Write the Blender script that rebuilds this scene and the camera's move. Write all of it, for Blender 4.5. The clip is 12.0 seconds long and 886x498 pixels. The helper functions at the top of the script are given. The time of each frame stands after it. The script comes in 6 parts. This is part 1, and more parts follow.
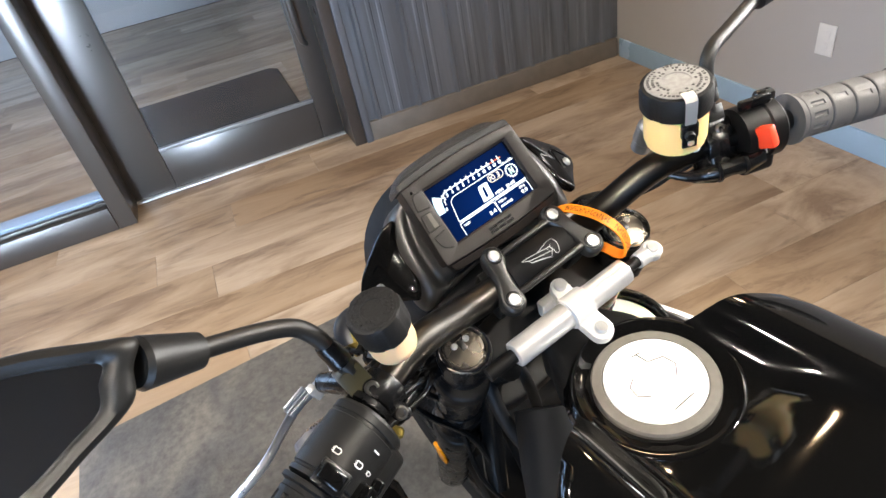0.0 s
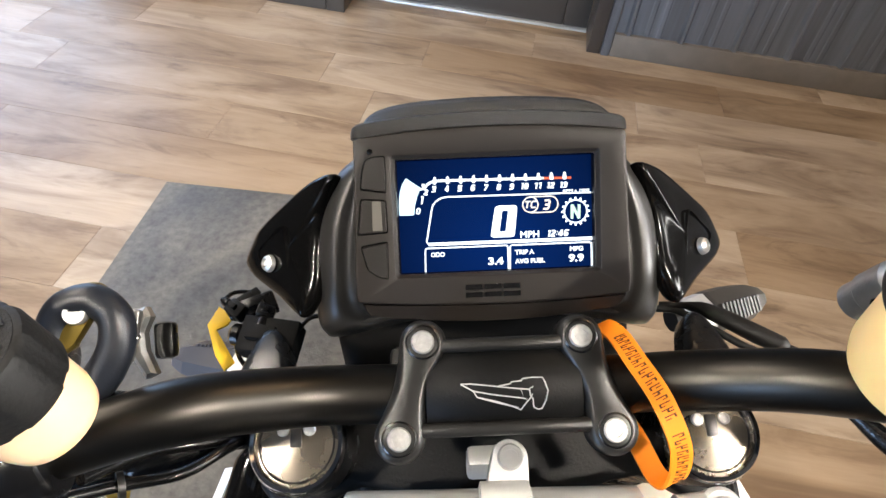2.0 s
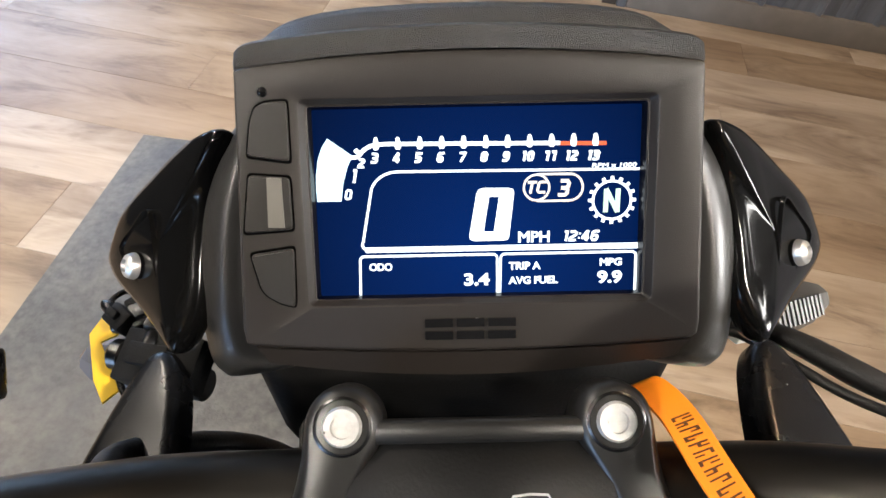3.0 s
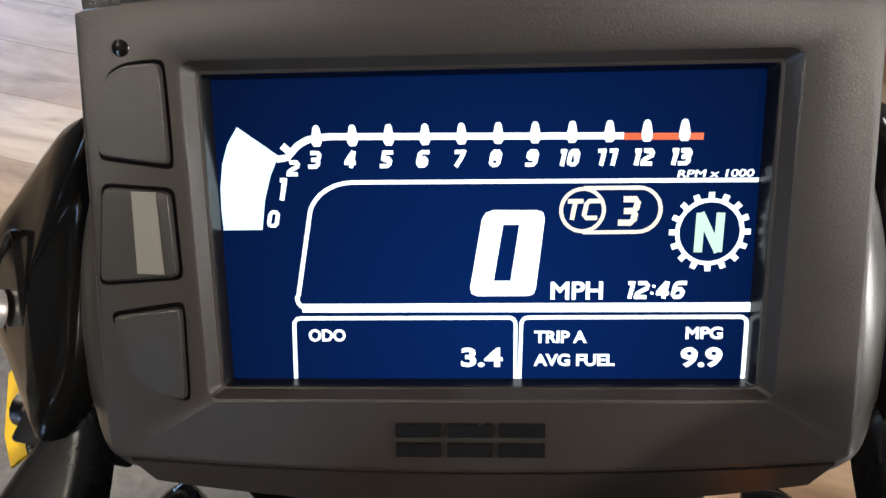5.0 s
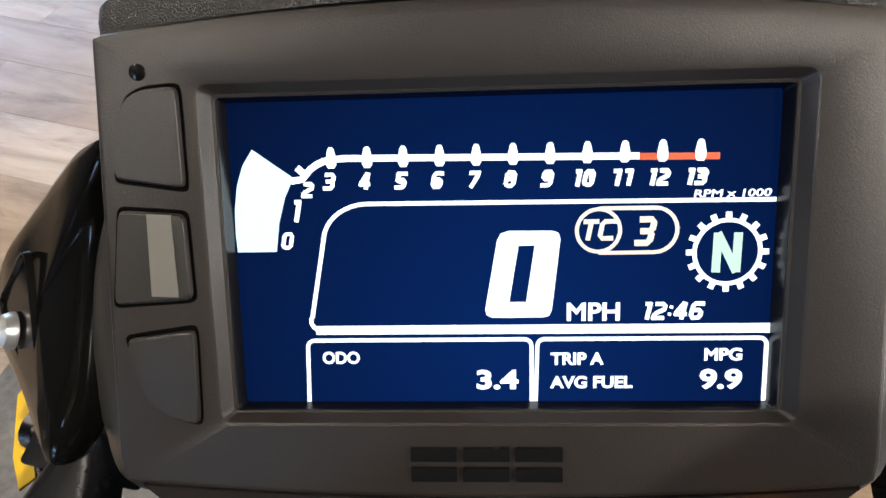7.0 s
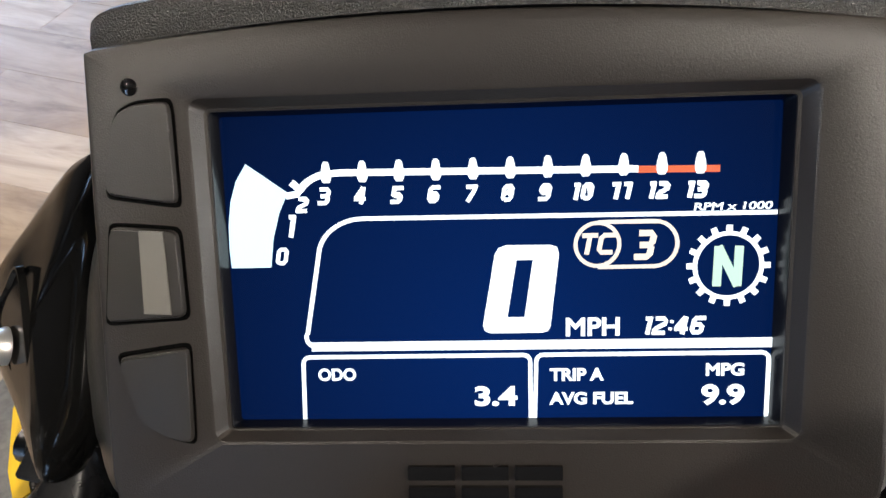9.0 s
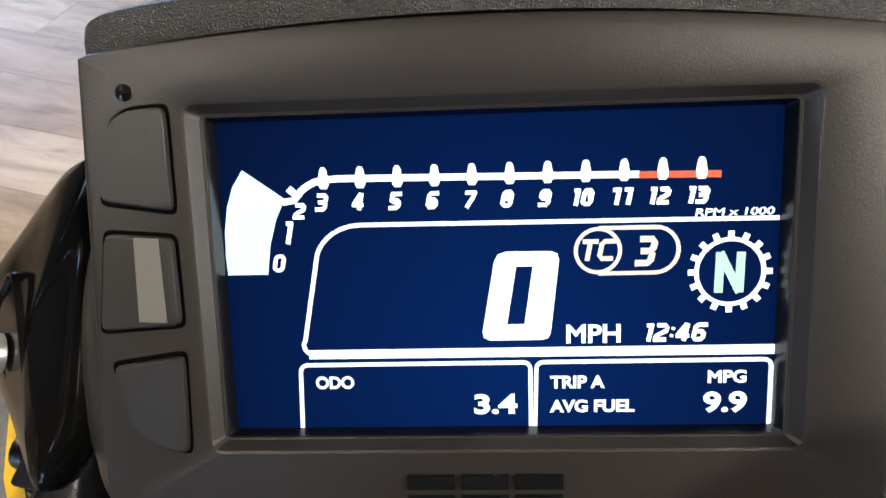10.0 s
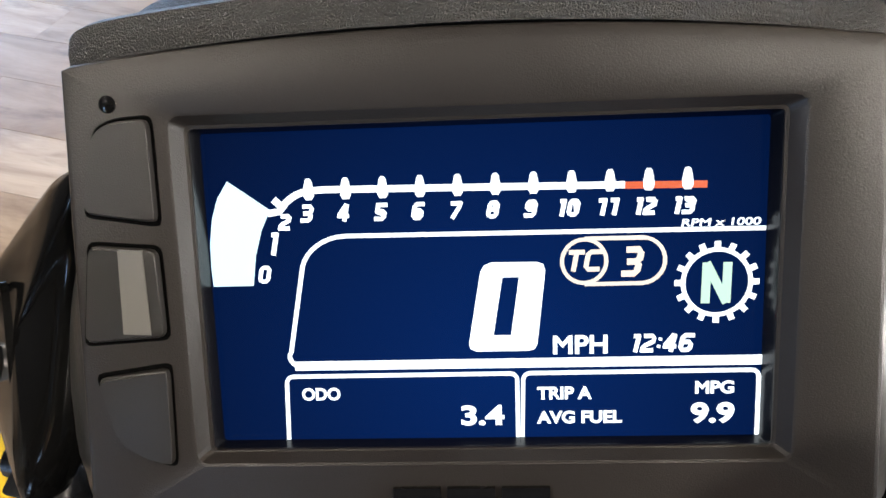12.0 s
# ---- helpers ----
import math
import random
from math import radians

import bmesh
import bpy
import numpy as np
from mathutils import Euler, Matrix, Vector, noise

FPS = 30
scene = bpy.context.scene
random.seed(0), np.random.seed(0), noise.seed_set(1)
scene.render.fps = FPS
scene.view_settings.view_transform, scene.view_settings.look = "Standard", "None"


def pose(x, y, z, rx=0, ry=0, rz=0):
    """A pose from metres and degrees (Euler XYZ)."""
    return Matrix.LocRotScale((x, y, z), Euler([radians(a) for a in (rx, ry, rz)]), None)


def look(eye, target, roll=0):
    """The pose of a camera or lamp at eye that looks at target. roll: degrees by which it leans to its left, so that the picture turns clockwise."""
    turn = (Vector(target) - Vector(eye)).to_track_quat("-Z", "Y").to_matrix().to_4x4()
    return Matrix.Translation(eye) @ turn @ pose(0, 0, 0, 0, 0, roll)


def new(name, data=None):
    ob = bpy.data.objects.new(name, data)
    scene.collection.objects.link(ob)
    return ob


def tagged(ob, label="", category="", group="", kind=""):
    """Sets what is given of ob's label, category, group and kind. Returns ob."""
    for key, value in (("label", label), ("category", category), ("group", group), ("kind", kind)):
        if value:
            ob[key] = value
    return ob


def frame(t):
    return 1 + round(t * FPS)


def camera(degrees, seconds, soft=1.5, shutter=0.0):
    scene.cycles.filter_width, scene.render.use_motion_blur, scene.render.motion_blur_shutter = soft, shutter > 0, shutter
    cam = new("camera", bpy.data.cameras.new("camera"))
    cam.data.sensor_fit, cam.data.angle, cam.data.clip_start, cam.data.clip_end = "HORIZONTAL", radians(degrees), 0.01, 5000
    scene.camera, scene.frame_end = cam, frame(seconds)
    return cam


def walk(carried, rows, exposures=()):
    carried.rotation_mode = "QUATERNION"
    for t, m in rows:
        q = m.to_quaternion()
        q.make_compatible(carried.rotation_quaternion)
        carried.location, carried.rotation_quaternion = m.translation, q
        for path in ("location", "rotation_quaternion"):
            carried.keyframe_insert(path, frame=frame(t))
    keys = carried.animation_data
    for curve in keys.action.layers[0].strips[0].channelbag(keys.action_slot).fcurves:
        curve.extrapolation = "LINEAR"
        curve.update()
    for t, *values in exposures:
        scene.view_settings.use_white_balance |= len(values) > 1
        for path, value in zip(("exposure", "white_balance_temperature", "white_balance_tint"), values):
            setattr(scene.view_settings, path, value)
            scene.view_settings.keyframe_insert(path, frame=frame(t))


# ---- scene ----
cam = camera(71.94, 12.0, soft=1.5)
PATH = [
    (0, (-0.20024, -0.47434, 1.37079), (0.02342, 0.29573, 0.77333), -12.18),
    (0.2, (-0.17164, -0.46563, 1.37445), (0.00358, 0.30119, 0.75696), -10.26),
    (0.5, (-0.12750, -0.47266, 1.35921), (-0.06092, 0.31228, 0.74322), -7.52),
    (0.8, (-0.08660, -0.47110, 1.36180), (-0.12112, 0.31675, 0.74690), -4.65),
    (1, (-0.05977, -0.46547, 1.36314), (-0.12442, 0.32725, 0.75699), -2.74),
    (1.2, (-0.03343, -0.42839, 1.34687), (-0.09423, 0.35424, 0.72736), -1.03),
    (1.3, (-0.02300, -0.39930, 1.33400), (-0.08097, 0.36439, 0.69103), 0.3),
    (1.5, (-0.01349, -0.33938, 1.30929), (-0.05933, 0.39564, 0.63280), 3.37),
    (1.7, (-0.01491, -0.28912, 1.28858), (-0.06683, 0.41824, 0.58363), 5.27),
    (2, (-0.01425, -0.23005, 1.25817), (-0.07441, 0.46780, 0.54446), 6.77),
    (2.5, (-0.00819, -0.17259, 1.21411), (-0.07151, 0.51192, 0.48786), 7.20),
    (3, (-0.00724, -0.12709, 1.18009), (-0.06052, 0.52174, 0.42102), 8.13),
    (3.5, (-0.00626, -0.08872, 1.16312), (-0.06827, 0.54975, 0.39598), 8.11),
    (3.7, (-0.00957, -0.08371, 1.15637), (-0.07258, 0.54518, 0.38143), 8.41),
    (5.3, (-0.00545, -0.06722, 1.13166), (-0.10591, 0.56906, 0.36676), 5.41),
    (5.5, (-0.00634, -0.06798, 1.13227), (-0.10843, 0.57143, 0.37021), 5.17),
    (6, (-0.00523, -0.06873, 1.13248), (-0.11161, 0.57866, 0.37778), 4.86),
    (6.5, (-0.00691, -0.06796, 1.13208), (-0.11596, 0.58148, 0.37952), 4.80),
    (7, (-0.00779, -0.06734, 1.13228), (-0.11641, 0.58417, 0.38146), 4.88),
    (9, (-0.00784, -0.06488, 1.13226), (-0.11748, 0.59306, 0.38721), 4.58),
    (9.5, (-0.00756, -0.06396, 1.13152), (-0.11669, 0.59532, 0.38758), 4.49),
    (10, (-0.00822, -0.06347, 1.13192), (-0.11598, 0.59714, 0.38896), 4.60),
    (10.5, (-0.00690, -0.06311, 1.13259), (-0.11450, 0.59876, 0.39073), 4.43),
    (11, (-0.00676, -0.06157, 1.13429), (-0.11417, 0.60153, 0.39350), 4.65),
    (11.5, (-0.00626, -0.06160, 1.13317), (-0.11298, 0.60269, 0.39335), 4.63),
    (12, (-0.00612, -0.06163, 1.13273), (-0.11417, 0.60255, 0.39301), 4.48),
]
walk(cam, [(t, look(eye, target, roll)) for t, eye, target, roll in PATH],
     [(0.0, 0.1), (1.0, 0.07), (2.0, 0.02), (3.0, 0.11), (3.7, 0.03), (5.3, -0.25), (12.0, -0.25)])

# ---------------------------------------------------------------- world and light
world = bpy.data.worlds.new("world")
scene.world = world
world.use_nodes = True
wn, wl = world.node_tree.nodes, world.node_tree.links
sky = wn.new("ShaderNodeTexSky")
sky.sky_type, sky.sun_disc = "NISHITA", False
sky.sun_elevation, sky.sun_rotation = radians(35), radians(200)
wl.new(sky.outputs[0], wn["Background"].inputs[0])
wn["Background"].inputs[1].default_value = 0.1
scene.view_settings.exposure = 0.0
WARM, COOL = (1.0, 0.89, 0.77), (0.42, 0.64, 1.0)


def area_lamp(name, at, aim, sx, sy, watts, colour, label, spread=180):
    data = bpy.data.lights.new(name, "AREA")
    data.shape, data.size, data.size_y, data.energy, data.color = "RECTANGLE", sx, sy, watts, colour
    data.spread = radians(spread)
    ob = new(name, data)
    ob.matrix_world = look(at, aim)
    return tagged(ob, label, "light")


# ---------------------------------------------------------------- materials
def mat(name, colour, rough=0.5, metal=0.0, vary=0.15, scale=30.0, bump=0.0, bump_scale=400.0, coat=0.0, emit=None, power=0.0, rough_vary=0.1,
        trans=0.0, ior=1.45, sub=0.0):
    m = bpy.data.materials.new(name)
    m.use_nodes = True
    n, l = m.node_tree.nodes, m.node_tree.links
    b = n["Principled BSDF"]
    b.inputs["Base Color"].default_value = (*colour, 1)
    b.inputs["Roughness"].default_value, b.inputs["Metallic"].default_value = rough, metal
    b.inputs["Coat Weight"].default_value, b.inputs["Coat Roughness"].default_value = coat, 0.04
    b.inputs["Transmission Weight"].default_value, b.inputs["IOR"].default_value = trans, ior
    if sub:
        b.inputs["Subsurface Weight"].default_value, b.inputs["Subsurface Scale"].default_value = sub, 0.01
    if emit:
        b.inputs["Emission Color"].default_value, b.inputs["Emission Strength"].default_value = (*emit, 1), power
    tc = n.new("ShaderNodeTexCoord")
    if vary or rough_vary:
        big = n.new("ShaderNodeTexNoise")
        big.inputs["Scale"].default_value, big.inputs["Detail"].default_value = scale, 6
        l.new(tc.outputs["Object"], big.inputs["Vector"])
        mix = n.new("ShaderNodeMix")
        mix.data_type = "RGBA"
        mix.inputs[6].default_value = (*[c * (1 - vary) for c in colour], 1)
        mix.inputs[7].default_value = (*[min(1, c * (1 + vary)) for c in colour], 1)
        l.new(big.outputs["Fac"], mix.inputs[0])
        l.new(mix.outputs[2], b.inputs["Base Color"])
        rr = n.new("ShaderNodeMapRange")
        rr.inputs["To Min"].default_value, rr.inputs["To Max"].default_value = max(0, rough - rough_vary), min(1, rough + rough_vary)
        l.new(big.outputs["Fac"], rr.inputs["Value"])
        l.new(rr.outputs[0], b.inputs["Roughness"])
    if bump:
        fine = n.new("ShaderNodeTexNoise")
        fine.inputs["Scale"].default_value, fine.inputs["Detail"].default_value = bump_scale, 3
        l.new(tc.outputs["Object"], fine.inputs["Vector"])
        bp = n.new("ShaderNodeBump")
        bp.inputs["Strength"].default_value, bp.inputs["Distance"].default_value = bump, 0.001
        l.new(fine.outputs["Fac"], bp.inputs["Height"])
        l.new(bp.outputs[0], b.inputs["Normal"])
    return m


def plank_material():
    m = mat("wood_plank", (0.3, 0.23, 0.17), 0.36, vary=0)
    n, l = m.node_tree.nodes, m.node_tree.links
    b = n["Principled BSDF"]
    tc, info = n.new("ShaderNodeTexCoord"), n.new("ShaderNodeObjectInfo")
    off = n.new("ShaderNodeVectorMath")
    off.operation = "ADD"
    mul = n.new("ShaderNodeMath")
    mul.operation, mul.inputs[1].default_value = "MULTIPLY", 57.0
    l.new(info.outputs["Random"], mul.inputs[0])
    l.new(tc.outputs["Object"], off.inputs[0])
    l.new(mul.outputs[0], off.inputs[1])

    def streaks(sx, sy, scale, detail, warp=0.0):
        mp = n.new("ShaderNodeMapping")
        mp.inputs["Scale"].default_value = (sx, sy, 1)
        l.new(off.outputs[0], mp.inputs["Vector"])
        t = n.new("ShaderNodeTexNoise")
        t.inputs["Scale"].default_value, t.inputs["Detail"].default_value = scale, detail
        t.inputs["Distortion"].default_value, t.inputs["Roughness"].default_value = warp, 0.62
        l.new(mp.outputs[0], t.inputs["Vector"])
        return t.outputs["Fac"]

    def ramp(fac, stops):
        r = n.new("ShaderNodeValToRGB")
        e = r.color_ramp.elements
        while len(e) < len(stops):
            e.new(0.5)
        for k, (p, c) in enumerate(stops):
            e[k].position, e[k].color = p, (*c, 1)
        l.new(fac, r.inputs[0])
        return r.outputs[0]

    def blend(kind, fac, a, c):
        x = n.new("ShaderNodeMix")
        x.data_type, x.blend_type = "RGBA", kind
        x.inputs[0].default_value = fac
        l.new(a, x.inputs[6])
        l.new(c, x.inputs[7])
        return x.outputs[2]

    tone = ramp(info.outputs["Random"], [(0.0, (0.31, 0.216, 0.134)), (0.3, (0.36, 0.266, 0.176)), (0.65, (0.41, 0.318, 0.228)), (1.0, (0.50, 0.412, 0.318))])
    broad = ramp(streaks(0.9, 3.6, 1.7, 5, 0.7), [(0.33, (0.56, 0.50, 0.46)), (0.52, (1, 0.98, 0.96)), (0.68, (1.20, 1.23, 1.28))])
    grain = ramp(streaks(2.0, 26, 3.0, 8, 0.8), [(0.30, (0.72, 0.69, 0.67)), (0.6, (1, 1, 1))])
    knots = ramp(streaks(2.0, 7, 1.3, 6, 1.4), [(0.30, (0.42, 0.38, 0.37)), (0.44, (1, 1, 1))])
    c = blend("MULTIPLY", 1.0, tone, broad)
    c = blend("MULTIPLY", 0.32, c, grain)
    c = blend("MULTIPLY", 0.6, c, knots)
    l.new(c, b.inputs["Base Color"])
    bp = n.new("ShaderNodeBump")
    bp.inputs["Strength"].default_value, bp.inputs["Distance"].default_value = 0.25, 0.001
    l.new(streaks(2.5, 60, 3.0, 8, 0.3), bp.inputs["Height"])
    l.new(bp.outputs[0], b.inputs["Normal"])
    return m


M_PLANK = plank_material()
M_SUB = mat("floor_joint", (0.13, 0.10, 0.075), 0.8)
M_WALL = mat("grey_wall_paint", (0.46, 0.44, 0.42), 0.75, vary=0.04, scale=2.0, bump=0.15, bump_scale=300)
# Unseen west and south walls are made dark to cut bounced light.
M_DARKWALL = mat("unseen_wall_dark", (0.05, 0.05, 0.053), 0.8, vary=0.05, scale=2.0, bump=0.15, bump_scale=300)
M_CEIL = mat("dark_ceiling_paint", (0.02, 0.02, 0.022), 0.9, vary=0.03, scale=2)
M_FRAME = mat("dark_bronze_frame", (0.105, 0.096, 0.092), 0.29, 0.6, vary=0.06, scale=6, rough_vary=0.04)
M_STEEL = mat("corrugated_steel", (0.135, 0.15, 0.17), 0.40, 0.4, vary=0.0, scale=5, rough_vary=0.12, bump=0.1, bump_scale=60)


def weather(m, low, high, stretch, scale):
    """Streaks of two tones along z."""
    n, l = m.node_tree.nodes, m.node_tree.links
    tc, mp, t = n.new("ShaderNodeTexCoord"), n.new("ShaderNodeMapping"), n.new("ShaderNodeTexNoise")
    mp.inputs["Scale"].default_value = (1, 1, stretch)
    t.inputs["Scale"].default_value, t.inputs["Detail"].default_value = scale, 6
    r = n.new("ShaderNodeValToRGB")
    r.color_ramp.elements[0].position, r.color_ramp.elements[1].position = 0.35, 0.68
    r.color_ramp.elements[0].color, r.color_ramp.elements[1].color = (*low, 1), (*high, 1)
    l.new(tc.outputs["Object"], mp.inputs["Vector"])
    l.new(mp.outputs[0], t.inputs["Vector"])
    l.new(t.outputs["Fac"], r.inputs[0])
    l.new(r.outputs[0], n["Principled BSDF"].inputs["Base Color"])


weather(M_STEEL, (0.150, 0.165, 0.192), (0.240, 0.268, 0.315), 0.06, 16)
M_BASE = mat("grey_base_trim", (0.20, 0.178, 0.155), 0.55, vary=0.3, scale=12)
M_BASEB = mat("satin_baseboard", (0.36, 0.52, 0.68), 0.25, 0.0, vary=0.15, scale=6)
M_RUBBERMAT = mat("rubber_mat", (0.116, 0.110, 0.100), 0.46, vary=0.7, scale=55, bump=1.0, bump_scale=130, rough_vary=0.2)


def scuffs(m):
    """Broad pale scuffs and darker, cooler patches over the grain."""
    n, l = m.node_tree.nodes, m.node_tree.links
    b = n["Principled BSDF"]
    tc, mp, t, r, x = n.new("ShaderNodeTexCoord"), n.new("ShaderNodeMapping"), n.new("ShaderNodeTexNoise"), n.new("ShaderNodeValToRGB"), n.new("ShaderNodeMix")
    mp.inputs["Scale"].default_value = (1.0, 0.45, 1.0)
    t.inputs["Scale"].default_value, t.inputs["Detail"].default_value, t.inputs["Distortion"].default_value = 4.0, 7, 1.2
    r.color_ramp.elements[0].position, r.color_ramp.elements[1].position = 0.36, 0.68
    r.color_ramp.elements[0].color, r.color_ramp.elements[1].color = (0.68, 0.70, 0.74, 1), (1.25, 1.20, 1.12, 1)
    x.data_type, x.blend_type = "RGBA", "MULTIPLY"
    x.inputs[0].default_value = 1.0
    old = b.inputs["Base Color"].links[0].from_socket
    l.new(tc.outputs["Object"], mp.inputs["Vector"])
    l.new(mp.outputs[0], t.inputs["Vector"])
    l.new(t.outputs["Fac"], r.inputs[0])
    l.new(old, x.inputs[6])
    l.new(r.outputs[0], x.inputs[7])
    l.new(x.outputs[2], b.inputs["Base Color"])


scuffs(M_RUBBERMAT)
M_DOORMAT = mat("door_mat", (0.035, 0.038, 0.042), 0.9, vary=0.3, scale=20, bump=0.6, bump_scale=200)
M_GLASS = mat("clear_glass", (1, 1, 1), 0.0, vary=0, rough_vary=0, trans=1.0, ior=1.45)
M_WHITEPL = mat("white_plastic", (0.78, 0.77, 0.74), 0.4, vary=0.03)
M_DASH = mat("moulded_grey_plastic", (0.0132, 0.0110, 0.0098), 0.42, ior=1.365, vary=0.10, scale=60, bump=0.13, bump_scale=3200, rough_vary=0.07)
M_HOOD = mat("grained_black_plastic", (0.017, 0.0160, 0.0146), 0.36, vary=0.25, scale=300, bump=0.8, bump_scale=2900)
M_SHELL = mat("satin_black_shell", (0.024, 0.0234, 0.0222), 0.34, ior=1.55, vary=0.1, scale=40, bump=0.1, bump_scale=900, rough_vary=0.05)
M_GAPSHADE = mat("gap_shade_black", (0.0012, 0.0012, 0.0012), 0.9, vary=0, rough_vary=0, ior=1.1)
M_BUTTON = mat("rubber_button", (0.0125, 0.0112, 0.0101), 0.44, ior=1.38, vary=0.06, scale=60, bump=0.10, bump_scale=4200)
M_GLOSS = mat("gloss_black_paint", (0.003, 0.003, 0.003), 0.07, vary=0, rough_vary=0, ior=1.5)
M_GASKET = mat("gloss_black_gasket", (0.002, 0.002, 0.002), 0.26, vary=0, rough_vary=0.03, ior=1.6)
M_CHEEK = mat("gloss_black_plastic", (0.003, 0.003, 0.003), 0.13, vary=0, rough_vary=0, ior=1.28)
M_SATIN = mat("satin_black_metal", (0.0035, 0.0035, 0.0038), 0.27, vary=0.2, scale=40, bump=0.08, bump_scale=700, rough_vary=0.06)
M_BAR = mat("anodised_black_bar", (0.046, 0.043, 0.039), 0.36, 1.0, vary=0.1, scale=40, rough_vary=0.05)
M_CABLE = mat("shiny_black_cable", (0.004, 0.004, 0.004), 0.22, vary=0.2, scale=60, bump=0.2, bump_scale=500, rough_vary=0.06)
M_DEEP = mat("dull_black_metal", (0.0025, 0.0025, 0.0025), 0.65, ior=1.30, vary=0.25, scale=30, bump=0.2, bump_scale=600)
M_CLAMP = mat("cast_black_clamp", (0.009, 0.0088, 0.0085), 0.33, vary=0.15, scale=60, bump=0.08, bump_scale=2200)
M_MATTE = mat("matte_black", (0.0040, 0.0040, 0.0040), 0.45, ior=1.30, vary=0.25, scale=30, bump=0.25, bump_scale=600)
M_SWITCH = mat("grained_switch_plastic", (0.010, 0.0098, 0.0094), 0.38, vary=0.12, scale=40, bump=0.2, bump_scale=1500)
M_RUBBER = mat("black_rubber", (0.006, 0.006, 0.006), 0.55, ior=1.35, vary=0.3, scale=25, bump=0.3, bump_scale=500)
M_ALU = mat("machined_aluminium", (0.80, 0.80, 0.79), 0.30, 0.75, vary=0.03, scale=30, rough_vary=0.015)
M_ALUCAST = mat("cast_aluminium", (0.64, 0.64, 0.625), 0.42, 0.45, vary=0.06, scale=50, bump=0.15, bump_scale=500)
M_CASTGREY = mat("tumbled_cast_metal", (0.36, 0.36, 0.35), 0.33, 0.85, vary=0.25, scale=90, bump=0.3, bump_scale=350)
M_LID = mat("bright_cap_lid", (0.93, 0.93, 0.92), 0.5, 0.05, vary=0.03, scale=20)
M_BOLT = mat("zinc_bolt", (0.56, 0.56, 0.55), 0.32, 0.8, vary=0.1, scale=200)
M_BRIGHTBOLT = mat("bright_zinc_bolt", (0.66, 0.66, 0.65), 0.32, 0.85, vary=0.35, scale=420, rough_vary=0.12)
M_DARKBOLT = mat("dark_bolt", (0.055, 0.055, 0.055), 0.35, 1.0, vary=0.1, scale=200)
M_FORKCAP = mat("fork_cap_metal", (0.23, 0.203, 0.165), 0.27, 0.95, vary=0.2, scale=60, rough_vary=0.06)
M_FLUID = mat("fluid_reservoir", (0.95, 0.64, 0.27), 0.35, vary=0.08, scale=30, sub=0.3)
M_FLUID2 = mat("pale_fluid_reservoir", (0.80, 0.57, 0.34), 0.35, vary=0.08, scale=30, sub=0.3)
M_CREAM = mat("translucent_white_tank", (0.82, 0.78, 0.60), 0.4, vary=0.08, scale=20, sub=0.3)
M_ORANGE = mat("orange_silicone", (0.95, 0.26, 0.01), 0.5, vary=0.06, scale=60)
M_INK = mat("brown_ink", (0.10, 0.03, 0.005), 0.6, vary=0)
M_YELLOW = mat("yellow_plastic_tag", (0.85, 0.52, 0.008), 0.6, vary=0.08, scale=60)
M_RED = mat("red_switch_plastic", (0.80, 0.06, 0.02), 0.35, vary=0.05)
M_AMBER = mat("amber_reflector", (0.85, 0.30, 0.01), 0.2, vary=0.1)
M_WHITEPAINT = mat("white_paint", (0.80, 0.80, 0.78), 0.2, vary=0.03, coat=0.5)
M_CLUTCHCAP = mat("rough_black_cap_top", (0.007, 0.007, 0.007), 0.6, ior=1.35, vary=0.5, scale=500, bump=1.0, bump_scale=420)
M_GRIP_SHEEN = mat("rubber_grip_painted_sheen", (0.10, 0.095, 0.09), 0.55, vary=0.25, scale=40, bump=0.3, bump_scale=700)
M_MIRROR = mat("mirror_glass", (0.85, 0.87, 0.88), 0.02, 1.0, vary=0, rough_vary=0)
M_CHROME = mat("chrome", (0.88, 0.89, 0.90), 0.06, 1.0, vary=0, rough_vary=0.0)
M_LEVER = mat("polished_lever", (0.46, 0.50, 0.56), 0.30, 0.9, vary=0.05, scale=30)
M_LENS = mat("smoked_lens", (0.14, 0.14, 0.155), 0.15, vary=0.05, coat=0.5)
M_CLEARLENS = mat("clear_ribbed_lens", (0.055, 0.051, 0.046), 0.42, vary=0.1)
M_CAPTOP = mat("worn_reservoir_cap_top", (0.24, 0.235, 0.225), 0.6, vary=0.45, scale=220, bump=0.6, bump_scale=260)
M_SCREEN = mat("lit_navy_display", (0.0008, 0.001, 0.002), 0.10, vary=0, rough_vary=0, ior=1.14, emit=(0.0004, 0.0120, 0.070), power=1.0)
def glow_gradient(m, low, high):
    """Viewing-angle falloff put into the emission colour: bluer towards the lower middle."""
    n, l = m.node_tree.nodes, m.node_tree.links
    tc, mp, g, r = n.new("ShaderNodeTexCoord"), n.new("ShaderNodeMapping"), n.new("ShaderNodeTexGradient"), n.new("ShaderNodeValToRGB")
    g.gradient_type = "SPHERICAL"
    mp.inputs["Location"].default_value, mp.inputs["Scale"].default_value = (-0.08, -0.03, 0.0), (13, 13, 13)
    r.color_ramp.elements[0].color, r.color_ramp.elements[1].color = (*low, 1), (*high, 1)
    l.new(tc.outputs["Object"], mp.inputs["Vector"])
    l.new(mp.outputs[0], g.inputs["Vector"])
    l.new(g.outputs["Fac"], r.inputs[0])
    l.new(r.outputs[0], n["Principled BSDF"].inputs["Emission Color"])


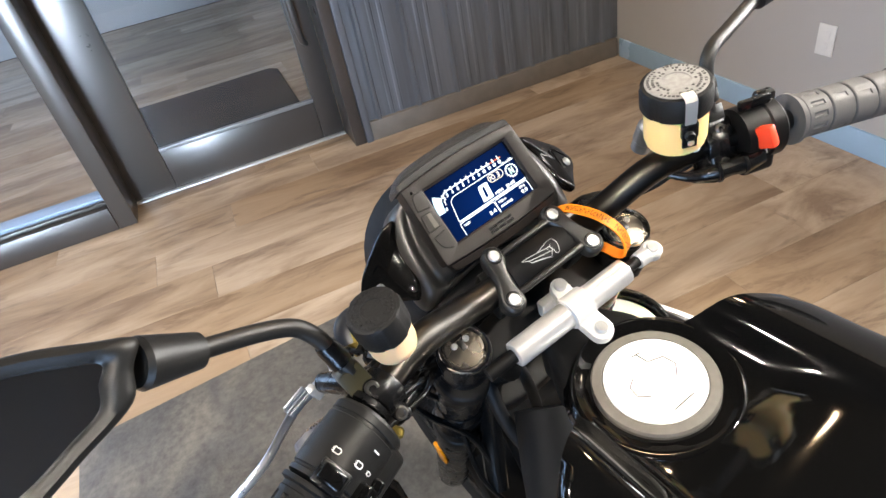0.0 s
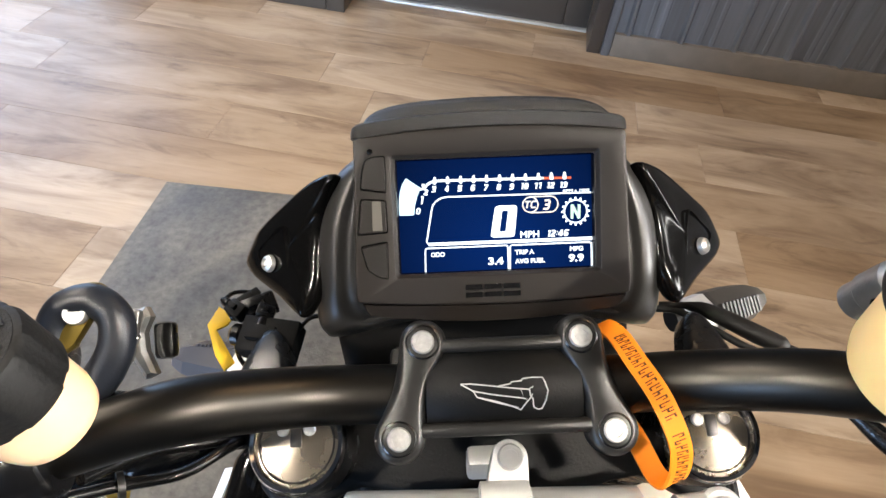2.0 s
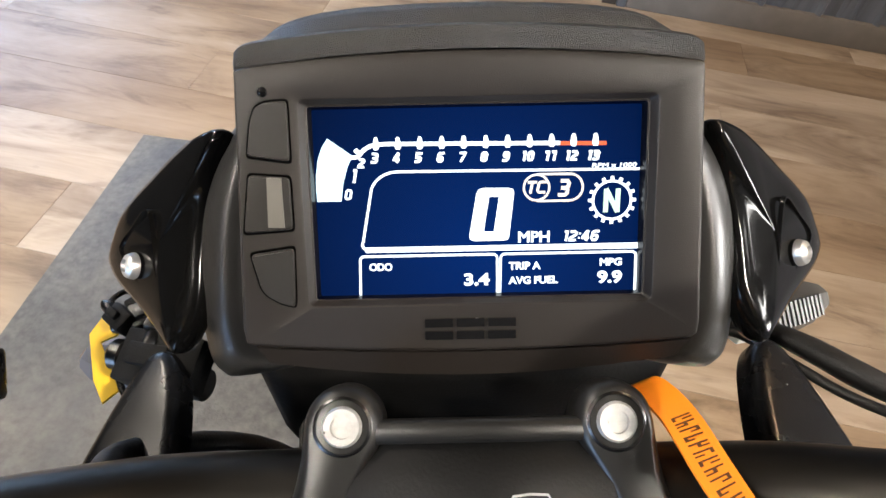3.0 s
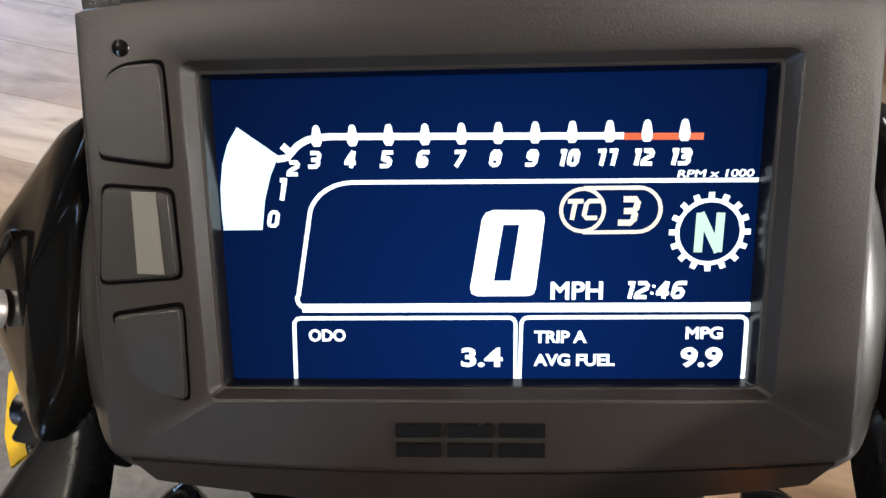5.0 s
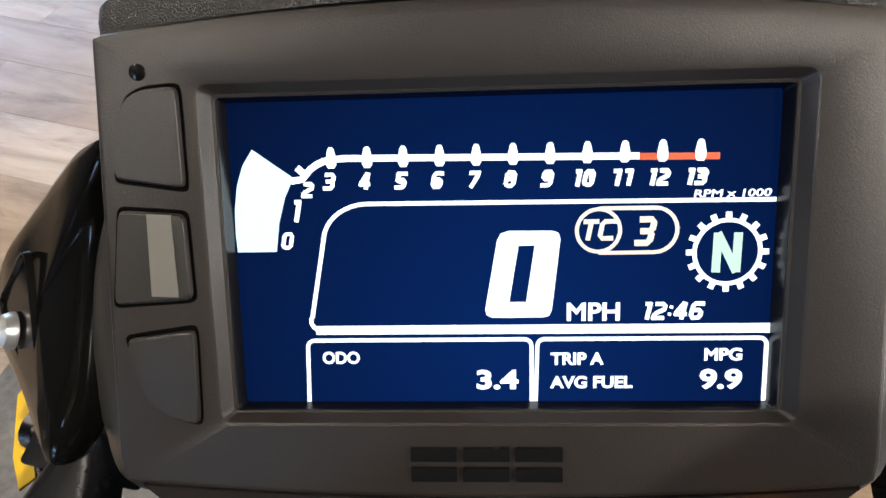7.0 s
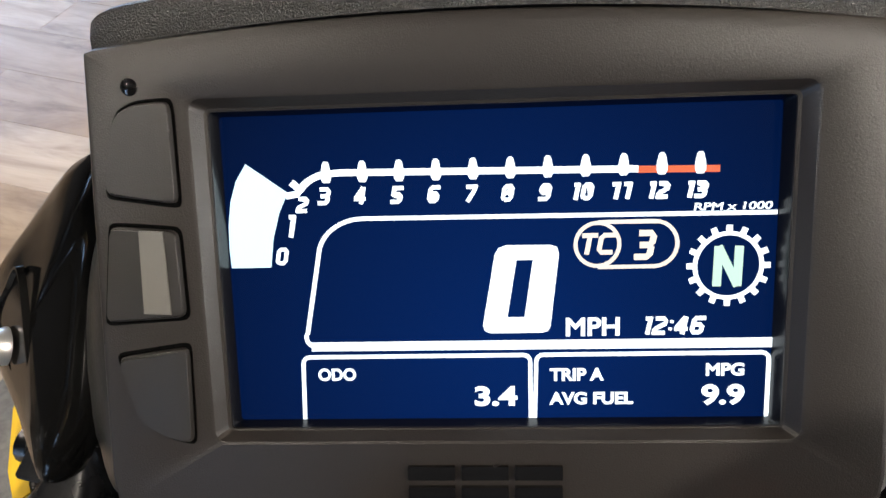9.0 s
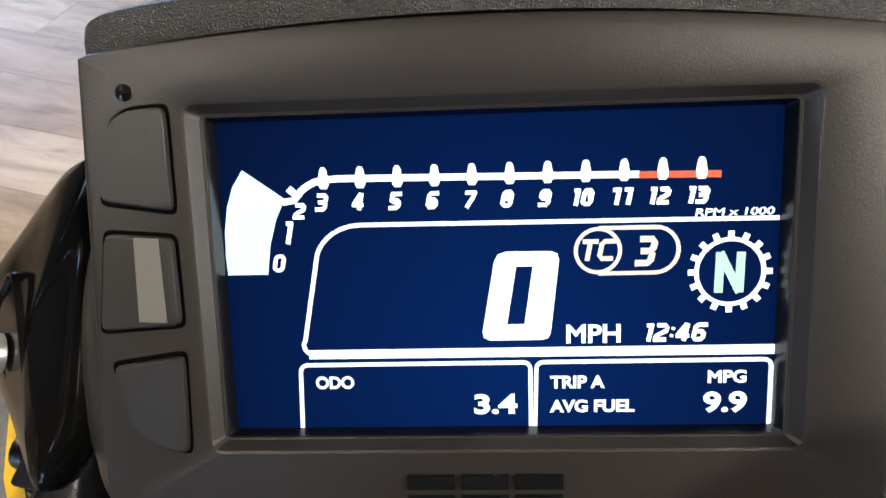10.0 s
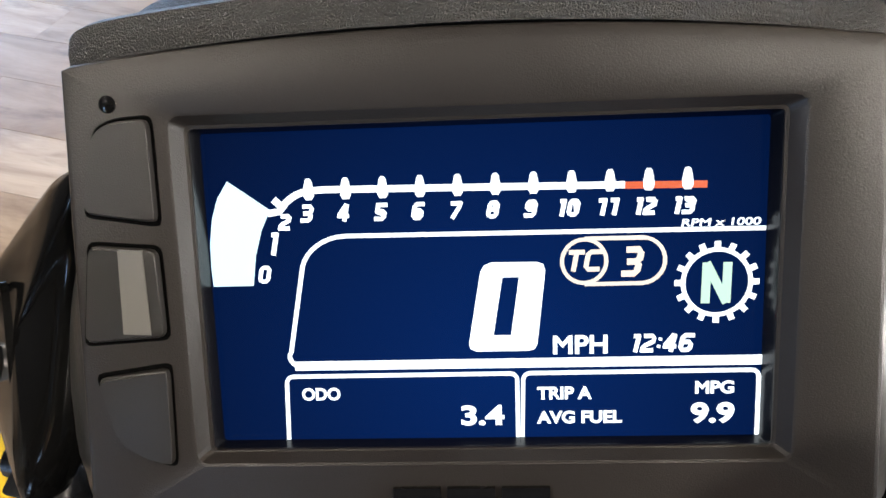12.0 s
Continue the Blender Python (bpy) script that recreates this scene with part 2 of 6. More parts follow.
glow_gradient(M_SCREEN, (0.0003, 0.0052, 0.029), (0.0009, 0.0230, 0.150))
M_LITWHITE = mat("lit_white_graphics", (0.01, 0.01, 0.01), 0.3, vary=0, rough_vary=0, emit=(0.86, 0.95, 1.0), power=2.0)
M_LITBAR = mat("lit_bar_graphics", (0.01, 0.01, 0.01), 0.3, vary=0, rough_vary=0, emit=(0.66, 0.90, 1.0), power=1.7)
M_LITRED = mat("lit_red_graphics", (0.01, 0.01, 0.01), 0.3, vary=0, rough_vary=0, emit=(1.0, 0.16, 0.05), power=1.0)
M_LITGREEN = mat("lit_green_graphics", (0.01, 0.01, 0.01), 0.3, vary=0, rough_vary=0, emit=(0.70, 1.0, 0.86), power=1.2)
M_LITTAN = mat("lit_tan_graphics", (0.01, 0.01, 0.01), 0.3, vary=0, rough_vary=0, emit=(1.0, 0.92, 0.82), power=1.3)
M_LAMP = mat("lamp_lens", (0.9, 0.9, 0.9), 0.4, vary=0, rough_vary=0, emit=(1.0, 0.9, 0.76), power=40.0)


# ---------------------------------------------------------------- mesh builders
def finish(name, bm, material, parent=None, label="", smooth=35):
    bmesh.ops.recalc_face_normals(bm, faces=bm.faces[:])
    me = bpy.data.meshes.new(name)
    bm.to_mesh(me)
    bm.free()
    if smooth:
        me.shade_smooth()
        me.set_sharp_from_angle(angle=radians(smooth))
    me.materials.append(material)
    ob = new(name, me)
    if parent:
        ob.parent = parent
    if label:
        ob["label"] = label
    return ob


def frame_of(at, z_axis, x_axis=(1, 0, 0)):
    z = Vector(z_axis).normalized()
    x = Vector(x_axis)
    x = (x - z * x.dot(z)).normalized()
    y = z.cross(x)
    m = Matrix((x, y, z)).transposed().to_4x4()
    m.translation = Vector(at)
    return m


def box(sx, sy, sz, m=None, bevel=0.0, seg=2):
    bm = bmesh.new()
    bmesh.ops.create_cube(bm, size=1, matrix=Matrix.Diagonal((sx, sy, sz, 1)))
    if bevel:
        bmesh.ops.bevel(bm, geom=bm.edges[:], offset=bevel, segments=seg, profile=0.5, affect="EDGES")
    bm.transform(m if m else Matrix())
    return bm


def span(x0, x1, y0, y1, z0, z1, bevel=0.0, seg=2):
    return box(x1 - x0, y1 - y0, z1 - z0, Matrix.Translation(((x0 + x1) / 2, (y0 + y1) / 2, (z0 + z1) / 2)), bevel, seg)


def join(*parts):
    out = bmesh.new()
    for p in parts:
        me = bpy.data.meshes.new("joining")
        p.to_mesh(me)
        p.free()
        out.from_mesh(me)
        bpy.data.meshes.remove(me)
    return out


def rings(loops, cap_start=True, cap_end=True, closed=True):
    bm = bmesh.new()
    rows = [[bm.verts.new(p) for p in loop] for loop in loops]
    k = len(loops[0])
    for a, b in zip(rows, rows[1:]):
        for i in range(k if closed else k - 1):
            j = (i + 1) % k
            bm.faces.new((a[i], a[j], b[j], b[i]))
    if cap_start:
        bm.faces.new(rows[0][::-1])
    if cap_end:
        bm.faces.new(rows[-1])
    return bm


def spline(points, per=6, closed=False):
    """Points on a smooth curve through the given ones."""
    pts = [Vector(p) for p in points]
    out, n = [], len(pts)
    for i in range(n if closed else n - 1):
        if closed:
            p0, p1, p2, p3 = pts[i - 1], pts[i], pts[(i + 1) % n], pts[(i + 2) % n]
        else:
            p1, p2 = pts[i], pts[i + 1]
            p0, p3 = pts[max(i - 1, 0)], pts[min(i + 2, n - 1)]
        for k in range(per):
            t = k / per
            out.append(0.5 * (2 * p1 + (p2 - p0) * t + (2 * p0 - 5 * p1 + 4 * p2 - p3) * t * t + (3 * p1 - p0 - 3 * p2 + p3) * t ** 3))
    if not closed:
        out.append(pts[-1])
    return out


def tube(points, radii, n=20, per=6, smooth=True):
    pts = spline(points, per) if smooth else [Vector(p) for p in points]
    if not hasattr(radii, "__len__"):
        radii = [radii] * len(points)
    last = len(points) - 1
    loops, side = [], None
    for i, p in enumerate(pts):
        s = i / (len(pts) - 1) * last
        k = min(int(s), last - 1)
        r = radii[k] + (radii[k + 1] - radii[k]) * (s - k)
        d = (pts[min(i + 1, len(pts) - 1)] - pts[max(i - 1, 0)]).normalized()
        if side is None:
            side = d.orthogonal().normalized()
        side = (side - d * side.dot(d)).normalized()
        up = d.cross(side)
        loops.append([p + r * (math.cos(a) * side + math.sin(a) * up) for a in (2 * math.pi * q / n for q in range(n))])
    return rings(loops)


def lathe(profile, m, n=40):
    """Turns (radius, height) pairs round the z axis of the pose m."""
    loops = [[m @ Vector((r * math.cos(a), r * math.sin(a), h)) for a in (2 * math.pi * q / n for q in range(n))] for r, h in profile]
    return rings(loops)


def hoop(profile, m, n=56):
    """Turns a closed outline of (radius, height) pairs round the z axis of the pose m."""
    loops = [[m @ Vector((r * math.cos(a), r * math.sin(a), h)) for a in (2 * math.pi * q / n for q in range(n))] for r, h in profile + profile[:1]]
    bm = rings(loops, False, False)
    bmesh.ops.remove_doubles(bm, verts=bm.verts[:], dist=1e-6)
    return bm


def prism(outline, depth, m, bevel=0.0, seg=2):
    """An outline in the xy plane of the pose m, raised from 0 to depth."""
    bm = rings([[(x, y, 0) for x, y in outline], [(x, y, depth) for x, y in outline]])
    if bevel:
        bmesh.ops.recalc_face_normals(bm, faces=bm.faces[:])
        top = [e for e in bm.edges if all(v.co.z > depth - 1e-6 for v in e.verts)]
        bmesh.ops.bevel(bm, geom=top, offset=bevel, segments=seg, profile=0.5, affect="EDGES")
    bm.transform(m)
    return bm


def capsule(a, b, ra, rb, n=10):
    """The outline of a bar with rounded ends of radius ra and rb."""
    a, b = Vector(a), Vector(b)
    t = math.atan2(b.y - a.y, b.x - a.x)
    out = [(b.x + rb * math.cos(t + s), b.y + rb * math.sin(t + s)) for s in np.linspace(-math.pi / 2, math.pi / 2, n)]
    out += [(a.x + ra * math.cos(t + s), a.y + ra * math.sin(t + s)) for s in np.linspace(math.pi / 2, 1.5 * math.pi, n)]
    return [tuple(map(float, p)) for p in out]


def hex_bolt(m, r, h, depth=0.10):
    """A round bolt head with a socket."""
    hx = r * 0.55
    loops = []
    for rr, z in ((r, 0), (r, h * 0.8), (r * 0.88, h), (hx, h), (hx, h * (1 - depth))):
        loops.append([m @ Vector((rr * math.cos(a), rr * math.sin(a), z)) for a in (2 * math.pi * q / 24 for q in range(24))])
    return rings(loops)


# ---------------------------------------------------------------- the room
Y_FRONT, Y_DOOR, X_EAST, X_WEST, Y_SOUTH, Y_FAR, H = 2.35, 2.55, 1.876, -4.3, -2.5, 6.6, 3.1


def setting(ob, label, category):
    return tagged(ob, label, category, kind="structure")


floor = setting(finish("floor", span(X_WEST - 0.2, X_EAST + 0.2, Y_SOUTH - 0.2, Y_FAR + 0.2, -0.06, -0.004), M_SUB, smooth=0), "grey-brown wood-look plank floor through both rooms", "floor")
setting(finish("ceiling", span(X_WEST - 0.2, X_EAST + 0.2, Y_SOUTH - 0.2, Y_FAR + 0.2, H, H + 0.1), M_CEIL, smooth=0), "dark painted ceiling above the showroom", "ceiling")
east = join(span(X_EAST, X_EAST + 0.15, Y_SOUTH - 0.2, -0.40, 0, H), span(X_EAST, X_EAST + 0.15, 0.15, Y_FAR + 0.2, 0, H),
            span(X_EAST, X_EAST + 0.15, -0.40, 0.15, 0, 0.95), span(X_EAST, X_EAST + 0.15, -0.40, 0.15, 2.25, H))
setting(finish("wall_east", east, M_WALL, smooth=0), "grey painted drywall with a satin baseboard and a window", "wall")
west = join(span(X_WEST - 0.15, X_WEST, Y_SOUTH - 0.2, 2.8, 0, H), span(X_WEST - 0.15, X_WEST, 6.2, Y_FAR + 0.2, 0, H),
            span(X_WEST - 0.15, X_WEST, 2.8, 6.2, 0, 0.2), span(X_WEST - 0.15, X_WEST, 2.8, 6.2, 2.5, H))
setting(finish("wall_west", west, M_DARKWALL, smooth=0), "unseen wall, made dark to cut bounce, with a wide window in the far room", "wall")
setting(finish("wall_far", span(X_WEST, X_EAST, Y_FAR, Y_FAR + 0.15, 0, H), M_WALL, smooth=0), "plain grey painted wall of the room behind the glass", "wall")
# south front: piers, sill and head round a tall glazed opening
south = join(span(X_WEST, -1.98, Y_SOUTH - 0.15, Y_SOUTH, 0, H), span(-1.32, X_EAST, Y_SOUTH - 0.15, Y_SOUTH, 0, H), span(-1.98, -1.32, Y_SOUTH - 0.15, Y_SOUTH, 2.1, H))
setting(finish("wall_south", south, M_DARKWALL, smooth=0), "unseen wall, made dark to cut bounce, with a glazed street door", "wall")
setting(finish("baseboard", span(X_EAST - 0.014, X_EAST, Y_SOUTH, Y_FRONT - 0.02, 0, 0.10, 0.003), M_BASEB), "satin blue-grey baseboard along the grey wall", "baseboard")


def storefront():
    # window_1: glazed screen beside the door, with a deep frame
    win = setting(new("window_1"), "tall shop window in a dark bronze frame", "window")
    x0, x1 = X_WEST, -0.805
    finish("bottom_rail", span(x0, x1 - 0.085, Y_FRONT, Y_FRONT + 0.12, 0.0, 0.118, 0.004), M_FRAME, win)
    finish("stile", span(x1 - 0.082, x1, Y_FRONT, Y_FRONT + 0.20, 0.0, 2.4, 0.004), M_FRAME, win)
    finish("top_rail", span(x0, x1 - 0.085, Y_FRONT, Y_FRONT + 0.12, 2.28, 2.4, 0.004), M_FRAME, win)
    finish("glazing_bead", span(x0, x1 - 0.085, Y_FRONT + 0.03, Y_FRONT + 0.055, 0.12, 0.137, 0.003), M_FRAME, win)
    # Blue daylight on the sill is put into its base colour.
    finish("sill", span(x0, x1 - 0.085, Y_FRONT + 0.075, Y_FRONT + 0.17, 0.12, 0.145, 0.003), mat("daylit_blue_sill", (0.22, 0.31, 0.44), 0.6, 0.0, vary=0.1, scale=8), win, "metal sill with its blue daylight tint painted on")
    g = finish("pane", span(x0, x1 - 0.085, Y_FRONT + 0.058, Y_FRONT + 0.064, 0.12, 2.28), M_GLASS, win, smooth=0)
    g.visible_shadow = False
    # door_1
    door = setting(new("door_1"), "closed dark bronze door with a large glass pane", "door")
    a, b = -0.86, 0.285
    ga, gb = -0.605, 0.172
    finish("stile", span(a, ga, Y_DOOR, Y_DOOR + 0.045, 0.012, 2.1, 0.003), M_FRAME, door)
    finish("stile", span(gb, b, Y_DOOR, Y_DOOR + 0.045, 0.012, 2.1, 0.003), M_FRAME, door)
    finish("bottom_rail", span(ga + 0.001, gb - 0.001, Y_DOOR, Y_DOOR + 0.045, 0.012, 0.212, 0.003), M_FRAME, door)
    finish("top_rail", span(ga + 0.001, gb - 0.001, Y_DOOR, Y_DOOR + 0.045, 1.98, 2.1, 0.003), M_FRAME, door)
    finish("glazing_bead", span(ga, gb, Y_DOOR - 0.006, Y_DOOR + 0.016, 0.213, 0.232, 0.004), mat("pale_bead", (0.25, 0.25, 0.26), 0.35, 0.3, vary=0.1), door, "lighter grey glazing bead")
    g = finish("pane", span(ga, gb, Y_DOOR + 0.02, Y_DOOR + 0.026, 0.21, 1.98), M_GLASS, door, smooth=0)
    g.visible_shadow = False
    finish("door_handle", tube([(0.225, Y_DOOR + 0.001, 0.50), (0.205, Y_DOOR - 0.030, 0.53), (0.196, Y_DOOR - 0.046, 0.60), (0.194, Y_DOOR - 0.05, 0.70), (0.194, Y_DOOR - 0.05, 1.40), (0.205, Y_DOOR - 0.030, 1.58), (0.225, Y_DOOR + 0.001, 1.61)], [0.012, 0.016, 0.018, 0.018, 0.018, 0.016, 0.012], 18), M_FRAME, door, "long dark bronze pull handle", 60)
    setting(finish("threshold", span(a, b, Y_DOOR - 0.02, Y_DOOR + 0.09, 0.0, 0.011, 0.003), M_ALUCAST), "low metal threshold under the glass door", "threshold")
    # head wall over door and window
    setting(finish("wall_north_head", span(X_WEST, X_EAST, Y_FRONT + 0.02, Y_FRONT + 0.2, 2.4, H), M_WALL, smooth=0), "grey wall above the shopfront", "wall")
    setting(finish("door_head", span(a, b, Y_DOOR - 0.02, Y_DOOR + 0.06, 2.104, 2.4, 0.003), M_FRAME), "dark bronze frame head over the door", "trim")
    # post at the end of the metal wall
    setting(finish("door_jamb", span(0.287, 0.345, Y_FRONT - 0.004, Y_FRONT + 0.2, 0, 2.4, 0.003), M_FRAME), "dark bronze door jamb", "trim")
    setting(finish("corner_trim", span(0.347, 0.383, Y_FRONT - 0.012, Y_FRONT + 0.05, 0, 2.4, 0.003), M_STEEL), "narrow grey metal corner trim", "trim")
    # corrugated steel wall
    prof, x = [], 0.385
    pitch = 0.222
    while x < X_EAST:
        for dx, dy in ((0.0, 0), (0.040, 0), (0.050, -0.019), (0.062, -0.019), (0.072, 0), (0.120, 0), (0.126, -0.003), (0.138, -0.003), (0.144, 0), (0.170, 0), (0.176, -0.003), (0.188, -0.003), (0.194, 0)):
            if x + dx < X_EAST - 0.002:
                prof.append((x + dx, dy))
        x += pitch
    prof.append((X_EAST - 0.002, 0))
    ring = [(px, Y_FRONT + 0.012 + py) for px, py in prof] + [(px, Y_FRONT + 0.016 + py) for px, py in prof[::-1]]
    bm = rings([[(px, py, z) for px, py in ring] for z in (0.1, 2.4)], False, False)
    setting(finish("wall_north", bm, M_STEEL, smooth=20), "weathered grey corrugated steel wall panels", "wall")
    setting(finish("wall_north_core", span(0.385, X_EAST, Y_FRONT + 0.03, Y_FRONT + 0.2, 0, 2.4), M_WALL, smooth=0), "plain wall behind the corrugated panels", "wall")
    setting(finish("base_trim", span(0.385, X_EAST - 0.016, Y_FRONT - 0.010, Y_FRONT + 0.028, 0, 0.102, 0.004), M_BASE), "grey-brown board at the foot of the metal wall", "trim")


storefront()

plate = tagged(new("outlet_plate"), "white plastic outlet plate on the grey wall", "outlet")
plate.location = (X_EAST, 1.10, 0.385)
finish("cover", box(0.006, 0.072, 0.115, Matrix.Translation((-0.003, 0, 0)), 0.002), M_WHITEPL, plate)
for dz in (-0.02, 0.02):
    finish("socket", box(0.004, 0.034, 0.028, Matrix.Translation((-0.0065, 0, dz)), 0.0015), M_WHITEPL, plate)

# daylight front behind the camera
front = setting(new("door_2"), "bright glazed street door", "door")
for x0, x1, z0, z1 in ((-1.98, -1.92, 0.01, 2.1), (-1.38, -1.32, 0.01, 2.1), (-1.919, -1.381, 0.01, 0.05), (-1.919, -1.381, 2.04, 2.1)):
    finish("stile", span(x0, x1, Y_SOUTH - 0.11, Y_SOUTH - 0.06, z0, z1, 0.003), M_FRAME, front)
g = finish("pane", span(-1.92, -1.38, Y_SOUTH - 0.09, Y_SOUTH - 0.084, 0.05, 2.04), M_GLASS, front, smooth=0)
g.visible_shadow = False
side = setting(new("window_2"), "wide window letting daylight into the far room", "window")
for i in range(4):
    y = 2.83 + i * 3.34 / 3
    finish("mullion", span(X_WEST - 0.11, X_WEST - 0.03, y - 0.03, y + 0.03, 0.2, 2.5, 0.003), M_FRAME, side)
g = finish("pane", span(X_WEST - 0.075, X_WEST - 0.069, 2.8, 6.2, 0.2, 2.5), M_GLASS, side, smooth=0)
g.visible_shadow = False
ground = setting(finish("ground", span(-80, 80, -120, 120, -0.12, -0.07), mat("pale_paving", (0.42, 0.41, 0.40), 0.8, vary=0.15, scale=1.0), smooth=0), "pale paving outside the shop", "ground")
light_ = setting(new("window_3"), "tall window beside the motorcycle letting in daylight", "window")
for y0, y1, z0, z1 in ((-0.40, -0.35, 0.95, 2.25), (0.10, 0.15, 0.95, 2.25), (-0.349, 0.099, 0.95, 1.00), (-0.349, 0.099, 2.20, 2.25)):
    finish("frame_bar", span(X_EAST + 0.04, X_EAST + 0.10, y0, y1, z0, z1, 0.003), M_FRAME, light_)
g = finish("pane", span(X_EAST + 0.066, X_EAST + 0.072, -0.35, 0.10, 1.00, 2.20), M_GLASS, light_, smooth=0)
g.visible_shadow = False
area_lamp("daylight_side", (X_EAST - 0.02, -0.125, 1.6), (0, -0.10, 1.15), 0.42, 1.18, 29, (1.0, 0.97, 0.93), "daylight through the side window", 105)
area_lamp("daylight_door", (-1.65, Y_SOUTH + 0.02, 1.03), (-1.65, 0, 1.03), 0.53, 1.96, 80, COOL, "daylight through the street door")
# Extra narrow lamp in the door opening, added for the glare on the stile.
area_lamp("stile_glare_lamp", (-1.60, Y_SOUTH + 0.03, 0.40), (-0.75, 2.5, 0.70), 0.50, 0.74, 13, (0.62, 0.80, 1.0), "added low narrow lamp that throws glare on the door stile", 34)
area_lamp("daylight_far", (X_WEST + 0.02, 4.5, 1.4), (0, 4.3, 0.9), 3.3, 2.2, 165, COOL, "daylight through the far window")


def ceiling_lamp(x, y, watts, colour, aim=None, spread=180):
    root = tagged(new("ceiling_lamp"), "round recessed warm white ceiling lamp", "lamp", group="ceiling lamps")
    root.location = (x, y, H)
    finish("trim_ring", hoop([(0.11, 0.0), (0.11, -0.012), (0.085, -0.016), (0.085, 0.0)], Matrix(), 32), M_WHITEPL, root)
    finish("lens", lathe([(0.083, -0.004), (0.083, -0.008)], Matrix(), 32), M_LAMP, root)
    data = bpy.data.lights.new("ceiling_lamp_light", "AREA")
    data.shape, data.size, data.energy, data.color = "DISK", 0.16, watts, colour
    ob = new("ceiling_lamp_light", data)
    data.spread = radians(spread)
    ob.matrix_world = look((x, y, H - 0.02), aim or (x, y, 0))
    ob["label"], ob["category"] = "warm light of the ceiling lamp", "light"


ceiling_lamp(1.66, -1.05, 18, (1.0, 0.90, 0.78), (0.0, -0.10, 0.95), 62)
ceiling_lamp(-1.35, -1.55, 13, (1.0, 0.90, 0.78), (0.0, -0.10, 0.95), 62)
ceiling_lamp(1.55, 0.30, 3, (1.0, 0.74, 0.46))
ceiling_lamp(1.10, 1.25, 12, (1.0, 0.64, 0.32))
ceiling_lamp(-2.0, 0.20, 47, WARM)
ceiling_lamp(-2.6, 1.45, 52, WARM)

# mats
MATX = [(-0.99, 1.07), (0.10, 1.19), (0.10, -2.2), (-0.80, -2.2)]
setting_mat = tagged(new("floor_mat"), "worn dark grey rubber mat under the motorcycle", "mat")
inner = [(-0.93, 1.0), (0.04, 1.11), (0.04, -2.1), (-0.75, -2.1)]
finish("field", rings([[(x, y, 0.001) for x, y in MATX], [(x, y, 0.002) for x, y in MATX], [(x, y, 0.009) for x, y in inner]], True, True), M_RUBBERMAT, setting_mat)
dm = tagged(new("door_mat"), "dark flat entrance mat inside the glass door", "mat")
finish("pile", prism([(-0.95, 3.05), (0.17, 3.05), (0.17, 3.9), (0.12, 3.96), (-0.9, 3.96), (-0.95, 3.9)], 0.008, Matrix.Translation((0, 0, 0.001)), 0.003), M_DOORMAT, dm)

# ---------------------------------------------------------------- the motorcycle
BASE = 1.043
bike = tagged(new("motorcycle"), "black naked sport motorcycle leaning on its side stand", "motorcycle")
POSE = Matrix.Translation((-0.00827, -0.00173, 1.03306)) @ pose(0, 0, 0, 0, 0, 11.8) @ pose(0, 0, 0, 0, -6, 0)
bike.matrix_world = POSE @ Matrix.Translation((0, 0, -BASE))


def part(name, bm, material, parent=None, label="", smooth=35):
    """A part of the motorcycle, in coordinates whose origin lies on the display."""
    ob = finish(name, bm, material, None, label, smooth)
    ob.parent = parent if parent else bike
    if not parent:
        ob.matrix_parent_inverse = Matrix.Translation((0, 0, BASE))
    return ob


CT, ST = math.cos(radians(50)), math.sin(radians(50))


def D(u, v, n):
    """Millimetres right, up and out of the display to the motorcycle's metres."""
    return Vector((u, v * CT - n * ST, v * ST + n * CT)) / 1000


DM = Matrix(((1, 0, 0, 0), (0, CT, -ST, 0), (0, ST, CT, 0), (0, 0, 0, 1)))


def star(poly, angles, c):
    """Where rays from c at those angles leave the outline."""
    out = []
    for a in angles:
        d = Vector((math.cos(a), math.sin(a)))
        best = None
        for (x0, y0), (x1, y1) in zip(poly, poly[1:] + poly[:1]):
            e = Vector((x1 - x0, y1 - y0))
            det = d.x * -e.y + d.y * e.x
            if abs(det) < 1e-9:
                continue
            bx, by = x0 - c[0], y0 - c[1]
            t = (bx * -e.y + by * e.x) / det
            s = (d.x * by - d.y * bx) / det
            if t > 0 and -1e-6 <= s <= 1 + 1e-6 and (best is None or t < best):
                best = t
        out.append((c[0] + d.x * best, c[1] + d.y * best))
    return out


def face_outline(grow=0.0):
    top = [(u, 62 - 3.9 * (u / 67) ** 2 + grow) for u in np.linspace(67.4, -67.4, 17)]
    bottom = [(u, -29.4 + 2.6 * (u / 66) ** 2 - grow) for u in np.linspace(-69.2, 68.6, 17)]
    left = [(-69.5 - grow, 57.0), (-70.2 - grow, 30), (-71.3 - grow, 0), (-72.1 - grow, -21), (-71.4 - grow, -25.4)]
    right = [(70.4 + grow, -25.4), (71 + grow, -21), (70.5 + grow, 0), (69.6 + grow, 30), (69.0 + grow, 57.0)]
    return [(float(a), float(b)) for a, b in top + left + bottom + right]


def rect(u0, u1, v0, v1, r=1.5):
    out = []
    for cu, cv, a0 in ((u1 - r, v1 - r, 0), (u0 + r, v1 - r, 90), (u0 + r, v0 + r, 180), (u1 - r, v0 + r, 270)):
        out += [(cu + r * math.cos(radians(a0 + s)), cv + r * math.sin(radians(a0 + s))) for s in (0, 30, 60, 90)]
    return out


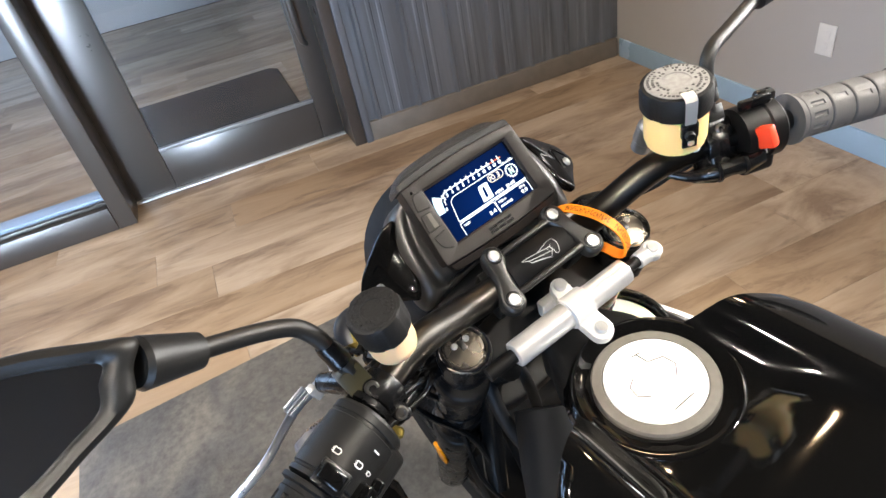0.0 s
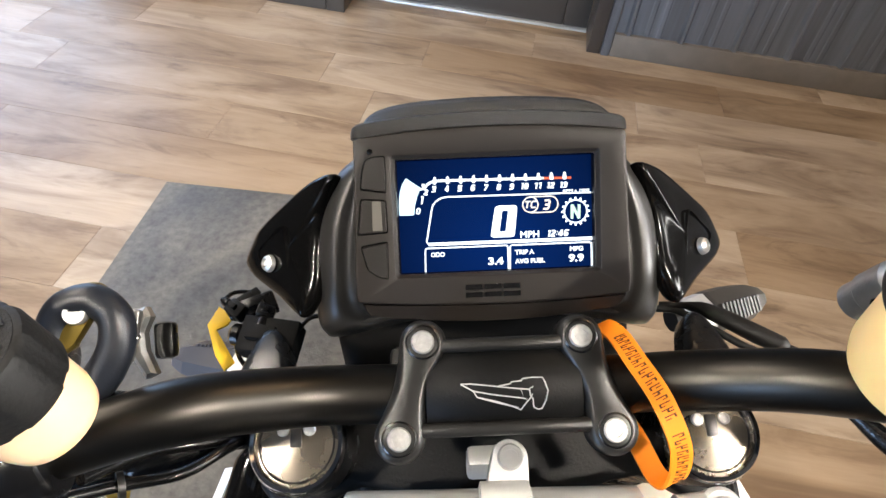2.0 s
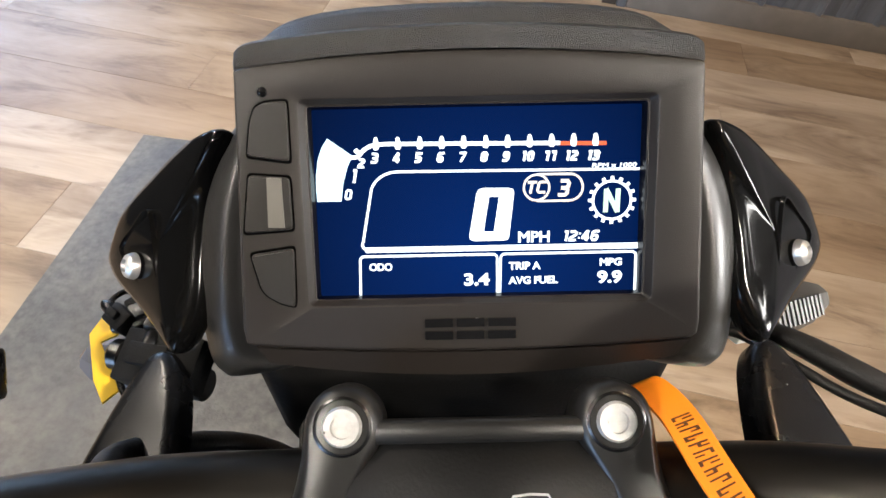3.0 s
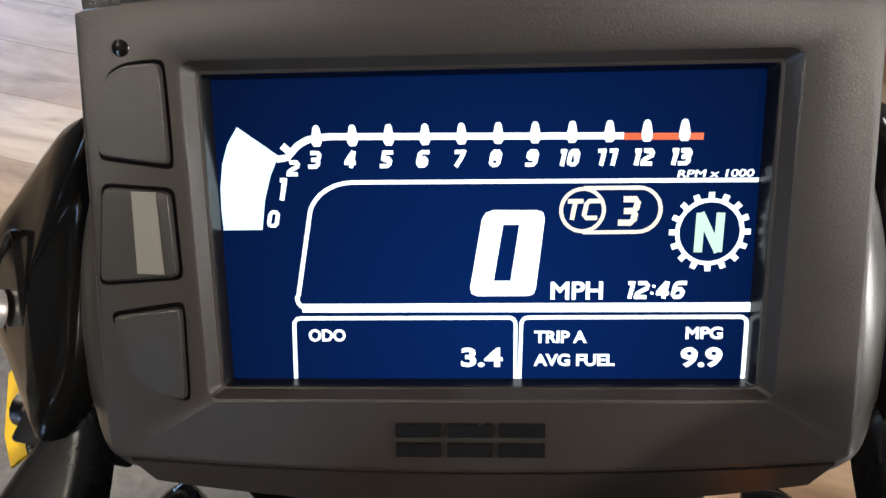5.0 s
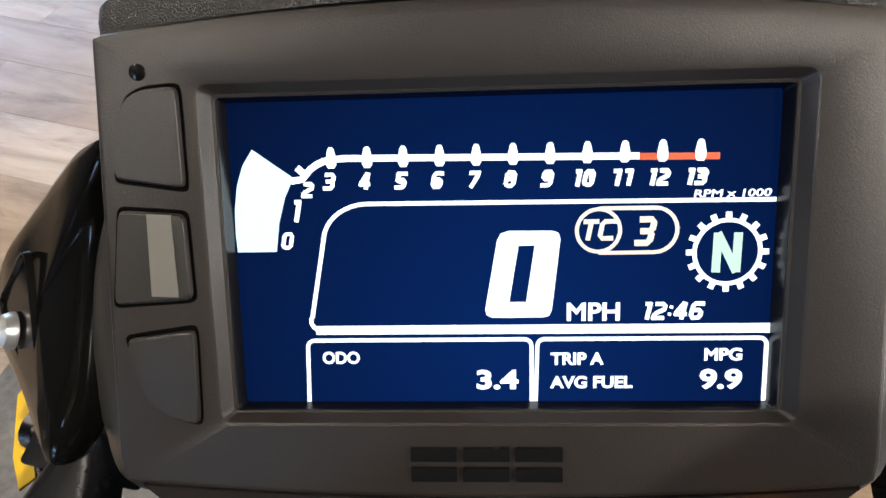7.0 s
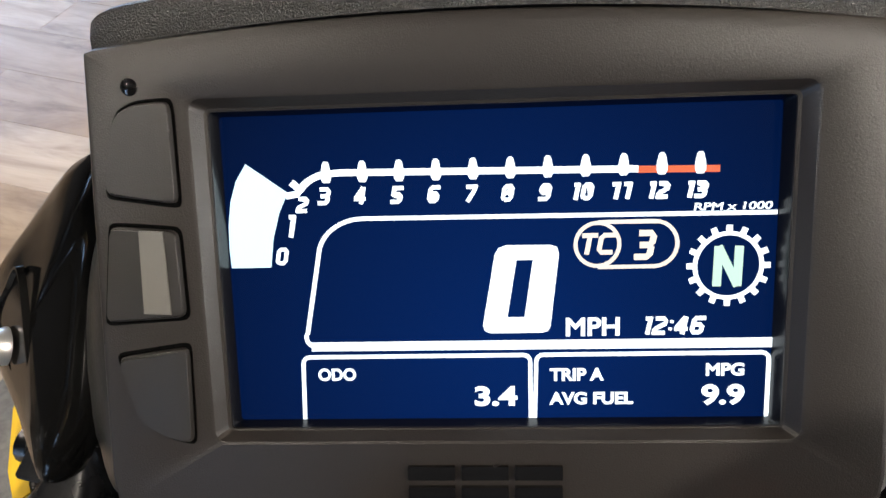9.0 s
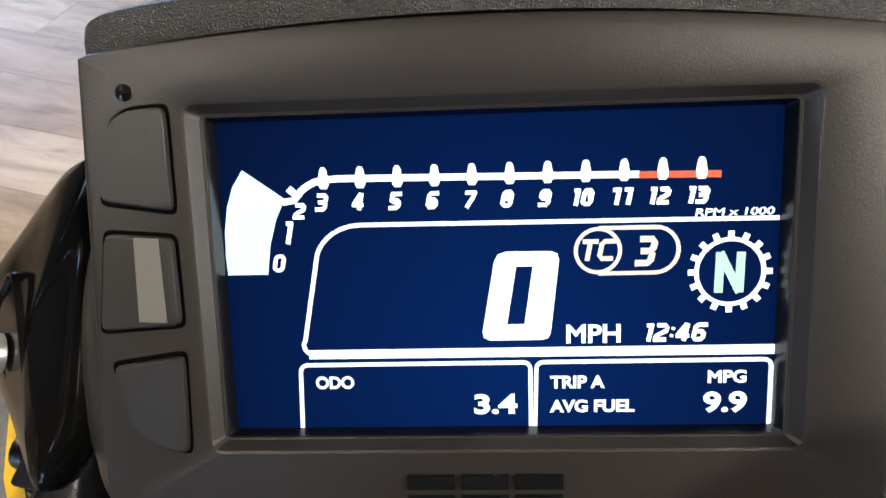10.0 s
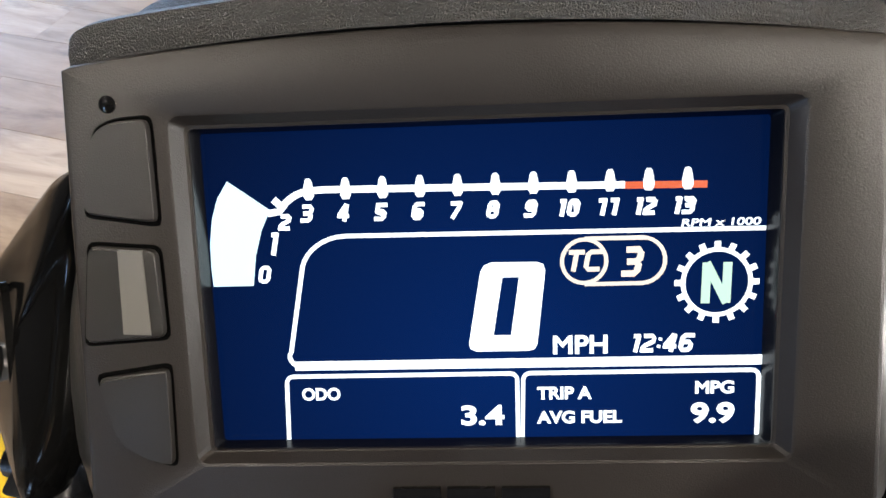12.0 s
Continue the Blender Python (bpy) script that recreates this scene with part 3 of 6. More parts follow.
def dashboard():
    c = (2, 17)
    lip, roll, mid, glass = rect(-51.6, 56.0, -14.5, 49.3, 2.0), rect(-51.0, 55.4, -14.0, 48.7, 1.8), rect(-49.5, 53.8, -12.9, 47.2, 1.2), rect(-48.9, 53.2, -12.6, 46.6, 0.8)
    outer = face_outline()
    angles = sorted({round(math.atan2(p[1] - c[1], p[0] - c[0]), 5) for q in (outer, lip, roll, mid, glass) for p in q})
    def ring(poly, n):
        # the face leans back a little above a faint crease under the hood
        return [D(u, v, n - 0.13 * max(0.0, v - 59.2 + 6.3 * (u / 67) ** 2)) for u, v in star(poly, angles, c)]
    crease = [(u, min(v, 59.2 - 6.3 * (u / 67) ** 2)) for u, v in face_outline(-1.4)]
    dash = part("dash_housing", rings([ring(face_outline(-3), -16), ring(face_outline(0.3), -14), ring(outer, 4.4), ring(face_outline(-0.2), 5.3), ring(face_outline(-0.6), 5.8), ring(face_outline(-1.3), 6.0), ring(crease, 6.0),
                                       ring(lip, 6.0), ring(roll, 5.7), ring(mid, 3.4), ring(glass, 3.2), ring(glass, -1.2)], True, False), M_DASH, None, "dark grey moulded plastic instrument housing", 28)
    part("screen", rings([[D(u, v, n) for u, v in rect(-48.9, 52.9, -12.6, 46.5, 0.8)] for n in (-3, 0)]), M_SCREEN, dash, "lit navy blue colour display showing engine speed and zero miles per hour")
    gasket_out, gasket_in = rect(-49.1, 53.4, -12.8, 46.8, 0.8), rect(-48.1, 52.3, -12.1, 45.9, 0.6)
    part("gasket", rings([[D(u, v, n) for u, v in q] for q, n in ((gasket_out, 0.05), (gasket_out, 3.3), (gasket_in, 0.5), (gasket_in, 0.05))], False, False), M_GASKET, dash, "gloss black border round the display")
    # hood: grained lip and the smooth cover behind it
    def sweep(profile, wide, power, least):
        loops = []
        for u in list(np.linspace(-1, -0.9, 9)) + list(np.linspace(-0.88, 0.88, 41)) + list(np.linspace(0.9, 1, 9)):
            f = max(0.0, 1 - abs(u) ** power) ** 0.5
            u = float(u) * wide
            base = 62.4 - 3.9 * (u / 67) ** 2
            loops.append([D(u, base + a * (least + (1 - least) * f), b - (1 - f) * 3.0 - 2.5 * (u / 67) ** 2) for a, b in profile])
        return rings(loops)
    part("hood_lip", sweep([(0, 4.6), (3.2, 4.9), (6.6, 4.2), (7.6, 2.4), (7.6, -12), (-2, -14), (0, 0)], 71.2, 26, 0.5), M_HOOD, dash, "grained black plastic lip above the display", 40)
    part("hood", sweep([(5.5, -1), (9, -2.2), (13.5, -5.5), (16.2, -11), (16.4, -18), (12, -40), (0, -42), (0, -8)], 67.0, 7, 0.35), M_HOOD, dash, "", 40)
    # lower lip, set back under a fine joint
    lip_top = [(float(u), -29.9 + 2.6 * (u / 66) ** 2) for u in np.linspace(-69, 69, 17)]
    lip_low = [(float(u), -39.2 + 5.6 * (u / 66) ** 2) for u in np.linspace(66, -66, 17)]
    under = [(u, v, 4.6) for u, v in lip_top] + [(u, v, 1.6) for u, v in lip_low]
    part("lower_lip", rings([[D(u, v, -16) for u, v, n in under], [D(u, v, n - 1.2) for u, v, n in under], [D(u * 0.99, -33.5 + (v + 33.5) * 0.92, n) for u, v, n in under]]), M_DASH, dash, "", 25)
    # side shell
    def shell(uw, grow, n):
        """One outline of the shell: half width uw at the foot, drawn in to a round shoulder above."""
        half_ = [(0, 55), (uw * 0.45, 55), (uw * 0.66, 53), (uw * 0.79, 46), (uw * 0.88, 35), (uw * 0.945, 21), (uw * 0.985, 4), (uw, -16), (uw - 0.4, -28 - grow * 0.9), (uw - 4.0, -35 - grow * 1.2), (uw - 13, -38 - grow * 1.25), (50, -37 - grow * 0.8), (0, -36.5 - grow * 0.5)]
        keys = half_ + [(-u, v) for u, v in half_[-2:0:-1]]
        out = []
        for p in spline([(u, v, 0) for u, v in keys], 4, True):
            drop = 9 * min(1.0, max(0.0, (-24 - p.y) / 10)) * min(1.0, max(0.0, (uw + 4 - abs(p.x)) / 14))
            out.append(D(p.x, p.y, n - drop - 0.04 * max(0.0, p.y + 12) * min(1.0, max(0.0, (abs(p.x) - 60) / 12))))
        return out
    loops = [shell(*q) for q in ((66, 0, -3), (69.8, 0, -4.5), (72.0, 0, -10.5), (74.5, 1, -16.5), (77.0, 2, -20.0), (79.5, 3, -21.2), (82.0, 4, -20.6), (84.5, 5, -19.4), (87.5, 6, -19.6), (91.5, 8, -21.8), (95.5, 10, -25.0), (99, 12, -29.5), (101.5, 14, -36.0), (102.5, 15, -46.0), (101, 16, -65.0), (97, 15, -85.0))]
    part("side_shell", rings(loops), M_SHELL, dash, "satin black shell flaring out round the instruments", 50)
    # push buttons, with rounded corners and a sloped inner edge
    def soft_corners(pts, r):
        out = []
        for i, p in enumerate(pts):
            p, a, b = Vector(p), Vector(pts[i - 1]), Vector(pts[(i + 1) % len(pts)])
            ea, eb = (a - p), (b - p)
            a, b = p + ea.normalized() * min(r, 0.45 * ea.length), p + eb.normalized() * min(r, 0.45 * eb.length)
            for k in (0.0, 0.33, 0.67, 1.0):
                out.append(tuple(a * (1 - k) ** 2 + p * 2 * k * (1 - k) + b * k * k))
        return out
    for pts, split in (([(-60.5, 48.0), (-54.6, 48.4), (-53.9, 47.4), (-53.9, 31.4), (-54.6, 30.7), (-66.0, 32.4), (-66.5, 33.4), (-65.0, 42.5), (-63.6, 46.4)], 0), ([(-66.6, 27.0), (-54.4, 26.0), (-54.2, 10.3), (-69.0, 9.4)], 1), ([(-67.6, 2.8), (-55.0, 4.6), (-54.3, 3.8), (-54.8, -13.0), (-55.6, -13.7), (-59.5, -12.6), (-63.6, -10.0), (-65.0, -8.0)], 0)):
        cu, cv = sum(p[0] for p in pts) / len(pts), sum(p[1] for p in pts) / len(pts)
        pts = soft_corners(pts, 1.5)
        edge = max(p[0] for p in pts) - 2.6
        def shrink(s, n, tilt=0.0):
            return [D(cu + (u - cu) * s, cv + (v - cv) * s, n + tilt * (u - cu)) for u, v in pts]
        def crown(s, n):
            return [D(min(cu + (u - cu) * s, edge + 0.01 * (v - cv)), cv + (v - cv) * s, n) for u, v in pts]
        # Raised black rim stands in for the shade in the gap round the button.
        part("gap_shade_rim", rings([shrink(1.085, 5.2), shrink(1.085, 6.12)]), M_GAPSHADE, dash)
        b = part("push_button", rings([shrink(1, 5), shrink(0.995, 6.75, 0.02), shrink(0.975, 7.1, 0.03), shrink(0.95, 7.2, 0.03), crown(0.94, 7.5)]), M_BUTTON, dash, "", 20)
        if split:
            # Light on this button's worn slope is painted as a paler band.
            q = [(-61.0, 26.2), (-56.6, 26.0), (-56.4, 11.0), (-61.4, 11.2)]
            part("worn_lit_face", rings([[D(u, v, n + 0.03 * (u + 61.05)) for u, v in q] for n in (6.8, 7.62)]), mat("paler_lit_button", (0.10, 0.095, 0.085), 0.32, vary=0.1), b, "worn band painted paler for the light on its slope", 20)
    part("light_sensor", lathe([(0.0015, -0.001), (0.0015, 0.0004), (0.0009, 0.0008), (0.0003, 0.0008)], DM @ Matrix.Translation((-0.0610, 0.0510, 0.0058)), 20), M_GLOSS, dash)
    # raised maker's badge, as plain shapes
    badge = []
    def bar(u0, u1, v0, v1):
        badge.append(rings([[D(u, v, n) for u, v in ((u0, v0), (u1, v0), (u1, v1), (u0, v1))] for n in (5.6, 6.9)]))
    for u0 in (-15.0, -5.2, 4.6):
        badge.clear()
        bar(u0, u0 + 8.6, -21.2, -18.6)
        bar(u0, u0 + 8.6, -25.2, -22.6)
        part("badge_shape", join(*badge), M_SATIN, dash, "raised black badge shape", 0)
    return dash


dash = dashboard()


# ---------------------------------------------------------------- what the display shows
def flat(name, polys, material, n0=0.15, n1=0.35):
    return part(name, join(*[rings([[D(u, v, n) for u, v in p] for n in (n0, n1)]) for p in polys]), material, dash, "", 0)


def stroke(points, w):
    """A closed band of width w along a line."""
    pts = [Vector(p) for p in points]
    left, right = [], []
    for i, p in enumerate(pts):
        d = (pts[min(i + 1, len(pts) - 1)] - pts[max(i - 1, 0)]).normalized()
        s = Vector((-d.y, d.x)) * w / 2
        left.append(tuple(p + s))
        right.append(tuple(p - s))
    return left + right[::-1]


def arc(cu, cv, r, a0, a1, n=12, rv=None):
    return [(cu + r * math.cos(radians(a)), cv + (rv or r) * math.sin(radians(a))) for a in np.linspace(a0, a1, n)]


def text(body, u0, v0, u1, v1, material, shear=0.0, bold=0.0, name="lettering"):
    """Words fitted between two corners on the display; bold: millimetres by which the strokes are widened."""
    cu = bpy.data.curves.new("words", "FONT")
    cu.body, cu.shear, cu.fill_mode, cu.bevel_resolution = body, shear, "FRONT", 0
    cu.bevel_depth = bold * 0.7 / (v1 - v0)
    ob = new("words", cu)
    me = bpy.data.meshes.new_from_object(ob)
    bpy.data.objects.remove(ob)
    me.name = name
    xs, ys = [v.co.x for v in me.vertices], [v.co.y for v in me.vertices]
    sx, sy = (u1 - u0) / (max(xs) - min(xs)), (v1 - v0) / (max(ys) - min(ys))
    for v in me.vertices:
        v.co = D(u0 + (v.co.x - min(xs)) * sx, v0 + (v.co.y - min(ys)) * sy, 0.4 + v.co.z * 0.5)
    me.materials.clear()
    me.materials.append(material)
    ob = new(name, me)
    ob.parent = dash
    ob["label"] = "the words " + body
    return ob


GLYPHS = {
    "0": [[(0.2, 0), (0.8, 0), (1, 0.15), (1, 0.85), (0.8, 1), (0.2, 1), (0, 0.85), (0, 0.15), (0.2, 0)]],
    "1": [[(0.1, 1), (0.6, 1)], [(0.6, 1), (0.6, 0)]],
    "2": [[(0.05, 1), (0.8, 1), (1, 0.86), (1, 0.62), (0.2, 0.34), (0, 0.2), (0, 0)], [(0, 0), (1, 0)]],
    "3": [[(0, 1), (0.8, 1), (1, 0.86), (1, 0.62), (0.82, 0.5), (1, 0.38), (1, 0.14), (0.8, 0), (0, 0)], [(0.25, 0.5), (0.85, 0.5)]],
    "4": [[(0.6, 1), (0, 0.36), (0, 0.26)], [(0, 0.26), (1, 0.26)], [(0.74, 1), (0.74, 0)]],
    "5": [[(1, 1), (0.05, 1)], [(0.05, 1), (0.05, 0.55)], [(0.05, 0.55), (0.8, 0.55), (1, 0.42), (1, 0.14), (0.8, 0), (0, 0)]],
    "6": [[(1, 1), (0.2, 1), (0, 0.85), (0, 0.15), (0.2, 0), (0.8, 0), (1, 0.15), (1, 0.42), (0.8, 0.55), (0, 0.55)]],
    "7": [[(0, 1), (1, 1)], [(1, 1), (0.9, 0.7), (0.35, 0)]],
    "8": [[(0.2, 0), (0.8, 0), (1, 0.15), (1, 0.85), (0.8, 1), (0.2, 1), (0, 0.85), (0, 0.15), (0.2, 0)], [(0, 0.5), (1, 0.5)]],
    "9": [[(0, 0), (0.8, 0), (1, 0.15), (1, 0.85), (0.8, 1), (0.2, 1), (0, 0.85), (0, 0.58), (0.2, 0.45), (1, 0.45)]],
    "T": [[(0, 1), (1, 1)], [(0.5, 1), (0.5, 0)]],
    "C": [[(1, 1), (0.2, 1), (0, 0.85), (0, 0.15), (0.2, 0), (1, 0)]],
    "N": [[(0, 0), (0, 1)], [(0.05, 1), (0.95, 0)], [(1, 0), (1, 1)]],
    ":": [[(0.5, 0.18), (0.5, 0.36)], [(0.5, 0.68), (0.5, 0.86)]],
}


def digits(body, u0, v0, u1, v1, material, w, lean=0.5, name="number", gap=0.45):
    """Square slanting figures between two corners, of strokes w wide; lean: millimetres by which the tops stand over."""
    wide = [0.6 if ch == "1" else 0.3 if ch == ":" else 1.0 for ch in body]
    unit = (u1 - u0 - lean - w * gap * (len(body) - 1)) / sum(wide)
    polys, u = [], u0
    for ch, q in zip(body, wide):
        cell = unit * q
        for line in GLYPHS[ch]:
            if ch == ":":
                polys.append(stroke([(u + cell / 2 + lean * y, v0 + w / 2 + y * (v1 - v0 - w)) for _, y in line], w * 0.75))
                continue
            pts = [(u + w / 2 + (x if q == 1.0 else x / 0.6) * (cell - w) + lean * y, v0 + w / 2 + y * (v1 - v0 - w)) for x, y in line]
            # square ends reach half a stroke past the line
            a, b, c, d = (Vector(pts[i]) for i in (0, 1, -2, -1))
            if line[0] != line[-1]:
                pts[0], pts[-1] = tuple(a + (a - b).normalized() * w * 0.4), tuple(d + (d - c).normalized() * w * 0.4)
            polys.append(stroke(pts, w))
        u += cell + w * gap
    ob = part(name, join(*[rings([[D(a, b, n) for a, b in p] for n in (0.15, 0.35 + 0.012 * i)]) for i, p in enumerate(polys)]), material, dash, "the figures " + body, 0)
    return ob


def display():
    # engine speed bar, low
    outer = [(-47.7, 18.0), (-47.85, 21.5), (-47.7, 26), (-47.0, 30.5), (-45.7, 34.3), (-43.7, 37.3)]
    inner = [(-36.2, 31.9), (-38.0, 28.2), (-39.4, 23.5), (-40.2, 18.0)]
    flat("speed_bar", [outer + inner], M_LITBAR)
    # scale
    line = [(-36.6, 31.3)] + arc(-28.0, 28.0, 7.4, 150, 92, 8, 7.2) + [(-26, 35.3), (27.5, 34.6)]
    ticks = [stroke(line, 1.25)]
    u = [-28.9 + k * 6.73 for k in range(11)]
    for q in u:
        ticks.append([(q - 0.55, 33.5), (q - 0.95, 34.2), (q - 0.95, 35.2), (q - 0.6, 37.0), (q - 0.3, 37.4), (q + 0.3, 37.4), (q + 0.6, 37.0), (q + 0.95, 35.2), (q + 0.95, 34.2), (q + 0.55, 33.5)])
    ticks.append(stroke([(-35.4, 33.8), (-33.4, 31.9)], 1.3))
    flat("scale_line", ticks, M_LITWHITE)
    flat("scale_red_line", [stroke([(27.5, 34.5), (41.8, 34.3)], 1.25)], M_LITRED, 0.12, 0.3)
    for k, q in enumerate(u):
        w = 2.7 if k < 7 else 4.3
        digits(str(k + 3), q - w / 2 - 0.5, 29.45 - 0.035 * k, q + w / 2 - 0.5, 32.75 - 0.05 * k, M_LITWHITE, 0.78, 0.5)
    digits("0", -39.3, 18.4, -36.6, 21.7, M_LITWHITE, 0.72, 0.5)
    digits("1", -37.1, 23.5, -34.9, 27.8, M_LITWHITE, 0.85, 0.7)
    digits("2", -34.9, 28.1, -32.2, 31.1, M_LITWHITE, 0.75, 0.5)
    text("RPM x 1000", 37.4, 26.9, 51.2, 28.3, M_LITWHITE, 0.1, 0.05)
    # speed panel
    flat("panel_line", [stroke([(52.1, 26.3), (-22.5, 26.8)] + arc(-22.5, 19.6, 8.6, 92, 165, 9, 7.2)[1:] + [(-34.0, 5)] + arc(-32.3, 4.4, 2.0, 170, 262, 6), 0.8), [(-33.4, 1.6), (52.3, 1.4), (52.3, 3.2), (-33.4, 3.3)]], M_LITWHITE)
    zero = [(3.8, 21.3), (12.0, 21.2), (13.1, 20.8), (13.45, 19.6), (11.9, 6.0), (11.4, 5.0), (10.3, 4.7), (0.7, 4.7), (-0.4, 5.2), (-0.65, 6.3), (1.7, 19.6), (2.4, 20.8)]
    hole = [(5.7, 18.5), (8.7, 18.5), (7.1, 7.7), (3.9, 7.7)]
    c0 = (6.6, 13.0)
    ang = sorted({math.atan2(q[1] - c0[1], q[0] - c0[0]) for p in (zero, hole) for q in p})
    so, si = star(zero, ang, c0), star(hole, ang, c0)
    part("speed_number", rings([[D(u, v, n) for u, v in q] for q, n in ((so, 0.15), (so, 0.35), (si, 0.35), (si, 0.15))], False, False), M_LITWHITE, dash, "", 0)
    text("MPH", 14.7, 3.95, 24.6, 7.5, M_LITWHITE, 0, 0.14)
    digits("12:46", 28.6, 4.0, 40.3, 7.45, M_LITWHITE, 0.74, 0.6, "clock_readout", 0.55)
    # traction control badge
    pill = [(20.5, 25.2)] + [(30.6, 25.2)] + arc(30.6, 21.05, 4.15, 90, -90, 14) + [(20.5, 16.9)]
    part("control_ring", rings([[D(u, v, n) for u, v in arc(20.4, 21.1, r, 0, 351, 40)] for r, n in ((4.3, 0.15), (4.3, 0.35), (3.6, 0.35), (3.6, 0.15))], False, False), M_LITTAN, dash, "", 0)
    flat("control_pill", [stroke(pill, 0.7)], M_LITTAN)
    digits("TC", 17.0, 19.2, 23.8, 23.2, M_LITTAN, 0.85, 0.6, "control_mark", 0.2)
    digits("3", 26.9, 18.1, 31.2, 23.6, M_LITTAN, 1.15, 0.9, "control_figure")
    # gear badge
    cog = []
    for k in range(16):
        a = 360 * k / 16
        cog += [(43.9 + r * math.cos(radians(a + q)), 16.75 + r * math.sin(radians(a + q))) for r, q in ((6.3, -9), (6.3, -5), (7.45, -4), (7.45, 4), (6.3, 5), (6.3, 9))]
    hub = [(43.9 + (u - 43.9) * 5.55 / math.hypot(u - 43.9, v - 16.75), 16.75 + (v - 16.75) * 5.55 / math.hypot(u - 43.9, v - 16.75)) for u, v in cog]
    part("gear_ring", rings([[D(u, v, n) for u, v in q] for q, n in ((cog, 0.15), (cog, 0.35), (hub, 0.35), (hub, 0.15))], False, False), M_LITWHITE, dash, "", 0)
    digits("N", 41.2, 12.8, 46.5, 20.5, M_LITGREEN, 1.5, 0.15, "gear_letter")
    # trip panels
    for u0, u1 in ((-35.2, 8.1), (9.2, 51.9)):
        flat("trip_panel_line", [stroke([(u0 - 0.3, -12.0), (u0, -1.0)] + arc(u0 + 1.3, -0.9, 1.3, 180, 90, 5) + arc(u1 - 1.3, -0.9, 1.3, 90, 0, 5) + [(u1, -12.0)], 0.75)], M_LITWHITE)
    text("ODO", -32.4, -4.3, -25.1, -1.8, M_LITWHITE, 0, 0.14)
    text("3.4", -2.5, -9.6, 5.6, -5.6, M_LITWHITE, 0, 0.22)
    text("TRIP A", 11.7, -4.7, 21.8, -2.2, M_LITWHITE, 0, 0.14)
    text("AVG FUEL", 11.6, -9.4, 27.3, -6.9, M_LITWHITE, 0, 0.14)
    text("MPG", 40.5, -4.0, 47.5, -1.5, M_LITWHITE, 0, 0.14)
    text("9.9", 39.8, -9.7, 47.7, -5.6, M_LITWHITE, 0, 0.22)


display()


# ---------------------------------------------------------------- cheeks beside the dash
def cheek(s):
    pts = [(-0.0840, 0.0440, 0.0165), (-0.0941, 0.0490, 0.0117), (-0.1053, 0.0510, 0.0025), (-0.1190, 0.0505, -0.0100), (-0.1353, 0.0475, -0.0250), (-0.1440, 0.0440, -0.0380), (-0.1475, 0.0400, -0.0452), (-0.1455, 0.0350, -0.0480), (-0.1400, 0.0280, -0.0486),
           (-0.1240, 0.0115, -0.0455), (-0.1105, -0.0045, -0.0440), (-0.1065, -0.0078, -0.0430), (-0.1015, -0.0045, -0.0370), (-0.0965, 0.0046, -0.0290), (-0.0955, 0.0179, -0.0190), (-0.0935, 0.0290, -0.0090), (-0.0890, 0.0373, 0.0020)]
    a, b, c = Vector(pts[0]), Vector(pts[6]), Vector(pts[10])
    nrm = (b - a).cross(c - a).normalized()
    if nrm.z < 0:
        nrm = -nrm
    mid = sum((Vector(p) for p in pts), Vector()) / len(pts)
    def mirror(p):
        return Vector((-p.x if s > 0 else p.x, p.y, p.z))
    def ring(scale, off):
        return [mirror(mid + (Vector(p) - mid) * scale + nrm * off) for p in pts]
    def curve(scale, off):
        return spline(ring(scale, off), 4, True)
    fin = part("side_cheek", rings([curve(0.96, -0.008), curve(0.995, -0.005), curve(1.0, -0.0025), curve(0.99, -0.0004), curve(0.96, 0.0010), curve(0.88, 0.0020), curve(0.70, 0.0026), curve(0.45, 0.0028), curve(0.20, 0.0028), curve(0.02, 0.0028)]), M_CHEEK, None, "gloss black triangular cheek panel beside the dash", 80)
    tri_mid = Vector((-0.1250, 0.0250, -0.0335))
    tri = [Vector(q) for q in ((-0.1160, 0.0390, -0.0130), (-0.1375, 0.0380, -0.0370), (-0.1120, 0.0060, -0.0420))]
    rim = []
    for k, off in ((1.0, 0.0014), (0.98, 0.0031), (0.95, 0.0031), (0.93, 0.0018)):
        rim.append([mirror(tri_mid + (q - tri_mid) * k + nrm * off) for q in spline([c.lerp(e, f) for c, e in zip(tri, tri[1:] + tri[:1]) for f in (0.12, 0.5, 0.88)], 4, True)])
    part("panel_rim", rings(rim, False, False), M_CHEEK, fin, "low moulded rim", 60)
    at = mirror(Vector((-0.1266, 0.0268, -0.0347)) + nrm * 0.0022)
    nm = Vector((-nrm.x if s > 0 else nrm.x, nrm.y, nrm.z))
    part("bolt", lathe([(0.0052, 0), (0.0052, 0.0008), (0.0044, 0.0028), (0.0025, 0.0040), (0.0022, 0.0026)], frame_of(at, nm), 24), M_BOLT, fin, "domed silver bolt")


cheek(-1)
cheek(1)

# ---------------------------------------------------------------- handlebar, clamps, damper
half = [(0.0, -0.0615, -0.0385), (0.06, -0.0615, -0.0385), (0.098, -0.0665, -0.0300), (0.143, -0.0845, -0.0075), (0.190, -0.1030, -0.0030), (0.240, -0.1220, -0.0060), (0.300, -0.1455, -0.0120), (0.395, -0.1800, -0.0240)]
radius = [0.0145, 0.0145, 0.0145, 0.0145, 0.0125, 0.0112, 0.0112, 0.0112]
handlebar = part("handlebar", tube([(-x, y, z) for x, y, z in half[:0:-1]] + half, radius[:0:-1] + radius, 28), M_BAR, None, "satin black tapered handlebar", 60)

CM = frame_of((0.0, -0.0705, -0.0215), (0, -0.523, 0.852), (1, 0, 0))


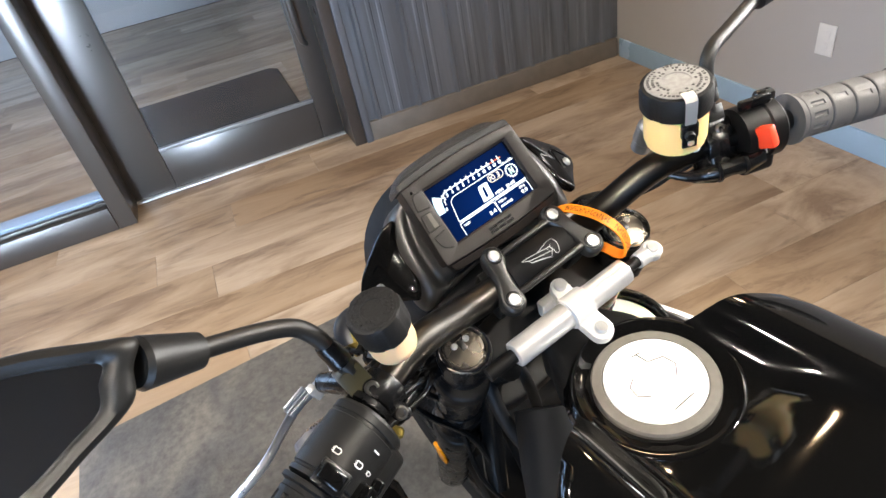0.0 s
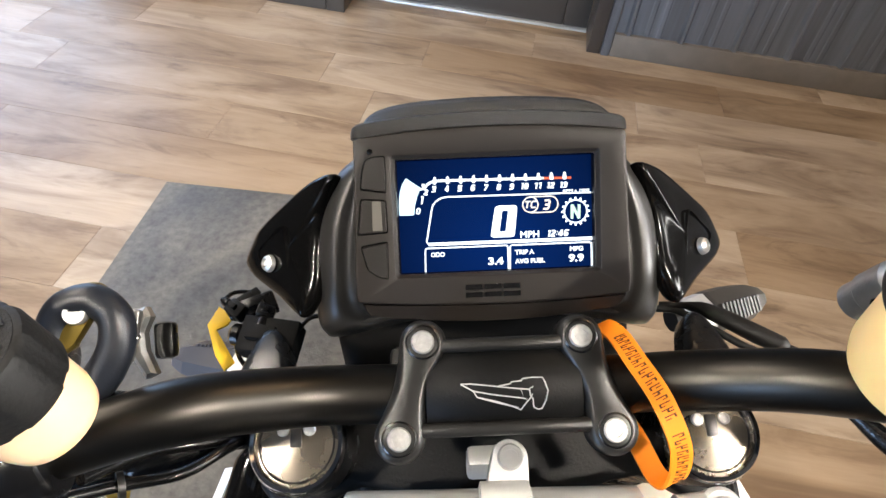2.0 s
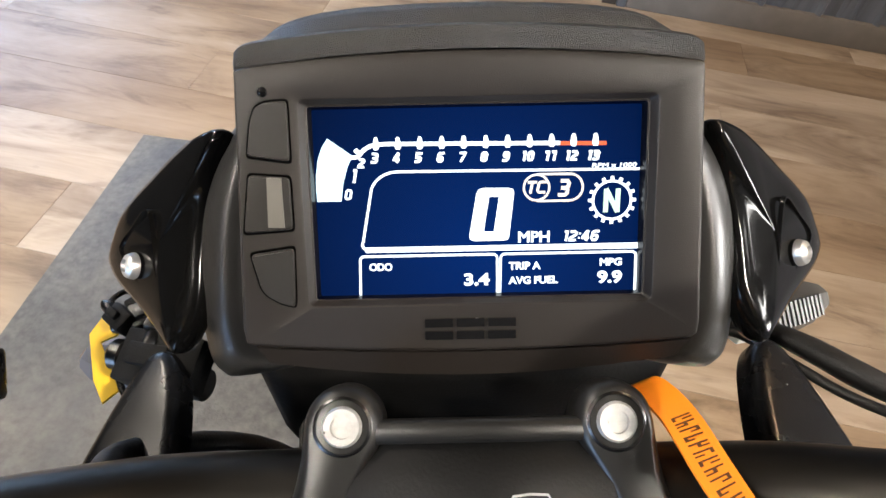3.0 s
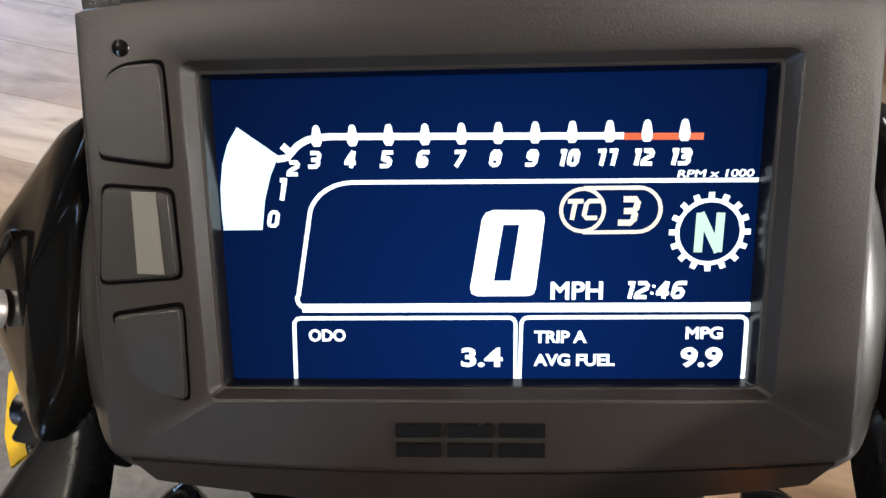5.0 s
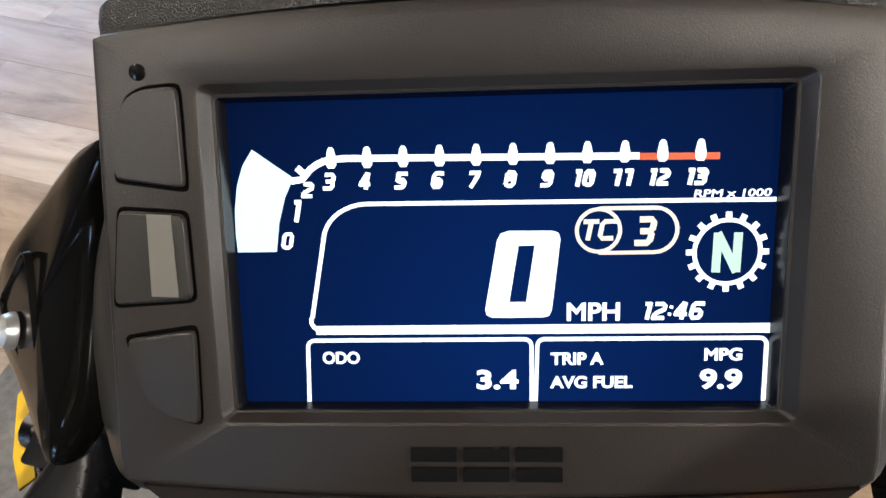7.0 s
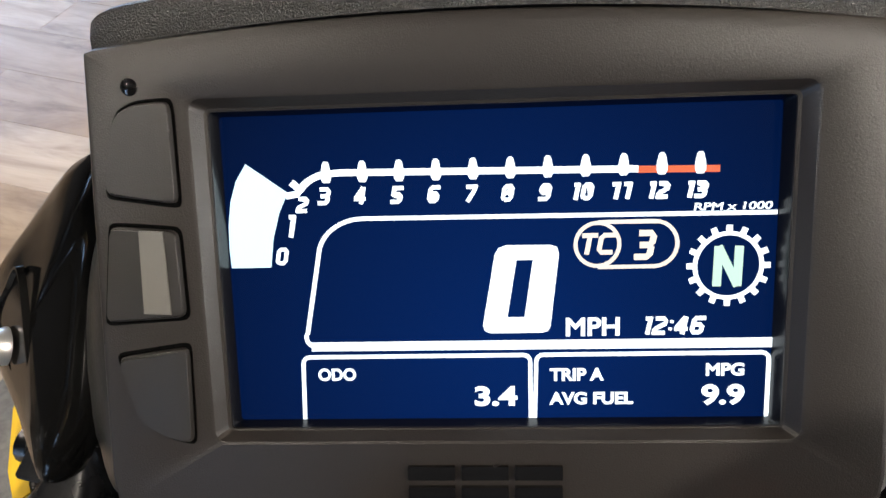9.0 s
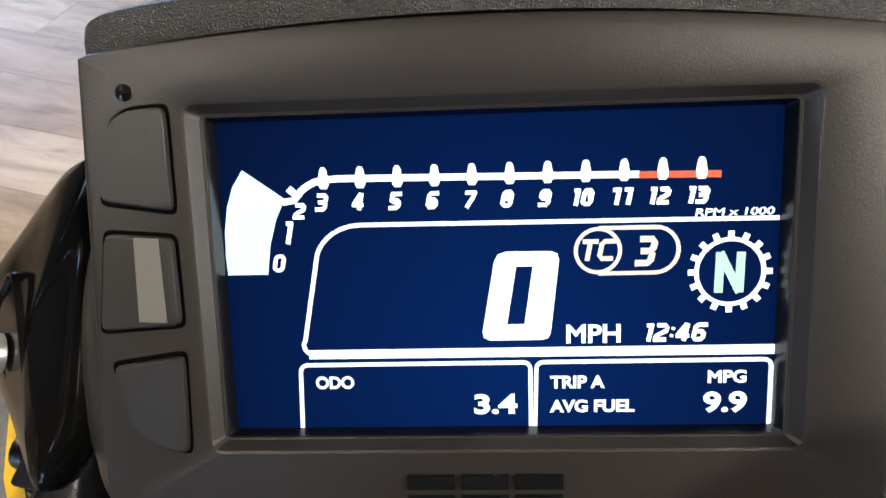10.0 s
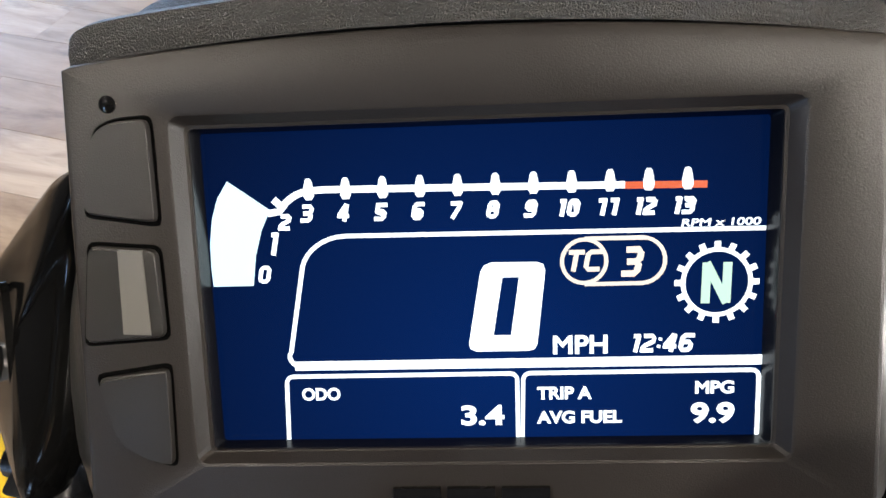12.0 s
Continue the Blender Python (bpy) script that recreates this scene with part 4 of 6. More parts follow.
def clamp(s):
    """A waisted clamp with rounded flanks, its bolts sunk in two bores."""
    top, low = Vector((s * 0.0377, 0.0220)), Vector((s * 0.0501, -0.0220))
    out = capsule(low, top, 0.0120, 0.0112, 14)
    ax = (top - low).normalized()
    sd = Vector((ax.y, -ax.x))
    mid_ = (top + low) / 2
    dense = []
    for a, b in zip(out, out[1:] + out[:1]):
        n = max(1, int((Vector(b) - Vector(a)).length / 0.003))
        dense += [Vector(a).lerp(Vector(b), k / n) for k in range(n)]
    def ring(scale, pinch, z):
        loop = []
        for q in dense:
            y, x = (q - mid_).dot(ax), (q - mid_).dot(sd)
            f = max(0.0, 1 - (y / 0.0215) ** 2) ** 1.2
            x *= scale * (1 - pinch * f)
            y *= 1 - (1 - scale) * 0.35
            loop.append(CM @ (mid_ + ax * y + sd * x).to_3d() + CM.to_3x3() @ Vector((0, 0, z)))
        return loop
    rows = [(1.0, 0.20, -0.0140), (1.0, 0.24, -0.0060), (0.985, 0.28, -0.0040), (0.92, 0.36, -0.0020), (0.82, 0.42, -0.0006), (0.74, 0.46, -0.0003)]
    c = part("clamp", rings([ring(*q) for q in rows]), M_CLAMP, None, "satin black waisted handlebar clamp", 40)
    part("saddle", lathe([(0.0160, -0.0075), (0.0178, -0.006), (0.0178, 0.006), (0.0160, 0.0075)], frame_of((s * 0.0445, -0.0615, -0.0385), (1, 0, 0)), 28), M_SATIN, c)
    part("riser", box(0.022, 0.044, 0.035, CM @ Matrix.Translation((s * 0.0445, 0, -0.040)), 0.004), M_MATTE, c)
    for x, y in (top, low):
        part("bore", hoop([(0.0082, -0.0030), (0.0082, -0.0003), (0.0075, 0.0001), (0.0064, -0.0012), (0.0059, -0.0030)], CM @ Matrix.Translation((x, y, 0)), 36), M_GASKET, c, "dark rim of the bolt bore", 30)
        part("bolt", hex_bolt(CM @ Matrix.Translation((x, y, -0.0035)), 0.0056, 0.0046, 0.25), M_BRIGHTBOLT, c, "silver socket bolt")


clamp(-1)
clamp(1)


def emblem():
    loops = []
    for x in (-0.037, -0.036, 0.036, 0.037):
        r = 0.0300 if abs(x) < 0.0365 else 0.0292
        ang = [radians(a) for a in np.linspace(-36, 36, 15)]
        loops.append([CM @ Vector((x, q * math.sin(a), -0.0300 + q * math.cos(a))) for q, seq in ((r, ang), (r - 0.0015, ang[::-1])) for a in seq])
    plate = part("clamp_bridge", rings(loops), mat("dead_black_cover", (0.0032, 0.0032, 0.0033), 0.48, vary=0.2, scale=40, bump=0.12, bump_scale=900, ior=1.22), None, "black curved cover between the clamps with a grey emblem", 40)
    for y, w in ((0.0200, 0.070), (-0.0190, 0.092)):
        part("bridge_bar", box(w, 0.0066, 0.008, CM @ Matrix.Translation((0, y, -0.0050)), 0.0024, 3), M_CLAMP, plate)
    lines = [[(-0.026, 0.0025), (-0.0201, 0.0025), (0.0072, 0.0001), (0.0092, -0.0033), (-0.0079, -0.0016), (-0.019, -0.0001), (-0.026, 0.0025)], [(-0.019, -0.0001), (-0.0171, -0.0023), (-0.0064, -0.004), (0.0025, -0.0059), (0.0069, -0.0073), (0.0114, -0.004), (0.0092, -0.0033)], [(-0.0171, -0.0023), (-0.0035, -0.0049), (0.0057, -0.0065)], [(-0.0046, 0.0014), (0.0017, 0.002), (0.0025, 0.0027), (0.0081, 0.0029), (0.0087, 0.0036), (0.0143, 0.004), (0.02, 0.0038), (0.021, 0.0025), (0.0226, -0.0009), (0.0212, -0.0043), (0.0188, -0.0072), (0.0166, -0.0073), (0.0143, -0.0065), (0.014, -0.0036), (0.0126, -0.0023), (0.0123, -0.0001), (0.0143, 0.0007)], [(0.0072, 0.0001), (0.012, -0.0002)], [(0.0117, -0.004), (0.0139, -0.0018)]]
    bits = join(*[prism(stroke([(x * 0.84, y * 1.30 + 0.0012) for x, y in p], 0.0006), 0.0003, Matrix.Translation((0.0012, -0.0028, 0.0))) for p in lines])
    bmesh.ops.subdivide_edges(bits, edges=bits.edges[:], cuts=3, use_grid_fill=True)
    for v in bits.verts:
        v.co.z += 0.0003 - (0.0300 - math.sqrt(0.0300 ** 2 - v.co.y ** 2))
    bits.transform(CM)
    part("emblem", bits, mat("grey_print", (0.36, 0.36, 0.35), 0.5, vary=0), plate, "thin grey wing-shaped emblem lines", 0)


emblem()


def damper():
    a, b = Vector((-0.0785, -0.1110, -0.0685)), Vector((0.0625, -0.1145, -0.0675))
    ax = (b - a).normalized()
    ln = (b - a).length
    m = frame_of(a, ax, (0, 0, 1))
    d = part("steering_damper", lathe([(0.0105, 0), (0.0125, 0.0012), (0.0128, 0.004), (0.0128, ln - 0.004), (0.0125, ln - 0.0012), (0.0105, ln)], m, 40), M_ALU, None, "bright aluminium steering damper cylinder", 30)
    part("rod", tube([a - ax * 0.030, a + ax * 0.01], [0.0068, 0.0068], 18, smooth=False), M_MATTE, d, "black damper rod")
    e = Vector((0.1010, -0.1135, -0.0705))
    part("rod", tube([b - ax * 0.005, b.lerp(e, 0.55)], [0.0058, 0.0058], 18, smooth=False), M_MATTE, d, "black damper rod")
    up = Vector((0, -0.30, 0.95))
    part("rod_end", join(tube([b.lerp(e, 0.45), b.lerp(e, 0.8)], [0.0078, 0.0088], 18, smooth=False), lathe([(0.0085, -0.005), (0.0105, -0.0035), (0.0105, 0.0035), (0.0085, 0.005)], frame_of(e, up), 30)), M_ALUCAST, d, "silver ball-joint rod end")
    part("bolt", hex_bolt(frame_of(e + up * 0.004, up), 0.006, 0.0045), M_BOLT, d)
    # clamp round the cylinder
    c = a.lerp(b, 0.545)
    cm = frame_of(c, ax, (0, 0, 1))
    band = part("damper_clamp", lathe([(0.0132, -0.0125), (0.0160, -0.0115), (0.0160, 0.0115), (0.0132, 0.0125)], cm, 36), M_ALUCAST, d, "pale cast clamp round the damper", 40)
    for at, r in ((Vector((0.0025, -0.0860, -0.0660)), 0.0092), (Vector((-0.0005, -0.1405, -0.0800)), 0.0118)):
        dirn = (at - c)
        lug = [(-0.0105, 0), (0.0105, 0)]
        fm = frame_of(c + Vector((0, 0, -0.004)), up, (1, 0, 0))
        loc = fm.inverted() @ at
        part("lug", prism(capsule((0, 0), (loc.x, loc.y), 0.0118, r, 12), 0.009, fm @ Matrix.Translation((0, 0, -0.003)), 0.002), M_ALUCAST, band)
        part("bolt", hex_bolt(fm @ Matrix.Translation((loc.x, loc.y, 0.006)), 0.0062, 0.005), M_BOLT, band)
    part("fork_bracket", box(0.03, 0.012, 0.02, Matrix.Translation((-0.003, -0.078, -0.085)), 0.003), M_ALUCAST, d)


damper()

RAKE = Vector((0, 0.407, -0.914))


def fork(x, y, z):
    top = Vector((x, y, z))
    m = frame_of(top, -RAKE)
    leg = part("fork_leg", join(lathe([(0.0265, -0.16), (0.0265, -0.004), (0.0255, 0.0)], m, 36), lathe([(0.029, -0.60), (0.029, -0.16), (0.0275, -0.158)], m, 36)), M_SATIN, None, "black upside-down fork leg", 40)
    part("fork_cap", lathe([(0.0245, -0.002), (0.0245, 0.0030), (0.0235, 0.0042), (0.0222, 0.0040), (0.0212, 0.0018), (0.0150, 0.0026), (0.0075, 0.0038), (0.001, 0.0042)], m, 48), M_FORKCAP, leg, "machined grey metal fork cap", 30)
    part("cap_rim", hoop([(0.0212, 0.0022), (0.0218, 0.0046), (0.0238, 0.0046), (0.0246, 0.0030), (0.0246, 0.0005)], m, 48), M_CHROME, leg, "bright turned rim", 30)
    part("cap_groove", hoop([(0.0188, 0.0016), (0.0188, 0.0024), (0.0198, 0.0024), (0.0198, 0.0016)], m, 40), M_DEEP, leg)
    part("cap_mark", join(box(0.0125, 0.0040, 0.0010, m @ Matrix.Translation((0, 0.0120, 0.0030)), 0.0004), box(0.0060, 0.0110, 0.0010, m @ Matrix.Translation((0, 0.0035, 0.0042)), 0.0004)), M_DARKBOLT, leg, "dark T-shaped adjuster plate")
    for dx, dy in ((-0.0085, 0.0065), (0.0085, 0.0065)):
        part("adjuster", hex_bolt(m @ Matrix.Translation((dx * 0.8, dy, 0.003)), 0.0031, 0.0026, 0.3), M_BRIGHTBOLT, leg)
    return leg


fl = fork(-0.1055, -0.0715, -0.0675)
fork(0.1085, -0.0750, -0.0680)
part("reflector", box(0.006, 0.018, 0.04, Matrix.Translation((-0.135, 0.075, -0.40)), 0.002), M_AMBER, fl, "amber side reflector")
tm = frame_of((0.0015, -0.0555, -0.112), -RAKE)
yoke_out = [(p.x, p.y) for p in spline([(-0.139, 0.012, 0), (-0.122, 0.032, 0), (-0.085, 0.024, 0), (-0.04, 0.030, 0), (0.04, 0.030, 0), (0.085, 0.024, 0), (0.122, 0.032, 0), (0.139, 0.012, 0), (0.137, -0.018, 0), (0.112, -0.034, 0), (0.08, -0.020, 0), (0.03, -0.030, 0), (-0.03, -0.030, 0), (-0.08, -0.020, 0), (-0.112, -0.034, 0), (-0.137, -0.018, 0)], 3, True)]
part("top_yoke", prism(yoke_out, 0.018, tm @ Matrix.Translation((0, 0, -0.012)), 0.004, 3), M_MATTE, None, "black top fork clamp", 40)
part("lower_yoke", prism(yoke_out, 0.035, tm @ Matrix.Translation((0, 0, -0.22)), 0.004, 3), M_MATTE, None, "black lower fork clamp", 40)


# ---------------------------------------------------------------- reservoirs, levers, switches, grips, mirrors
def reservoir(name, base, top, r_body, r_cap, h_cap, fluid, captop, label):
    ax = (Vector(top) - Vector(base)).normalized()
    ln = (Vector(top) - Vector(base)).length
    m = frame_of(base, ax)
    hb = ln - h_cap
    body = part(name, lathe([(r_body * 0.78, 0), (r_body * 0.94, 0.003), (r_body, 0.009), (r_body, hb + 0.002)], m, 44), fluid, None, label, 40)
    loops = []
    for rr, z in ((r_cap * 0.97, hb), (r_cap, hb + 0.002), (r_cap, ln - 0.004), (r_cap * 0.95, ln - 0.0008), (r_cap * 0.86, ln)):
        loop = []
        for q in range(96):
            a = 2 * math.pi * q / 96
            notch = 1 - (0.035 if (q // 4) % 4 == 0 and rr > r_cap * 0.9 else 0)
            loop.append(m @ Vector((rr * notch * math.cos(a), rr * notch * math.sin(a), z)))
        loops.append(loop)
    cap = part("cap", rings(loops), M_RUBBER, body, "black ribbed screw cap", 40)
    part("cap_top", lathe([(r_cap * 0.86, ln - 0.001), (r_cap * 0.85, ln + 0.0004), (r_cap * 0.40, ln + 0.0012), (r_cap * 0.38, ln + 0.0004), (0.001, ln + 0.0004)], m, 48), captop, cap)
    return body


reservoir("clutch_reservoir", (-0.1712, -0.1068, 0.0280), (-0.1764, -0.1118, 0.0782), 0.0188, 0.0212, 0.0245, M_FLUID2, M_CLUTCHCAP, "pale translucent clutch fluid reservoir with black cap")
rr_ = reservoir("brake_reservoir", (0.1500, -0.1042, 0.0270), (0.1472, -0.1089, 0.0905), 0.0275, 0.0310, 0.0230, M_FLUID, M_CAPTOP, "amber translucent brake fluid reservoir with worn black cap")
ra_ = Vector((-0.003, -0.005, 0.066)).normalized()
rc_ = Vector((0.1472, -0.1089, 0.0905))
out_ = Vector((-0.52, -0.86, 0.0))
out_ = (out_ - ra_ * out_.dot(ra_)).normalized()
prof = [(0.0225, 0.0016), (0.0310, 0.0018), (0.0332, 0.0002), (0.0335, -0.006), (0.0332, -0.020), (0.0312, -0.027), (0.0312, -0.038)]
side_ = ra_.cross(out_)
loops = []
for k, (rr, hh) in enumerate(prof):
    q = rc_ + out_ * rr + ra_ * hh
    w = 0.0052 - 0.0006 * k / 6
    th = (out_ if k > 1 else ra_) * 0.0011
    loops.append([q - side_ * w, q + side_ * w, q + side_ * w + th, q - side_ * w + th])
strap = part("strap", rings(loops), M_ALU, rr_, "bent metal retaining strap", 30)
sm = frame_of(rc_ + out_ * 0.0325 + ra_ * -0.034, out_, ra_)
part("strap_foot", join(box(0.026, 0.013, 0.002, sm, 0.0008), box(0.014, 0.0145, 0.005, sm @ Matrix.Translation((0.004, 0, -0.001)), 0.001)), M_SATIN, rr_, "black foot plate of the strap")
part("strap_bolt", hex_bolt(sm @ Matrix.Translation((0.001, 0.001, 0.001)), 0.0042, 0.0045), M_DARKBOLT, rr_)
part("strap_hole", lathe([(0.003, 0), (0.003, 0.0013), (0.001, 0.0014)], sm @ Matrix.Translation((-0.0085, -0.001, 0)), 20), M_FLUID2, rr_, "hole through the foot plate")

cl_ = bpy.data.objects["clutch_reservoir"]
ca_ = (Vector((-0.1764, -0.1118, 0.0782)) - Vector((-0.1712, -0.1068, 0.0280))).normalized()
cap_m = frame_of((-0.1764, -0.1118, 0.0782), ca_)
random.seed(5)
bars = []
for rad, cnt in ((0.0150, 30), (0.0112, 22)):
    for k in range(cnt):
        if random.random() < 0.75:
            bars.append(box(0.0020, random.uniform(0.0012, 0.0024), 0.0007, cap_m @ pose(0, 0, 0, 0, 0, 360 * k / cnt) @ Matrix.Translation((rad, 0, 0.0011)), 0.0002))
ob = part("cap_moulding", join(*bars), M_RUBBER, cl_, "rings of raised moulded bars", 0)
ob["kind"] = "stuff"
rm = frame_of(rc_, ra_)
random.seed(11)
bars = []
for rad, cnt in ((0.0235, 44), (0.0195, 38), (0.0155, 26)):
    for k in range(cnt):
        if random.random() < 0.72:
            a = 2 * math.pi * k / cnt
            bars.append(box(0.0022, random.uniform(0.0012, 0.0026), 0.0003, rm @ pose(0, 0, 0, 0, 0, math.degrees(a)) @ Matrix.Translation((rad, 0, 0.0011))))
ob = part("cap_printing", join(*bars), mat("dark_print", (0.05, 0.048, 0.045), 0.7, vary=0), rr_, "rings of worn dark printed bars", 0)
ob["kind"] = "stuff"
part("outlet", tube([(0.155, -0.112, 0.030), (0.157, -0.118, 0.024), (0.159, -0.121, 0.018)], [0.0042, 0.0040, 0.0036], 12), M_WHITEPL, rr_, "white hose outlet")

AX = Vector((0.935, -0.345, -0.055))


def along(s, x):
    """A point on the handlebar's centre line at that distance from the middle, on side s."""
    for a, b in zip(half, half[1:]):
        if a[0] <= x <= b[0]:
            t = (x - a[0]) / (b[0] - a[0])
            p = Vector(a).lerp(Vector(b), t)
            return Vector((s * p.x, p.y, p.z))


def side_axis(s):
    return Vector((s * AX.x, AX.y, AX.z)).normalized()


def grip(s, material, label):
    """A flanged rubber grip."""
    a, b = along(s, 0.275), along(s, 0.394)
    m = frame_of(a, b - a, (0, 0, 1))
    ln = (b - a).length
    loops = []
    def hoop_at(r, z, ribs=0.0, every=6, turn=0):
        loops.append([])
        for k in range(96):
            q, a = r - (ribs if (k - turn) % every in (0, 1, 2) else 0), 2 * math.pi * k / 96
            loops[-1].append(m @ Vector((q * math.cos(a), q * math.sin(a), z)))
    hoop_at(0.014, 0)
    hoop_at(0.0255, 0.001)
    hoop_at(0.0255, 0.0045)
    hoop_at(0.0216, 0.006)
    # a ribbed band by the flange, then smooth bands with a few slots between ring grooves
    z = 0.009
    for k, long in enumerate((0.026, 0.024, 0.024, 0.022)):
        dip, every = (0.0014, 8) if k == 0 else (0.0012, 24)
        hoop_at(0.0216, z)
        hoop_at(0.0222, z + 0.0010)
        hoop_at(0.0222, z + 0.0050)
        hoop_at(0.0222, z + 0.0056, dip, every, 3 * k)
        hoop_at(0.0222, z + long - 0.0066, dip, every, 3 * k + (0 if k == 0 else 4))
        hoop_at(0.0222, z + long - 0.0060)
        hoop_at(0.0222, z + long - 0.0020)
        hoop_at(0.0216, z + long - 0.0012)
        hoop_at(0.0203, z + long - 0.0008)
        hoop_at(0.0203, z + long + 0.0008)
        z += long + 0.0012
    hoop_at(0.0216, ln - 0.004)
    hoop_at(0.0235, ln - 0.003)
    hoop_at(0.0235, ln)
    hoop_at(0.010, ln + 0.002)
    return part("grip", rings(loops), material, None, label, 30)


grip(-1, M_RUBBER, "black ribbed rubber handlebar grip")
# The strong light on the throttle grip is put into its grey base colour.
grip(1, M_GRIP_SHEEN, "ribbed rubber throttle grip, its bright sheen painted grey")


def left_switch():
    m = frame_of(along(-1, 0.246) + Vector((0, -0.003, -0.007)), side_axis(-1), (0, 0.10, 1))
    def drum(rh, rw, z):
        return [m @ Vector((rh * math.copysign(abs(math.cos(a)) ** 0.85, math.cos(a)), rw * math.copysign(abs(math.sin(a)) ** 0.85, math.sin(a)), z)) for a in (2 * math.pi * k / 48 for k in range(48))]
    prof = [(0.024, 0.021, -0.033), (0.0285, 0.0255, -0.0315), (0.0300, 0.0270, -0.029), (0.0300, 0.0270, -0.0235), (0.0288, 0.0258, -0.0228), (0.0288, 0.0258, -0.0205), (0.0302, 0.0272, -0.0195), (0.0305, 0.0275, 0.014), (0.0300, 0.0270, 0.022), (0.0285, 0.0255, 0.0228), (0.0285, 0.0255, 0.0245), (0.0300, 0.0265, 0.0255), (0.0298, 0.0262, 0.029), (0.025, 0.022, 0.0315), (0.017, 0.016, 0.033)]
    sw = part("left_switch", rings([drum(*q) for q in prof]), M_SWITCH, None, "black plastic switch drum with small white symbols", 30)
    part("collar", lathe([(0.016, 0), (0.021, 0.001), (0.021, 0.006), (0.018, 0.0075)], frame_of(along(-1, 0.209), side_axis(-1)), 32), M_SATIN, sw)
    sgn = 1 if m.to_3x3().col[1].y < 0 else -1
    def at(deg, z, out=0.0):
        """A pose on the drum's rider side: degrees above level, millimetres along it."""
        a = radians(deg)
        n = Vector((math.sin(a), sgn * math.cos(a), 0))
        p = Vector((0.0305 * math.copysign(abs(math.sin(a)) ** 0.85, math.sin(a)), sgn * 0.0275 * math.copysign(abs(math.cos(a)) ** 0.85, math.cos(a)), z / 1000)) + n * out
        return frame_of(m @ p, m.to_3x3() @ n, m.to_3x3().col[2])
    def near(p):
        """Degrees above level and millimetres along the drum of a place on its skin."""
        q = m.inverted() @ Vector(p)
        u, v = abs(q.x / 0.0305) ** (1 / 0.85), abs(q.y / 0.0275) ** (1 / 0.85)
        return math.degrees(math.atan2(math.copysign(u, q.x), math.copysign(v, sgn * q.y))), q.z * 1000
    deg, z = near((-0.2487, -0.1397, 0.011))
    rock = deg - 16, z + 16.5
    part("rocker_recess", box(0.018, 0.024, 0.003, at(*rock, -0.0002), 0.0015), M_SATIN, sw)
    part("rocker_switch", box(0.013, 0.019, 0.009, at(*rock, 0.003), 0.0025, 3), M_GLOSS, sw, "gloss black dip-beam rocker")
    lower = m.to_3x3().col[2]
    lm = frame_of(m @ Vector((-0.0200, sgn * 0.012, -0.007)), lower, (0, 0, 1))
    part("lower_box", box(0.030, 0.026, 0.040, lm, 0.006, 3), M_SWITCH, sw, "square lower half of the switch housing", 40)
    part("indicator_switch", box(0.016, 0.014, 0.012, at(deg - 66, z + 12, 0.004), 0.003, 3), M_GLOSS, sw, "gloss black indicator slider")
    part("horn_button", box(0.012, 0.011, 0.009, at(deg - 84, z + 1, 0.003), 0.0025, 3), M_GLOSS, sw, "black horn button")

    def lamp_mark(da, dz, w, h, out=0.0003):
        k = at(deg + da, z + dz, out) @ pose(0, 0, 0, 0, 0, 90)
        r = h / 2
        pts = [(-w / 2, -r), (w / 2 - r, -r)] + [(w / 2 - r + r * math.cos(q), r * math.sin(q)) for q in np.linspace(-1.3, 1.3, 7)] + [(w / 2 - r, r), (-w / 2, r), (-w / 2, -r)]
        bars = [box(0.0016, 0.0004, 0.0003, k @ Matrix.Translation((-w / 2 - 0.0006, q * r, 0.0002))) for q in (-0.7, 0.0, 0.7)]
        return join(prism(stroke([(float(x), float(y)) for x, y in pts], 0.0008), 0.0003, k), *bars)
    for da, dz, w, h in ((0, 0, 0.0056, 0.0040), (-40, -1.3, 0.0056, 0.0040), (-60, -1.5, 0.0036, 0.0026)):
        part("symbol", lamp_mark(da, dz, w, h), M_WHITEPL, sw, "small white headlamp symbol", 0)
    part("symbol", prism([(-0.002, -0.0018), (0.002, -0.0018), (0.0, 0.0022)], 0.0003, at(deg - 66, z + 12, 0.0101)), M_WHITEPL, sw, "small white warning triangle", 0)
    part("symbol", box(0.0012, 0.004, 0.0004, at(deg - 72, z + 5, 0.0006)), M_WHITEPL, sw, "small white printed symbol", 0)
    part("symbol", box(0.0010, 0.006, 0.0004, at(deg - 52, z - 16, 0.0004)), M_WHITEPL, sw, "small white printed symbol", 0)


left_switch()


M_SOCKET = mat("grey_steel_socket_bolt", (0.20, 0.19, 0.175), 0.34, 0.9, vary=0.2, scale=150)
M_OLIVE = mat("olive_black_metal", (0.036, 0.031, 0.014), 0.42, vary=0.2)


